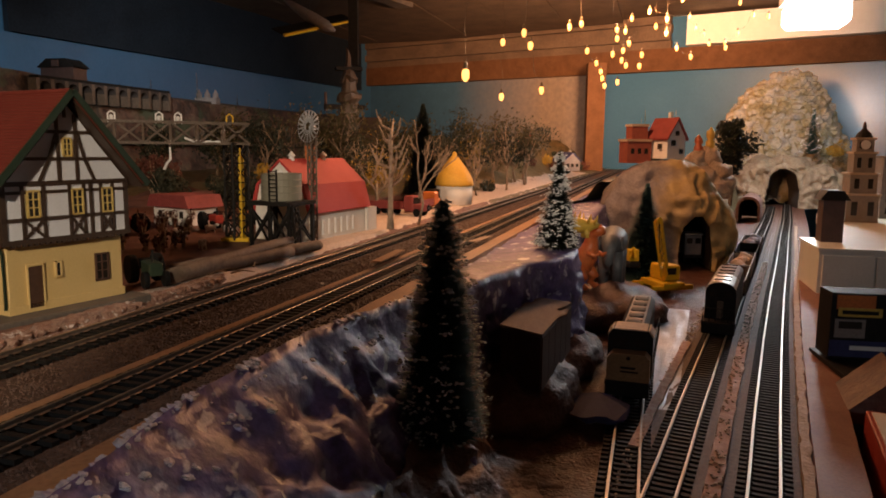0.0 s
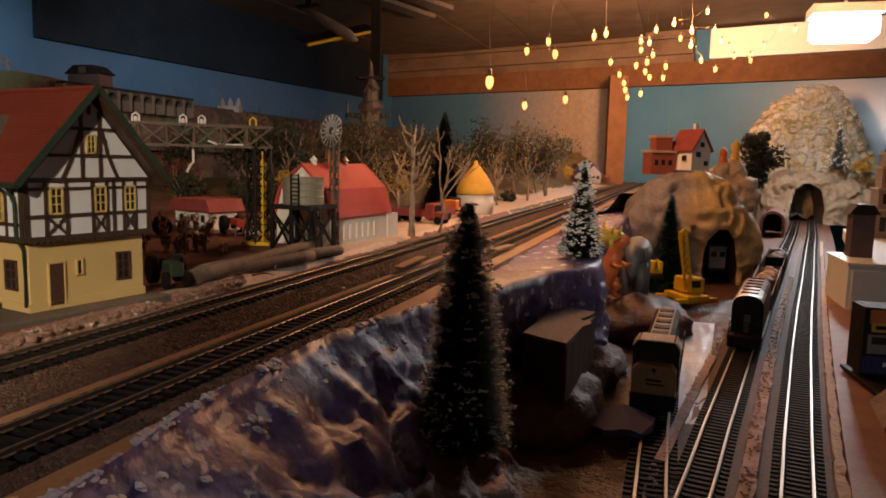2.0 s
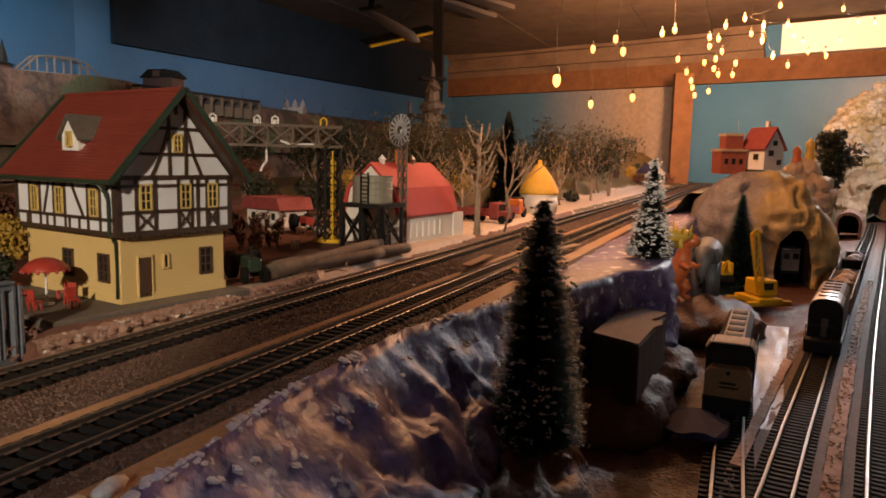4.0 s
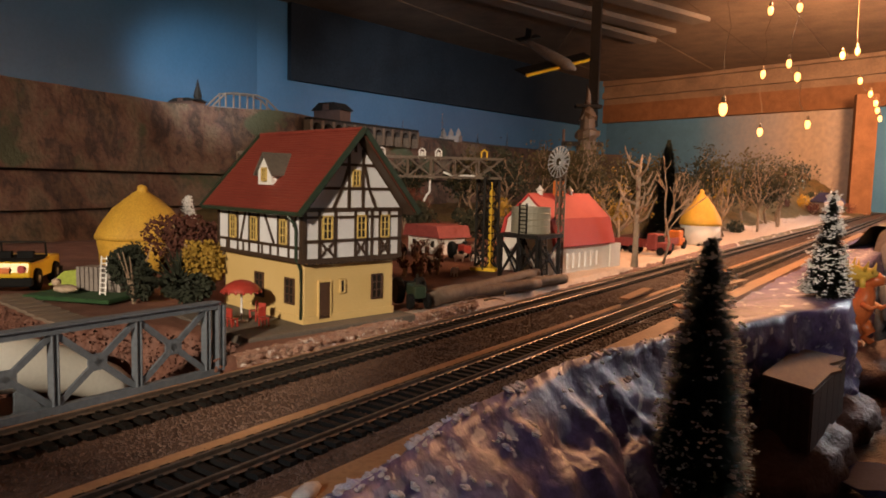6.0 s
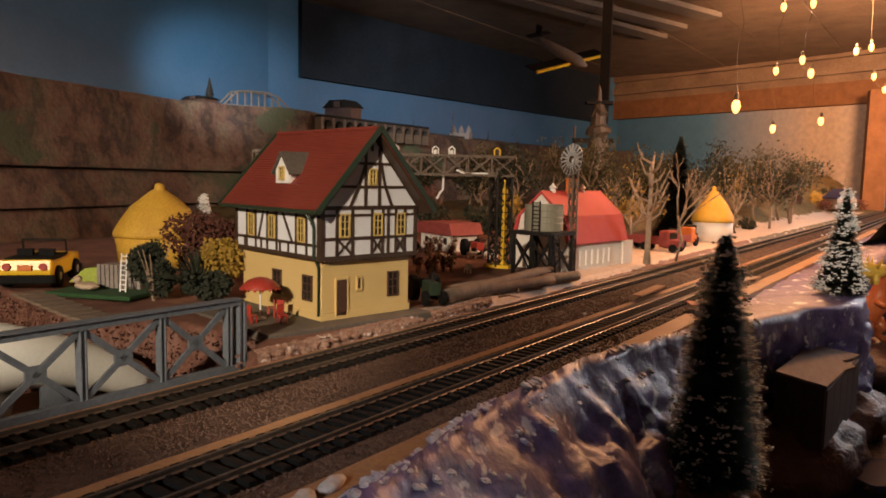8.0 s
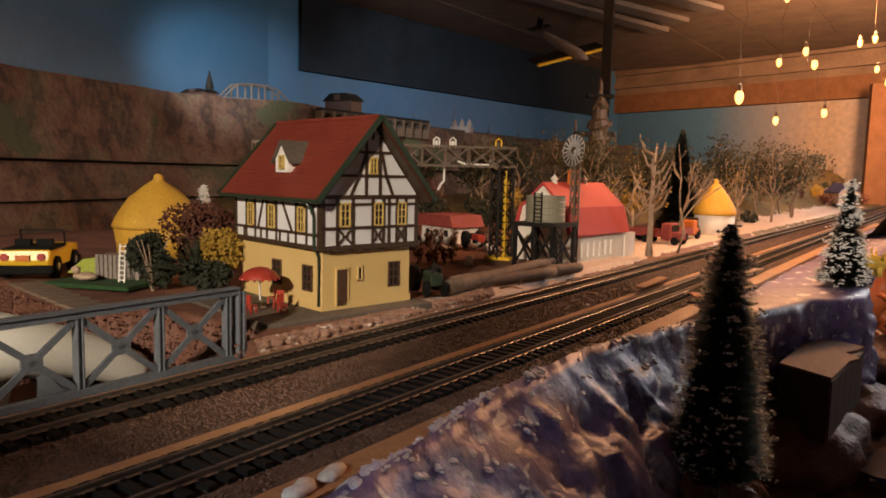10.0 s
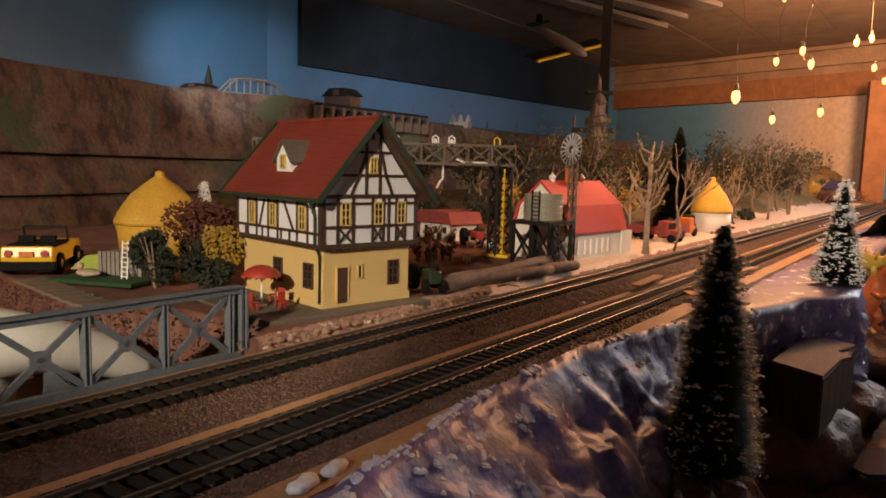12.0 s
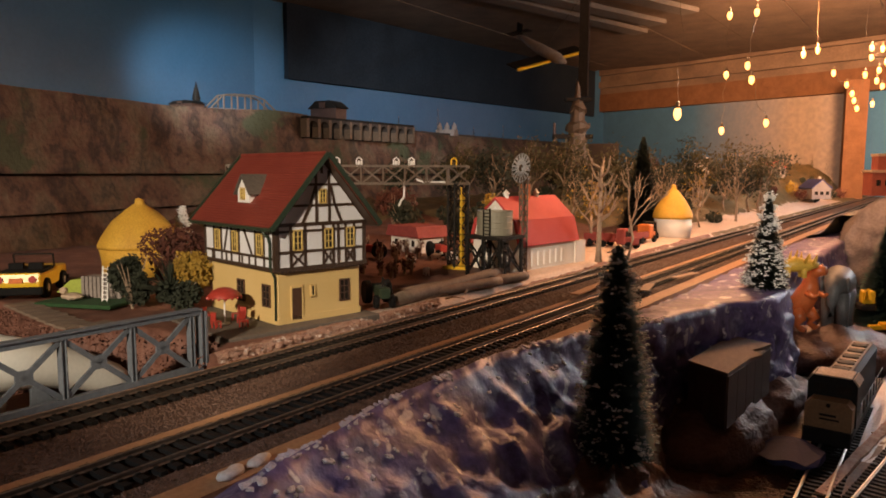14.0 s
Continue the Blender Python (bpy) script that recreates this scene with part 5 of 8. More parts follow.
bm = bmesh.new()
box(bm, (0, 0.012, 0.1075), (0.0006, 0.012, 0.006))
rod(bm, (0, -0.006, 0.1075), (0, 0.014, 0.1075), 0.0008)
box(bm, (0, 0, 0.1065), (0.0040, 0.0050, 0.0030))
part("tail", bm, "zinc", WM)
part("platform", bm_box((0, 0, 0.0985), (0.011, 0.011, 0.0010)), "rust_steel", WM)

# ---------------------------------------------------------------- red-roofed barn
BN = thing("barn", "white clapboard barn with a red gambrel roof", "barn", pose(-0.1087, 0.694, 0.003, 0, 0, -20.5))
# local: y along the near long side, x to the back (negative)
BW, BL, BE = 0.060, 0.112, 0.0290
KX, KZ, RZ = -0.0035, 0.0530, 0.0770
prof = [(0.004, BE - 0.003), (0.0035, BE), (KX, KZ), (-BW / 2, RZ), (-BW - KX, KZ), (-BW - 0.0035, BE), (-BW - 0.004, BE - 0.003), (-BW, BE - 0.001), (-BW - KX + 0.002, KZ - 0.001), (-BW / 2, RZ - 0.002), (KX - 0.002, KZ - 0.001), (0, BE - 0.001)]
bm = bmesh.new()
prism(bm, [(0, 0), (-BW, 0), (-BW, BE), (-BW - KX + 0.0015, KZ - 0.001), (-BW / 2, RZ - 0.0015), (KX - 0.0015, KZ - 0.001), (0, BE)], BL)
walls_ = part("wall", bm, "barn_white", BN)
bm = bmesh.new()
prism(bm, prof, BL + 0.006, Matrix.Translation((0, -0.003, 0)))
broof = part("roof", bm, "barn_red", BN, "red shingled gambrel roof")
for k in range(13):
    p = Vector((0.0037, 0, BE - 0.002)).lerp(Vector((KX, 0, KZ)), k / 13)
    bm = bmesh.new()
    box(bm, (p.x + 0.0002, BL / 2, p.z + 0.0008), (0.0006, BL + 0.0058, 0.0020), (0, -17, 0))
    part("shingle_course", bm, "barn_red", broof)
for k in range(12):
    p = Vector((KX, 0, KZ)).lerp(Vector((-BW / 2, 0, RZ)), (k + 0.5) / 12)
    bm = bmesh.new()
    box(bm, (p.x, BL / 2, p.z + 0.0002), (0.0031, BL + 0.0058, 0.0004), (0, 44.0, 0))
    part("shingle_course", bm, "barn_red", broof)
part("window", bm_box((0.0003, 0.011, 0.0115), (0.0010, 0.0045, 0.0110)), "dark_glass", walls_)
for i in range(6):
    part("shutter", bm_box((0.0004, 0.026 + i * 0.0118, 0.0118), (0.0016, 0.0060, 0.0150)), "white_paint", walls_)
    part("shutter", bm_box((0.0010, 0.026 + i * 0.0118, 0.0118), (0.0010, 0.0040, 0.0128)), "barn_white", walls_)
part("lean_to", xf(bm_box((-0.018, BL + 0.010, 0.0125), (0.040, 0.022, 0.025)), Matrix.Identity(4)), "barn_white", BN)
for y in (0.018, 0.075):
    bm = bmesh.new()
    lathe(bm, (-BW / 2, y, 0.0755), [(0.0030, 0), (0.0026, 0.0040), (0.0042, 0.0046), (0.0008, 0.0085), (0.0004, 0.0095)], 12)
    part("roof_vent", bm, "white_paint", broof)
part("chimney", bm_box((-BW / 2 + 0.005, 0.045, 0.0815), (0.0085, 0.0085, 0.017)), "orange_paint", broof)
bm = bmesh.new()
prism(bm, [(-0.016, 0.050), (-BW + 0.016, 0.050), (-BW / 2, 0.068)], 0.001, Matrix.Translation((0, -0.0012, 0)))
part("gable_panel", bm, "white_paint", walls_)

# ---------------------------------------------------------------- huts


def hut(label, at, r, wall_h, roof_h, wall_mat, group="thatched huts"):
    top = thing("thatched_hut", label, "hut", at, group=group)
    bm = bmesh.new()
    lathe(bm, (0, 0, 0), [(r * 0.92, 0), (r * 0.96, wall_h * 0.5), (r * 0.98, wall_h)], 24, 0.04, 120)
    part("wall", bm, wall_mat, top, smooth=True)
    bm = bmesh.new()
    lathe(bm, (0, 0, wall_h), [(r * 0.96, -0.001), (r * 1.03, -0.0005), (r * 1.04, roof_h * 0.06), (r * 0.96, roof_h * 0.20), (r * 0.82, roof_h * 0.38), (r * 0.63, roof_h * 0.56), (r * 0.42, roof_h * 0.73), (r * 0.22, roof_h * 0.87), (r * 0.12, roof_h * 0.93), (r * 0.115, roof_h * 0.98), (r * 0.10, roof_h * 1.02), (r * 0.03, roof_h * 1.05)], 28, 0.05, 100)
    part("roof", bm, "thatch", top, "yellow thatched bell-shaped roof", smooth=True)
    return top


hut("large yellow thatched hut beside the garden", pose(-0.447, 0.53, 0.006), 0.0385, 0.027, 0.045, "thatch")
h2 = hut("small white hut with a yellow thatched roof", pose(0.020, 1.195, 0.003), 0.0305, 0.031, 0.051, "barn_white")
for x, y in ((0.0, 1.19), (0.035, 1.17)):
    pass

# ---------------------------------------------------------------- low farmhouse, tractors, lorries
FH = thing("farmhouse", "low white farmhouse with a red roof", "house", pose(-0.285, 0.845, 0.003, 0, 0, -30))
part("wall", bm_box((0, 0, 0.012), (0.060, 0.040, 0.024)), "barn_white", FH)
bm = bmesh.new()
prism(bm, [(-0.036, 0.020), (0.036, 0.020), (0.030, 0.034), (-0.030, 0.034)], 0.05, Matrix.Translation((0, -0.025, 0)))
part("roof", bm, "dull_red", FH)
for x in (-0.018, 0.0, 0.018):
    part("window", bm_box((x, -0.0202, 0.012), (0.006, 0.001, 0.008)), "dark_glass", FH)


def wheel(parent, at, r, w, axis="X", rim="yellow_paint"):
    bm = bmesh.new()
    q = pose(*at, 0, 90, 0) if axis == "X" else pose(*at, 90, 0, 0)
    lathe(bm, (0, 0, -w / 2), [(r * 0.6, 0), (r * 0.95, 0.0), (r, w * 0.2), (r, w * 0.8), (r * 0.95, w), (r * 0.6, w)], 18)
    ty = part("wheel", xf(bm, q), "tyre", parent)
    bm = bmesh.new()
    lathe(bm, (0, 0, -w * 0.45), [(r * 0.58, 0), (r * 0.58, w * 0.9), (r * 0.2, w * 1.0)], 14)
    part("rim", xf(bm, q), rim, ty)
    return ty


def tractor(label, at, body, size=1.0):
    top = thing("tractor", label, "tractor", at, group="tractors")
    k = size
    part("bonnet", bm_box((0, -0.012 * k, 0.011 * k), (0.008 * k, 0.018 * k, 0.008 * k), bevel=0.0008), body, top)
    part("seat", bm_box((0, 0.004 * k, 0.012 * k), (0.006 * k, 0.005 * k, 0.006 * k)), "black_steel", top)
    bm = bmesh.new()
    rod(bm, (0, -0.014 * k, 0.014 * k), (0, -0.014 * k, 0.022 * k), 0.0008 * k)
    part("exhaust", bm, "black_steel", top)
    for x in (-1, 1):
        wheel(top, (x * 0.0075 * k, 0.004 * k, 0.0088 * k), 0.0088 * k, 0.005 * k, rim=body)
        wheel(top, (x * 0.0058 * k, -0.018 * k, 0.0050 * k), 0.0050 * k, 0.003 * k, rim=body)
    return top


tractor("green farm tractor with big black tyres beside the house", pose(-0.166, 0.478, 0.0035, 0, 0, 40), "dark_green", 1.05)
tractor("red farm tractor beside the farmhouse", pose(-0.235, 0.79, 0.003, 0, 0, 40), "red_paint", 1.1)
tractor("red farm tractor among the field plants", pose(-0.300, 0.75, 0.003, 0, 0, -60), "red_paint", 1.1)
tractor("red farm tractor behind the gantry", pose(-0.20, 0.86, 0.003, 0, 0, -20), "orange_paint", 1.1)


def lorry(label, at, cab, body):
    top = thing("lorry", label, "lorry", at, group="lorries")
    part("cab", bm_box((0, -0.020, 0.0165), (0.020, 0.015, 0.021), bevel=0.0015), cab, top)
    part("windscreen", bm_box((0, -0.0278, 0.0205), (0.016, 0.0006, 0.008)), "dark_glass", top)
    part("bonnet", bm_box((0, -0.033, 0.0110), (0.016, 0.012, 0.010), bevel=0.0012), cab, top)
    part("flatbed", bm_box((0, 0.016, 0.0100), (0.020, 0.054, 0.003)), body, top)
    part("sideboard", bm_box((0.0095, 0.016, 0.0145), (0.001, 0.054, 0.007)), body, top)
    part("sideboard", bm_box((-0.0095, 0.016, 0.0145), (0.001, 0.054, 0.007)), body, top)
    for y in (-0.033, 0.010, 0.032):
        for x in (-1, 1):
            wheel(top, (x * 0.0085, y, 0.0052), 0.0052, 0.004, rim="silver")
    return top


lorry("dull red lorry with a red flatbed beyond the barn", pose(-0.020, 1.06, 0.003, 0, 0, 160), "orange_paint", "dull_red")
lorry("red farm lorry beyond the barn", pose(-0.050, 0.99, 0.003, 0, 0, 60), "dull_red", "dull_red")
lorry("dark lorry beside the thatched hut", pose(-0.02, 1.17, 0.003, 0, 0, 20), "black_steel", "rust_steel")

# logs lying beside the track
for a, b, r0, r1 in (((-0.151, 0.474, 0.008), (-0.112, 0.634, 0.012), 0.0055, 0.0045), ((-0.148, 0.500, 0.006), (-0.104, 0.605, 0.007), 0.0048, 0.0045), ((-0.112, 0.605, 0.007), (-0.090, 0.652, 0.006), 0.0050, 0.0044), ((-0.170, 0.520, 0.005), (-0.150, 0.60, 0.005), 0.0030, 0.0022)):
    bm = bmesh.new()
    a, b = Vector(a), Vector(b)
    pts = [a.lerp(b, i / 8) + Vector((nz(i, a.x * 50, 0, 1) * 0.0015, 0, nz(i, a.y * 40, 5, 1) * 0.001)) for i in range(9)]
    tube(bm, pts, [r0 + (r1 - r0) * i / 8 + 0.0004 * nz(i * 3, r0 * 900) for i in range(9)], 12)
    solid("log", bm, "log", "grey-brown cut log lying beside the track", "log", group="logs", smooth=True)
for i in range(14):
    r = random.Random(300 + i)
    x, y = -0.165 + 0.05 * r.random(), 0.49 + 0.10 * r.random()
    a = r.uniform(0, 3.14)
    l = r.uniform(0.010, 0.024)
    bm = bmesh.new()
    tube(bm, [(x, y, 0.004), (x + l * 0.5 * math.cos(a), y + l * 0.5 * math.sin(a), 0.0058), (x + l * math.cos(a), y + l * math.sin(a), 0.0045)], [0.0007, 0.0006, 0.0003], 5)
    solid("twig", bm, "bark", "dry twig lying beside the logs", "twig", group="twigs")
for i, (x, y) in enumerate(((-0.190, 0.640), (-0.226, 0.76), (-0.212, 0.77), (-0.20, 0.755), (-0.24, 0.72))):
    bm = bmesh.new()
    ball(bm, (0, 0, 0.0052), (0.0028, 0.0062, 0.0030), 2, 0.0006, 300, i)
    ball(bm, (0, -0.0066, 0.0078), (0.0018, 0.0024, 0.0018), 1)
    for dx in (-0.0015, 0.0015):
        for dy in (-0.004, 0.004):
            rod(bm, (dx, dy, 0), (dx, dy, 0.0045), 0.0007, None, 6)
    solid("farm_figure", bm, "white_paint", "small white plastic farm figure", "figurine", at=pose(x, y, 0.003, 0, 0, 40 + 70 * i), group="farm figures")

# ---------------------------------------------------------------- garden on the far side of the gully
GD = solid("garden_mat", bm_box((0, 0, 0.0012), (0.066, 0.042, 0.0030), bevel=0.0006), "green_mat", "dark green grass mat of the garden", "mat", at=pose(-0.374, 0.398, 0.004, 0, 0, 8))
gs = thing("garden_shed", "grey corrugated shed on the grass mat", "shed", pose(-0.374, 0.415, 0.0065, 0, 0, 12))
for i in range(10):
    part("panel", bm_box((-0.015 + i * 0.0034, -0.0086, 0.0085), (0.0026, 0.0016, 0.017)), "stone_grey", gs)
part("body", bm_box((0, 0, 0.0082), (0.034, 0.0165, 0.0164)), "stone_grey", gs)
lt = thing("lime_tent", "lime green sloping tent beside the shed", "tent", pose(-0.408, 0.416, 0.0065, 0, 0, 10) @ Matrix.Scale(1.35, 4))
bm = bmesh.new()
prism(bm, [(-0.014, 0), (0.014, 0), (0.014, 0.010), (-0.004, 0.008)], 0.02)
part("cover", bm, "lime", lt)
ld = thing("garden_ladder", "white ladder leaning on the shed", "ladder", pose(-0.364, 0.402, 0.0065, 0, 0, 0))
ladder(ld, (0.006, -0.006, 0), (-0.004, 0.006, 0.025), (0.005, 0, 0), 8, 0.0009, "white_paint", "frame")
bm = bmesh.new()
ball(bm, (0, 0, 0.0022), (0.008, 0.0045, 0.0022), 2, 0.001, 200, 3)
ball(bm, (-0.006, -0.001, 0.005), (0.0028, 0.0024, 0.0022), 1)
solid("resting_figure", bm, "tan_stone", "small tan plastic figure lying on the grass", "figurine", at=pose(-0.384, 0.390, 0.0068, 0, 0, -10) @ Matrix.Scale(1.4, 4))

# yellow open jeep
JP = thing("toy_jeep", "yellow open toy jeep with black seats", "toy car", pose(-0.460, 0.418, 0.0032, 0, 0, 124) @ Matrix.Scale(1.32, 4))
# local: x forward
bm = bmesh.new()
prism(bm, [(-0.027, 0.0055), (0.029, 0.0055), (0.030, 0.010), (0.029, 0.0155), (0.010, 0.0165), (0.006, 0.0150), (-0.020, 0.0150), (-0.027, 0.0165), (-0.0285, 0.010)], 0.026, Matrix.Translation((0, -0.013, 0)))
bmesh.ops.bevel(bm, geom=bm.edges[:], offset=0.0008, segments=1, affect="EDGES")
part("body", bm, "yellow_paint", JP)
part("seat_well", bm_box((-0.007, 0, 0.0156), (0.032, 0.023, 0.0024)), "tyre", JP)
for y in (-0.0055, 0.0055):
    part("seat", bm_box((-0.008, y, 0.0180), (0.004, 0.008, 0.005)), "tyre", JP)
bm = bmesh.new()
for a, b in (((0.008, -0.0115, 0.016), (0.006, -0.0115, 0.0245)), ((0.008, 0.0115, 0.016), (0.006, 0.0115, 0.0245)), ((0.006, -0.0115, 0.0245), (0.006, 0.0115, 0.0245))):
    rod(bm, a, b, 0.0006, None, 6)
part("windscreen_frame", bm, "black_steel", JP)
part("bumper", bm_box((0.030, 0, 0.0062), (0.003, 0.028, 0.0030)), "black_steel", JP)
part("bumper", bm_box((-0.0290, 0, 0.0056), (0.0036, 0.030, 0.0048), bevel=0.0008), "tyre", JP)
for y in (-0.009, 0.009):
    bm = bmesh.new()
    rod(bm, (-0.0278, y, 0.0125), (-0.0292, y, 0.0125), 0.0020, None, 12)
    part("tail_light", bm, "red_paint", JP, "round red light")
part("number_plate", bm_box((-0.0288, 0, 0.0120), (0.0010, 0.007, 0.0030)), "orange_paint", JP)
for x in (-0.017, 0.018):
    for y in (-0.0125, 0.0125):
        wheel(JP, (x, y, 0.0060), 0.0060, 0.0045, "Y", "silver")

LR_ = math.degrees(math.atan2(-0.4057, 0.9140))

# ---------------------------------------------------------------- lower level: hills with tunnels
def tunnel_hill(name, label, at, outline, arch, depth, bulge, material, seed, rough, crease=0.0):
    """A hill face with an arched opening: rings from the arch out to the outline, then back over the top."""
    top = thing(name, label, "hill", at)
    n = 90

    def on(poly, f):
        total, acc = 0, []
        for a, b in zip(poly, poly[1:]):
            total += math.dist(a, b)
            acc.append(total)
        d = f * total
        for (a, b), t in zip(zip(poly, poly[1:]), acc):
            if d <= t + 1e-9:
                k = 1 - (t - d) / max(1e-9, math.dist(a, b))
                return Vector((a[0] + (b[0] - a[0]) * k, 0, a[1] + (b[1] - a[1]) * k))
        return Vector((poly[-1][0], 0, poly[-1][1]))

    bm = bmesh.new()
    rings = []
    for j in range(36):
        f = j / 20
        ring = []
        for i in range(n + 1):
            a, o = on(arch, i / n), on(outline, i / n)
            if f <= 1:
                p = a.lerp(o, f)
                p.y = bulge * (f ** 2.2)
            else:
                k = (f - 1) / (35 / 20 - 1)
                p = o.copy()
                p.y = bulge + depth * k
                p.x *= 1 - 0.25 * k * k
                p.z = o.z + (0 if o.z < 0.01 else -0.35 * o.z * k * k)
            q = p + Vector((seed, 0, 0))
            amp = rough * (0.25 if j == 0 else 1)
            e = Vector((noise.noise(q * 22), noise.noise((q + Vector((9, 0, 0))) * 22) * 1.4, noise.noise((q + Vector((0, 7, 0))) * 22))) * amp
            e += Vector((noise.noise(q * 70), noise.noise(q * 64) * 1.3, noise.noise(q * 58))) * amp * 0.45
            e += Vector((0, -1, 0.4)) * amp * 0.22 * (noise.noise(q * 150) + 0.6 * noise.noise(q * 310))
            e += Vector((0, -1, 0.3)) * amp * (0.5 - abs(noise.noise(q * 34)) * 2) * 0.9
            if crease:
                cell = q * 17.0
                near = noise.voronoi(cell)[1][0]
                tilt = noise.cell_vector(near * 7.3) - Vector((0.5, 0.5, 0.5))
                e += Vector((0.25, -1, 0.3)) * crease * (cell - near).dot(tilt) * (0.2 if j == 0 else 1)
            if i in (0, n):
                e.z = 0
            ring.append(bm.verts.new(p + e))
        rings.append(ring)
    for a, b in zip(rings, rings[1:]):
        for i in range(n):
            bm.faces.new((a[i], a[i + 1], b[i + 1], b[i]))
    part("slope", bm, material, top, smooth=True)
    # lining with a closed end, the darkness inside put into its near-black colour
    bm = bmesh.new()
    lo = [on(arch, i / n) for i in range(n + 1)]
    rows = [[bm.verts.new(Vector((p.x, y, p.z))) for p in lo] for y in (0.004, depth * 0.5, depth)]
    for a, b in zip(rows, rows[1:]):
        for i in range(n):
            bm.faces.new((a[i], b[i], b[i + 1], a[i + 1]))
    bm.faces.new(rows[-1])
    part("dark_lining", bm, "dark_deck", top)
    return top


CAVE = tunnel_hill("cave_hill", "ochre and grey painted cave hill with an arched opening", pose(0.41, 1.18, LOW - 0.006, 0, 0, -6),
                   [(-0.165, 0), (-0.160, 0.06), (-0.135, 0.125), (-0.105, 0.158), (-0.075, 0.176), (-0.02, 0.180), (0.012, 0.172), (0.03, 0.145), (0.055, 0.118), (0.072, 0.09), (0.074, 0.05), (0.062, 0)],
                   [(-0.026, 0), (-0.026, 0.035), (-0.022, 0.068), (-0.006, 0.087), (0.008, 0.087), (0.020, 0.072), (0.025, 0.035), (0.025, 0)], 0.22, 0.05, "cave_rock", 3.0, 0.006, 0.030)
PORTAL = tunnel_hill("portal_hill", "cream plaster hill with a round tunnel mouth over two tracks", pose(1.145, 2.555, LOW - 0.006, 0, 0, -14),
                     [(-0.150, 0), (-0.150, 0.08), (-0.135, 0.135), (-0.09, 0.170), (0.0, 0.185), (0.08, 0.170), (0.14, 0.150), (0.20, 0.12), (0.24, 0.06), (0.25, 0)],
                     [(-0.052, 0), (-0.054, 0.06), (-0.040, 0.115), (-0.012, 0.138), (0.015, 0.138), (0.042, 0.115), (0.056, 0.06), (0.054, 0)], 0.35, 0.05, "portal_rock", 8.0, 0.017)

# grey shunter standing in the cave
sl = thing("small_locomotive", "small grey locomotive standing inside the cave", "locomotive", CAVE.matrix_world @ pose(0.004, 0.035, 0.006, 0, 0, 8))
part("frame", bm_box((0, 0.040, 0.0120), (0.030, 0.080, 0.004)), "black_steel", sl)
cab_ = part("cab", bm_box((0, 0.016, 0.0310), (0.028, 0.032, 0.034), bevel=0.002), "stone_grey", sl)
part("roof", bm_box((0, 0.016, 0.0495), (0.031, 0.036, 0.003), bevel=0.001), "silver", sl)
for x in (-0.007, 0.007):
    part("window", bm_box((x, -0.0003, 0.0385), (0.009, 0.001, 0.009)), "dark_glass", cab_)
part("hood", bm_box((0, 0.056, 0.0260), (0.020, 0.048, 0.024), bevel=0.002), "stone_grey", sl)
for x in (-0.011, 0.011):
    for y in (0.014, 0.066):
        wheel(sl, (x, y, 0.0058), 0.0058, 0.004)

# dark mouth of the second tunnel, over the middle track
mp_ = low_at(1.70, -0.098)
tm = thing("tunnel_mouth", "dark round tunnel mouth over the middle track", "tunnel", pose(mp_.x, mp_.y, LOW - 0.005, 0, 0, LR_))
bm = bmesh.new()
ring = [(0.024 * math.cos(a), 0.040 + 0.024 * math.sin(a)) for a in [math.pi * k / 14 for k in range(15)]]
outer = [(0.031 * math.cos(a), 0.040 + 0.031 * math.sin(a)) for a in [math.pi * k / 14 for k in range(15)]]
prism(bm, [(0.024, 0)] + ring + [(-0.024, 0), (-0.031, 0)] + outer[::-1] + [(0.031, 0)], 0.20)
part("arch", bm, "brown_rock", tm)
# added dark sheet that closes the mouth, for the darkness inside
part("dark_end", bm_box((0, 0.19, 0.034), (0.048, 0.004, 0.064)), "dark_deck", tm)

# the craggy mountain behind the portal
rm = random.Random(77)


def crag(x, y):
    r = math.hypot((x + 0.03) / 0.31, y / 0.30)
    h = 0.445 * max(0.0, 1 - r ** 2.3) ** 0.85 - 0.02
    h *= 1 + 0.30 * nz(x, y, 4, 7) + 0.12 * nz(x, y, 9, 19) - 0.35 * smooth(0.0, 0.25, x)
    return h


us = [-0.36 + 0.72 * i / 60 for i in range(61)]
bm = sheet(us, [-0.32 + 0.64 * i / 52 for i in range(53)], lambda u, v: Vector((u + 0.012 * nz(u, v, 1, 40), v + 0.012 * nz(u, v, 2, 40), crag(u, v) + 0.022 * nz(u, v, 3, 30))))
MT = solid("mountain", bm, "popcorn", "craggy cream and yellow plaster mountain", "mountain", at=pose(1.36, 3.02, -0.06))
vs, fs, base = [], [], 0
for i in range(2100):
    u, v = rm.uniform(-0.33, 0.33), rm.uniform(-0.30, 0.2)
    h = crag(u, v)
    if h < 0.02:
        continue
    s = rm.uniform(0.009, 0.021)
    q = pv * np.array([rm.uniform(0.7, 1.2), rm.uniform(0.7, 1.2), rm.uniform(0.6, 1.0)]) * s * (1 + 0.25 * np.random.rand(len(pv), 1)) + np.array([u + 1.36, v + 3.02, h - 0.06 + rm.uniform(-0.002, 0.012)])
    vs.append(q)
    fs.append(pf + base)
    base += len(pv)
me = bpy.data.meshes.new("mountain_lumps")
me.from_pydata(np.concatenate(vs).tolist(), [], np.concatenate(fs).tolist())
me.materials.append(M["popcorn"])
tagged(new("mountain_lumps", me), "lumpy plaster rocks covering the mountain", "rocks", kind="stuff")

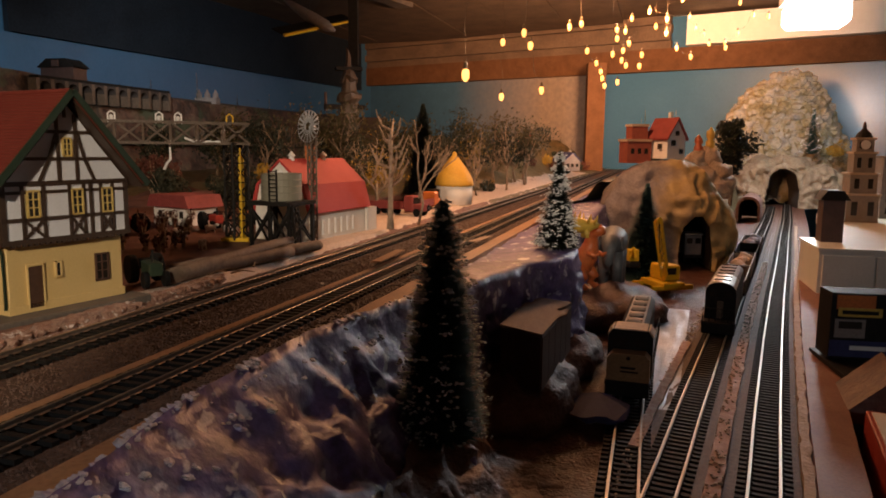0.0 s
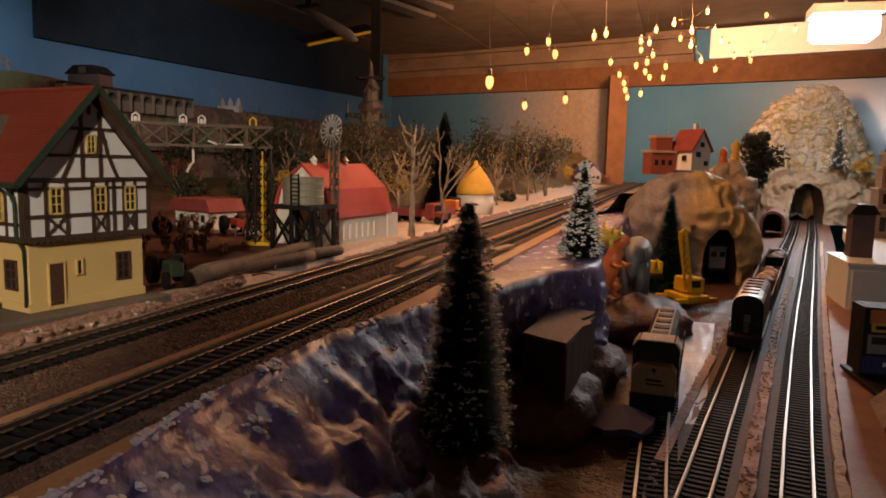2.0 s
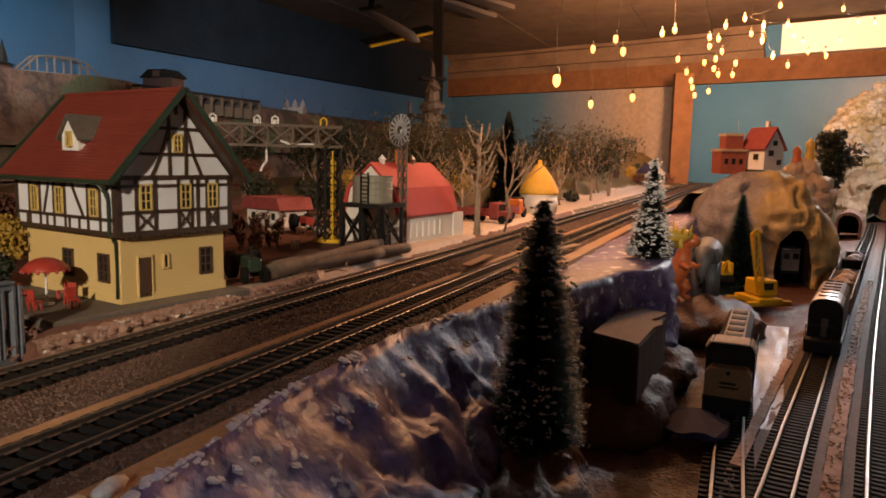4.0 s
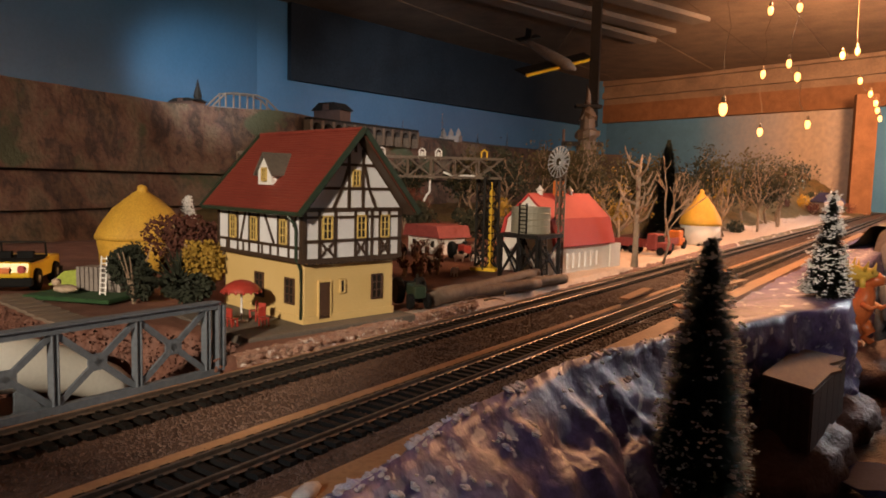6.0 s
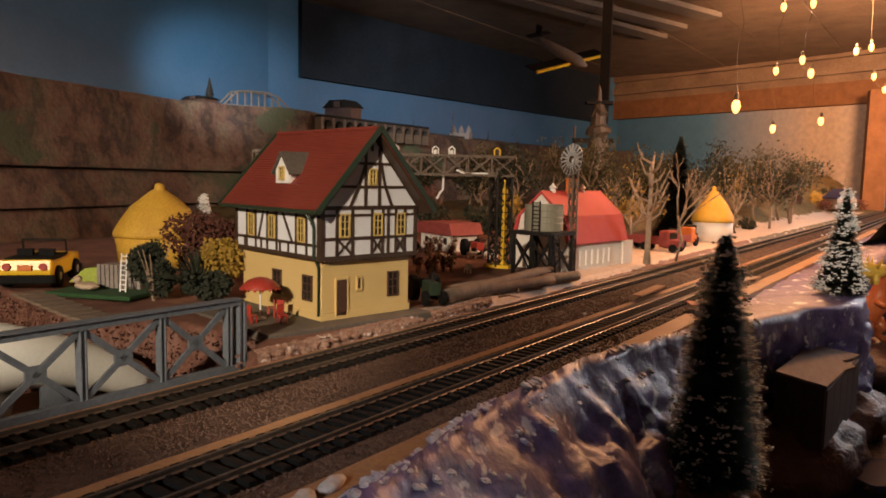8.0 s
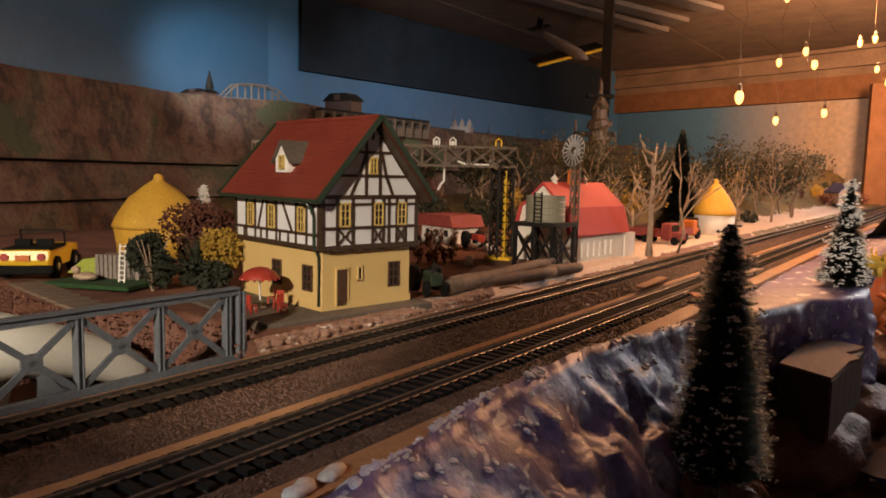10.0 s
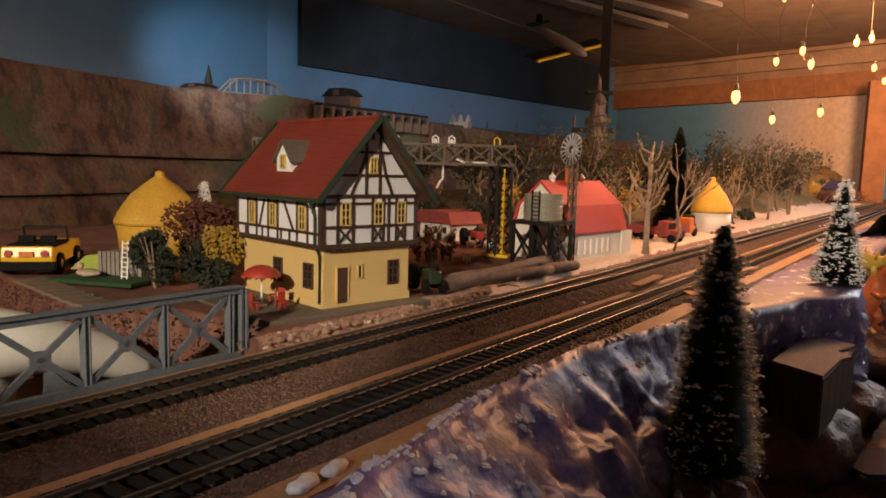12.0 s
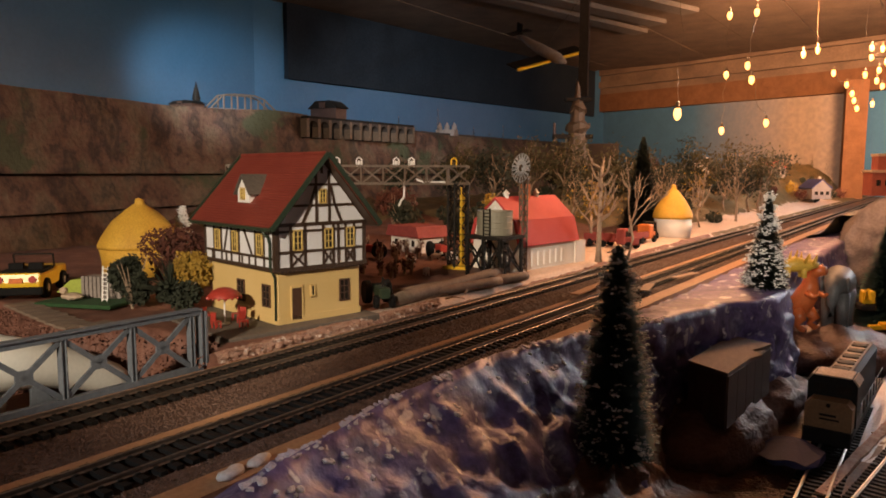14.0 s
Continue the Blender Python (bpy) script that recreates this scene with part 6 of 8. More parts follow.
bristle_tree("blue_fir", "blue-green frosted fir on the portal hill", pose(1.265, 2.62, 0.085), 0.165, 0.040, "teal_needles", 0.12, 14, 0.01, "", 1800)
bush("yellow_shrub", "round yellow shrub on the portal hill", pose(1.37, 2.66, 0.075), (0.036, 0.034, 0.06), "leaf_yellow", 700, 0.005, 71)
dt = thing("oval_tree", "dark upright oval tree between the two hills", "tree", pose(0.615, 1.60, -0.02), group="hill trees")
bm = bmesh.new()
tube(bm, [(0, 0, -0.004), (0.002, 0, 0.04), (0.0, 0.001, 0.10), (0.001, 0, 0.15)], [0.0050, 0.0040, 0.0026, 0.0010], 8)
part("trunk", bm, "bark", dt)
bm = bmesh.new()
rt = random.Random(81)
lobes = [(rt.gauss(0, 0.010), rt.gauss(0, 0.010), 0.070 + 0.100 * k / 15, 0.010 + 0.016 * math.sin(math.pi * (k + 1.5) / 18)) for k in range(16)]
for k in range(4200):
    lx, ly, lz, lr = rt.choice(lobes)
    d = Vector((rt.gauss(0, 1), rt.gauss(0, 1), rt.gauss(0, 1))).normalized() * lr * rt.uniform(0.5, 1.05)
    leaf(bm, Vector((lx, ly, lz)) + d, 0.0042 * rt.uniform(0.6, 1.4), rt)
part("crown", bm, "leaf_dark", dt)

# ---------------------------------------------------------------- things on the cave hill


def little_house(name, label, at, w, l, h, rh, wall_mat, roof_mat, windows):
    top = thing(name, label, "house", at)
    part("wall", bm_box((0, 0, h / 2), (w, l, h)), wall_mat, top)
    bm = bmesh.new()
    prism(bm, [(-w / 2, h), (w / 2, h), (0, h + rh * 0.92)], l, Matrix.Translation((0, -l / 2, 0)))
    part("gable", bm, wall_mat, top)
    bm = bmesh.new()
    for k in (-1, 1):
        o = [(k * (w / 2 + 0.004), h - 0.003), (0, h + rh), (0, h + rh - 0.003), (k * (w / 2 + 0.003), h - 0.006)]
        prism(bm, o, l + 0.008, Matrix.Translation((0, -l / 2 - 0.004, 0)))
    roof = part("roof", bm, roof_mat, top)
    part("chimney", bm_box((w * 0.2, 0, h + rh * 0.9), (w * 0.14, w * 0.14, rh * 0.8)), wall_mat, roof)
    for x, y, z, s in windows:
        part("window", bm_box((x, y, z), (s, s, s * 1.3)), "dark_glass", top)
    return top


little_house("hill_cottage", "white cottage with a bright red roof on the hill", pose(0.376, 1.26, 0.080, 0, 0, 30), 0.040, 0.046, 0.036, 0.032, "white_paint", "dull_red",
             ((-0.008, -0.0232, 0.026, 0.007), (0.010, -0.0232, 0.012, 0.006), (0.0, -0.0232, 0.042, 0.006), (-0.0203, -0.008, 0.020, 0.007)))
bk = thing("brick_building", "small red brick building with a stepped top", "building", pose(0.327, 1.27, 0.072, 0, 0, 10))
part("wall", bm_box((0, 0, 0.018), (0.042, 0.036, 0.036)), "brick_red", bk)
part("cornice", bm_box((0, 0, 0.038), (0.046, 0.040, 0.004)), "tan_stone", bk)
part("attic", bm_box((0.002, 0, 0.050), (0.028, 0.026, 0.022)), "brick_red", bk)
part("cap", bm_box((0.002, 0, 0.063), (0.031, 0.029, 0.004)), "tan_stone", bk)
for x in (-0.012, 0.0, 0.012):
    part("window", bm_box((x, -0.0182, 0.020), (0.006, 0.001, 0.009)), "dark_glass", bk)
for i, (x, y, z, h, mname, lab) in enumerate(((0.491, 1.447, 0.088, 0.036, "orange_toy", "tall orange toy tower on the hill"), (0.515, 1.453, 0.093, 0.046, "yellow_toy", "yellow toy tower on the hill"))):
    bm = bmesh.new()
    lathe(bm, (0, 0, 0), [(0.010, 0), (0.008, h * 0.4), (0.005, h * 0.5), (0.008, h * 0.62), (0.007, h * 0.8), (0.003, h * 0.92), (0.001, h)], 14, 0.15, 70)
    solid("toy_tower", bm, mname, lab, "toy", at=pose(x, y, z), group="toy towers", smooth=True)
for i, (x, y, h) in enumerate(((0.46, 1.75, 0.13), (0.56, 1.85, 0.14), (0.50, 1.95, 0.12))):
    bristle_tree("slim_fir", "slim dark fir behind the hill", pose(x, y, 0.06), h, 0.012, "needles", 0.0, 90 + i, 0.004, "slim firs", 500)
for i in range(9):
    r = random.Random(400 + i)
    bm = bmesh.new()
    ball(bm, (0, 0, 0), (r.uniform(0.02, 0.035), r.uniform(0.02, 0.03), r.uniform(0.018, 0.03)), 3, 0.010, 50, i * 7)
    solid("boulder", bm, r.choice(("tan_stone", "cave_rock", "popcorn")), "pale plaster boulder on the hill", "rock", at=pose(0.44 + 0.03 * i, 1.34 + 0.06 * i + 0.05 * r.random(), 0.035 + 0.02 * r.random()), group="boulders", smooth=True)
for k, (x, y, z, w) in enumerate(((0, 0, 0.01, 0.034), (-0.014, 0, 0.044, 0.024), (0.010, 0.004, 0.050, 0.023), (0.024, -0.004, 0.022, 0.026), (0.036, 0.01, -0.004, 0.028), (-0.024, -0.004, 0.02, 0.024), (0.016, -0.018, -0.008, 0.026))):
    bm = bmesh.new()
    ball(bm, (0, 0, 0), (w, w * 0.9, w * 0.85), 4, w * 0.35, 55, 3 + k * 5)
    solid("plaster_rock", bm, "tan_stone", "pale craggy plaster rock in the heap behind the cave hill", "rock", at=pose(0.505 + x, 1.45 + y, 0.030 + z), group="plaster rocks", smooth=True)
# a low green rise carries the hill's back
bm = sheet([i / 30 for i in range(31)], [i / 40 for i in range(41)], lambda u, v: Vector((0.325 + 0.60 * v + 0.24 * (u - 0.5) * (1 - 0.3 * v), 1.31 + 1.35 * v - 0.14 * (u - 0.5), -0.09 + (0.135 + 0.03 * nz(u, v, 0, 7)) * math.sin(math.pi * min(1, max(0, u))) ** 0.5)))
solid("ground_rise", bm, "grass_hill", "grassy rise behind the cave hill", "ground", kind="structure", smooth=True)

# ---------------------------------------------------------------- toys by the purple cliff
bm = bmesh.new()
tube(bm, [(0.000, 0.022, 0.004), (0.000, 0.018, 0.014), (0.000, 0.010, 0.026), (0.0, 0.002, 0.040), (0.0, -0.002, 0.052), (0.0, -0.003, 0.062), (0.0, -0.008, 0.068), (0.001, -0.018, 0.0685)], [0.003, 0.007, 0.0125, 0.0120, 0.0085, 0.0065, 0.0075, 0.0045], 14)
for x in (-0.009, 0.009):
    tube(bm, [(x, 0.006, 0.022), (x * 1.2, -0.001, 0.014), (x * 1.2, 0.004, 0.007), (x * 1.2, -0.006, 0.002)], [0.0075, 0.006, 0.0035, 0.0035], 10)
    tube(bm, [(x * 0.9, -0.004, 0.043), (x, -0.013, 0.040), (x * 0.8, -0.017, 0.043)], [0.0035, 0.0025, 0.0015], 8)
ball(bm, (0.0045, -0.011, 0.0735), 0.0018, 1)
ball(bm, (-0.0045, -0.011, 0.0735), 0.0018, 1)
island_parts(thing("toy_dinosaur", "orange plastic dinosaur standing against the purple cliff", "toy", pose(0.178, 0.832, LOW + 0.028, 0, 0, 48)), bm, "orange_toy", "body", "limb")
bm = bmesh.new()
tube(bm, [(-0.020, 0, 0.006), (-0.012, 0, 0.011), (0, 0, 0.014), (0.011, 0, 0.012), (0.018, 0, 0.014), (0.023, 0, 0.013)], [0.002, 0.006, 0.0085, 0.007, 0.005, 0.003], 12)
for x in (-0.008, 0.008):
    for y in (-0.005, 0.005):
        rod(bm, (x, y, 0), (x, y * 0.8, 0.010), 0.0026, 0.0034, 8)
for x, y, z in ((0.016, 0.004, 0.018), (0.016, -0.004, 0.018), (0.020, 0, 0.018), (0.008, 0.005, 0.020), (0.008, -0.005, 0.020), (-0.006, 0, 0.022), (0.0, 0, 0.023)):
    rod(bm, (x, y, z - 0.004), (x + 0.002, y * 2.0, z + 0.006), 0.0022, 0.0004, 6)
island_parts(thing("toy_dinosaur", "yellow plastic horned dinosaur beside the snowy fir", "toy", pose(0.160, 0.800, -0.002, 0, 0, 15)), bm, "yellow_toy", "body", "limb")
bm = bmesh.new()
tube(bm, [(-0.022, 0, 0.030), (-0.014, 0, 0.044), (0.0, 0, 0.052), (0.014, 0, 0.046), (0.024, 0, 0.050), (0.030, 0, 0.044), (0.034, 0, 0.028), (0.033, 0, 0.016)], [0.006, 0.014, 0.017, 0.0145, 0.0115, 0.008, 0.0045, 0.003], 14)
for x in (-0.012, 0.014):
    for y in (-0.008, 0.008):
        rod(bm, (x, y, 0), (x, y * 0.9, 0.040), 0.0058, 0.0075, 10)
for y in (-1, 1):
    ball(bm, (0.020, y * 0.013, 0.050), (0.006, 0.0025, 0.009), 2)
island_parts(thing("toy_elephant", "grey plastic elephant figure beside the orange dinosaur", "toy", pose(0.214, 0.875, LOW + 0.028, 0, 0, 250)), bm, "grey_toy", "body", "limb")
# ledge that carries the toys
bm = bmesh.new()
ball(bm, (0, 0, 0), (0.060, 0.085, 0.030), 4, 0.012, 40, 3)
solid("rock_ledge", bm, "brown_rock", "dark red-brown rocky ledge below the purple cliff", "rock", at=pose(0.205, 0.845, LOW + 0.002, 0, 0, -20), kind="structure", smooth=True)
bm = bmesh.new()
ball(bm, (0, 0, 0), (0.030, 0.075, 0.020), 4, 0.010, 50, 8)
solid("rock_ledge", bm, "brown_rock", "dark red-brown rocky ledge beside the siding", "rock", at=pose(0.130, 0.66, LOW - 0.002, 0, 0, -20), kind="structure", smooth=True)

bm = bmesh.new()
ball(bm, (0, 0, 0), (0.040, 0.075, 0.028), 4, 0.007, 55, 12)
solid("rock_ledge", bm, "brown_rock", "dark red-brown rocky ledge under the timber box", "rock", at=pose(0.086, 0.552, LOW + 0.0005, 0, 0, -18), kind="structure", smooth=True)

# dark timber block with a broken cardboard lid
BX = thing("timber_box", "dark timber box with a torn brown cardboard lid", "box", pose(0.0935, 0.560, LOW + 0.021))
LID = [(-0.0275, -0.034), (0.0010, 0.055), (0.0170, 0.046), (0.0285, 0.037), (0.0222, 0.024), (0.0140, 0.012), (0.0200, 0.000), (0.0120, -0.012), (-0.0035, -0.058)]


def slab_of(outline, z0, z1, k=1.0):
    bm = bmesh.new()
    lo = [bm.verts.new((x * k, y * k, z0)) for x, y in outline]
    hi = [bm.verts.new((x * k, y * k, z1)) for x, y in outline]
    bm.faces.new(lo[::-1]), bm.faces.new(hi)
    n_ = len(lo)
    for q in range(n_):
        bm.faces.new((lo[q], lo[(q + 1) % n_], hi[(q + 1) % n_], hi[q]))
    return bm


BODY = [(-0.0275, -0.034), (0.0010, 0.055), (0.0285, 0.037), (-0.0035, -0.058)]
part("body", slab_of(BODY, 0.0, 0.0390, 1.06), "dark_wood", BX)
part("lid", slab_of(LID, 0.0391, 0.0412, 1.10), "box_lid", BX, "torn brown cardboard lid")
for (ax, ay), (bx_, by_) in ((BODY[3], BODY[0]), (BODY[2], BODY[3])):
    for q in range(5):
        a, b = Vector((ax, ay, 0)) * 1.065, Vector((bx_, by_, 0)) * 1.065
        c = a.lerp(b, (q + 0.5) / 5)
        bm = bm_box((0, 0, 0), ((b - a).length / 5 - 0.0006, 0.0014, 0.0370))
        part("plank", xf(bm, Matrix.Translation(c + Vector((0, 0, 0.0195))) @ pose(0, 0, 0, 0, 0, math.degrees(math.atan2(by_ - ay, bx_ - ax)))), "dark_wood", BX)

# ---------------------------------------------------------------- locomotives and wagons


def bogie(top, y, zr, r=0.0052):
    b = part("bogie", bm_box((0, y, zr + 0.0062), (0.022, 0.032, 0.0050)), "black_steel", top)
    for yy in (-0.011, 0.011):
        for x in (-0.0082, 0.0082):
            bm = bmesh.new()
            q = pose(x, y + yy, zr + r, 0, 90, 0)
            lathe(bm, (0, 0, -0.0014), [(r, 0), (r * 1.08, 0.0006), (r, 0.0010), (r, 0.0028), (r * 0.4, 0.0030)], 16)
            part("wheel", xf(bm, q), "black_steel", b)


def hood_loco():
    top = thing("diesel_locomotive", "cream-nosed black diesel locomotive with white roof edges on the siding", "locomotive", pose(0.160, 0.550, LOW, 0, 0, -17.3))
    part("frame", bm_box((0, 0.088, 0.0112), (0.0330, 0.176, 0.0040)), "black_steel", top)
    part("pilot", bm_box((0, -0.0005, 0.0075), (0.0320, 0.0030, 0.0110), bevel=0.0008), "black_steel", top)
    bm = bmesh.new()
    prism(bm, [(-0.0155, 0.0130), (0.0155, 0.0130), (0.0155, 0.0300), (0.0120, 0.0340), (-0.0120, 0.0340), (-0.0155, 0.0300)], 0.014, Matrix.Translation((0, 0.0005, 0)))
    nose = part("nose", bm, "loco_cream", top, "cream painted nose")
    part("nose_emblem", bm_box((0, 0.0002, 0.0235), (0.011, 0.0006, 0.0016)), "black_steel", nose)
    part("nose_emblem", bm_box((0.001, 0.0002, 0.0205), (0.013, 0.0006, 0.0012)), "black_steel", nose)
    bm = bmesh.new()
    rod(bm, (0, 0.0010, 0.0310), (0, -0.0006, 0.0310), 0.0014, None, 12)
    part("headlight", bm, "black_steel", nose)
    bm = bmesh.new()
    prism(bm, [(-0.0165, 0.0130), (0.0165, 0.0130), (0.0165, 0.0440), (0.0130, 0.0490), (-0.0130, 0.0490), (-0.0165, 0.0440)], 0.022, Matrix.Translation((0, 0.0140, 0)))
    cab = part("cab", bm, "black_steel", top)
    for x in (-0.0075, 0.0075):
        part("windscreen", bm_box((x, 0.0139, 0.0395), (0.0100, 0.0006, 0.0062)), "dark_glass", cab)
    bm = bmesh.new()
    box(bm, (0, 0.025, 0.0496), (0.0240, 0.0235, 0.0010))
    for k in (-1, 1):
        box(bm, (k * 0.0152, 0.025, 0.0472), (0.0060, 0.0235, 0.0010), (0, k * 55, 0))
    part("roof", bm, "tan_stone", cab, "tan painted cab roof")
    bm = bmesh.new()
    prism(bm, [(-0.0110, 0.0130), (0.0110, 0.0130), (0.0110, 0.0425), (0.0080, 0.0460), (-0.0080, 0.0460), (-0.0110, 0.0425)], 0.132, Matrix.Translation((0, 0.0360, 0)))
    hood = part("hood", bm, "black_steel", top)
    part("hood_top", bm_box((0, 0.100, 0.0464), (0.0150, 0.128, 0.0010)), "stone_grey", hood)
    for i in range(5):
        bm = bmesh.new()
        lathe(bm, (0, 0.048 + i * 0.024, 0.0468), [(0.0062, 0), (0.0062, 0.0016), (0.0040, 0.0020), (0.0010, 0.0022)], 16)
        part("roof_fan", bm, "black_steel", hood)
        part("roof_hatch", bm_box((0, 0.060 + i * 0.024, 0.0474), (0.012, 0.007, 0.0014)), "rust_steel", hood)
    for x in (-0.0160, 0.0160):
        bm = bmesh.new()
        rod(bm, (x, 0.038, 0.0245), (x, 0.172, 0.0245), 0.0004, None, 6)
        for i in range(8):
            rod(bm, (x, 0.038 + i * 0.019, 0.0130), (x, 0.038 + i * 0.019, 0.0245), 0.0004, None, 6)
        part("handrail", bm, "black_steel", top)
    bogie(top, 0.034, 0.0)
    bogie(top, 0.142, 0.0)
    part("fuel_tank", bm_box((0, 0.088, 0.0062), (0.022, 0.044, 0.0090), bevel=0.002), "black_steel", top)
    return top


hood_loco()
LR = math.degrees(math.atan2(-0.4057, 0.9140))


def on_mid(s):
    p = low_at(s, -0.0512)
    return pose(p.x, p.y, p.z, 0, 0, LR)


def cowl_loco(s):
    top = thing("diesel_locomotive", "black diesel locomotive with a rounded silver roof and front railing", "locomotive", on_mid(s))
    part("frame", bm_box((0, 0.080, 0.0110), (0.0330, 0.160, 0.0040)), "black_steel", top)
    part("pilot", bm_box((0, -0.0005, 0.0068), (0.0320, 0.0030, 0.0120), bevel=0.0008), "black_steel", top)
    half = [(0.0148, 0.0130), (0.0148, 0.0400), (0.0138, 0.0445), (0.0112, 0.0480), (0.0070, 0.0502), (0.0, 0.0512)]
    bm = bmesh.new()
    prism(bm, half + [(-x, z) for x, z in half[-2::-1]], 0.140, Matrix.Translation((0, 0.014, 0)))
    body = part("body", bm, "black_steel", top)
    arc = half[2:]
    o = [(x * 1.03, z + 0.0006) for x, z in arc] + [(-x * 1.03, z + 0.0006) for x, z in arc[-2::-1]]
    inner = [(x * 0.98, z - 0.0002) for x, z in arc] + [(-x * 0.98, z - 0.0002) for x, z in arc[-2::-1]]
    bm = bmesh.new()
    prism(bm, o + inner[::-1], 0.056, Matrix.Translation((0, 0.0152, 0)))
    roof = part("roof", bm, "silver", body, "rounded silver roof")
    bm = bmesh.new()
    prism(bm, o + inner[::-1], 0.081, Matrix.Translation((0, 0.0722, 0)))
    part("rear_roof", bm, "stone_grey", body, "dull grey rear roof")
    for i in range(6):
        part("roof_rib", bm_box((0, 0.030 + i * 0.022, 0.0520), (0.016, 0.0022, 0.0012)), "black_steel", roof)
    for x in (-0.0062, 0.0062):
        part("windscreen", bm_box((x, 0.0137, 0.0395), (0.0082, 0.0008, 0.0060)), "dark_glass", body)
    part("front_door", bm_box((0, 0.0136, 0.0230), (0.0060, 0.0008, 0.0180)), "rust_steel", body)
    bm = bmesh.new()
    for x in (-0.0150, -0.0090, -0.003, 0.003, 0.0090, 0.0150):
        rod(bm, (x, 0.0010, 0.0130), (x, 0.0010, 0.0265), 0.00045, None, 6)
    rod(bm, (-0.0150, 0.0010, 0.0265), (0.0150, 0.0010, 0.0265), 0.00045, None, 6)
    part("railing", bm, "black_steel", top)
    bogie(top, 0.032, 0.0)
    bogie(top, 0.128, 0.0)
    return top


def open_wagon(s, deck, side, label, load=None):
    top = thing("open_wagon", label, "wagon", on_mid(s), group="wagons")
    part("deck", bm_box((0, 0.065, 0.0130), (0.0320, 0.130, 0.0030)), deck, top)
    for x in (-0.0155, 0.0155):
        part("side", bm_box((x, 0.065, 0.0220), (0.0012, 0.130, 0.0170)), side, top)
        for i in range(8):
            part("rib", bm_box((x * 1.05, 0.006 + i * 0.0168, 0.0220), (0.0012, 0.0016, 0.0170)), side, top)
    if load:
        bm = bmesh.new()
        for i in range(5):
            ball(bm, (0.002 * math.sin(i * 5.1), 0.018 + i * 0.0235, 0.020), (0.0125, 0.0125, 0.0110 + 0.003 * math.sin(i * 3.3)), 2, 0.004, 90, i * 9)
        part("load", bm, load, top, "pale lumpy load")
    for y in (0.0006, 0.1294):
        part("end", bm_box((0, y, 0.0210), (0.0310, 0.0012, 0.0150)), side, top)
    bogie(top, 0.026, 0.0, 0.0048)
    bogie(top, 0.104, 0.0, 0.0048)
    return top


cowl_loco(0.335)
open_wagon(0.502, "black_steel", "rust_steel", "dark open wagon with pale top edges behind the locomotive")
open_wagon(0.642, "stone_grey", "stone_grey", "grey open wagon with a pale lumpy load", "tan_stone")
open_wagon(0.782, "black_steel", "black_steel", "black open wagon in the train")
open_wagon(0.922, "stone_grey", "rust_steel", "brown open wagon with a pale lumpy load", "bank_white")

# yellow rail crane
CR = thing("toy_crane", "yellow toy crane with a lattice jib on outriggers", "crane", pose(0.305, 0.985, LOW + 0.003, 0, 0, 20))
part("base", bm_box((0, 0, 0.0060), (0.034, 0.052, 0.0080), bevel=0.001), "yellow_paint", CR)
for y in (-0.021, 0.021):
    part("outrigger", bm_box((0, y, 0.0035), (0.062, 0.0075, 0.0060), bevel=0.0008), "yellow_paint", CR)
cabp = part("cab", bm_box((0.006, 0.004, 0.0210), (0.024, 0.034, 0.0200), bevel=0.0015), "yellow_paint", CR)
part("cab_window", bm_box((0.004, -0.0132, 0.0235), (0.014, 0.001, 0.0090)), "dark_glass", cabp)
part("counterweight", bm_box((0.012, 0.022, 0.018), (0.028, 0.010, 0.016), bevel=0.001), "yellow_paint", CR)
lattice(CR, "jib", (-0.004, -0.010, 0.016), (-0.022, -0.014, 0.092), 0.0085, 8, "yellow_paint", 0.0010)
bm = bmesh.new()
rod(bm, (-0.022, -0.014, 0.092), (0.014, 0.016, 0.032), 0.0004, None, 5)
rod(bm, (-0.023, -0.018, 0.092), (-0.024, -0.024, 0.050), 0.0004, None, 5)
part("cable", bm, "black_steel", CR)
bm = bmesh.new()
lathe(bm, (0, 0, 0), [(0.0045, 0), (0.0045, 0.003)], 14)
part("pulley", xf(bm, pose(-0.022, -0.0155, 0.092, 90, 0, 0)), "yellow_paint", CR)
# small yellow digger behind
DG = thing("toy_digger", "small yellow toy digger below the dark fir", "digger", pose(0.262, 0.985, LOW + 0.030, 0, 0, 10))
part("tracks", bm_box((0, 0, 0.004), (0.018, 0.022, 0.008), bevel=0.002), "black_steel", DG)
part("cab", bm_box((0.002, 0.002, 0.016), (0.014, 0.014, 0.016), bevel=0.001), "yellow_paint", DG)
bm = bmesh.new()
beam(bm, (-0.003, -0.006, 0.014), (-0.005, -0.018, 0.028), 0.003, 0.003)
beam(bm, (-0.005, -0.018, 0.028), (-0.005, -0.026, 0.016), 0.0025, 0.0025)
part("arm", bm, "yellow_paint", DG)

# blue cloth, foil, cork strips
bm = bmesh.new()
cl = [(0.130 + 0.026 * math.cos(a) * (1 + 0.15 * math.sin(3 * a)) - 0.004 * math.sin(a), 0.521 + 0.026 * math.sin(a)) for a in [2 * math.pi * i / 28 for i in range(28)]]
lo = [bm.verts.new((x, y, LOW + 0.0015 + 0.0015 * math.sin(x * 400))) for x, y in cl]
hi = [bm.verts.new((x, y, LOW + 0.0045 + 0.0025 * math.sin(x * 200 + y * 90))) for x, y in cl]
bm.faces.new(lo[::-1]), bm.faces.new(hi)
for i in range(28):
    bm.faces.new((lo[i], lo[(i + 1) % 28], hi[(i + 1) % 28], hi[i]))
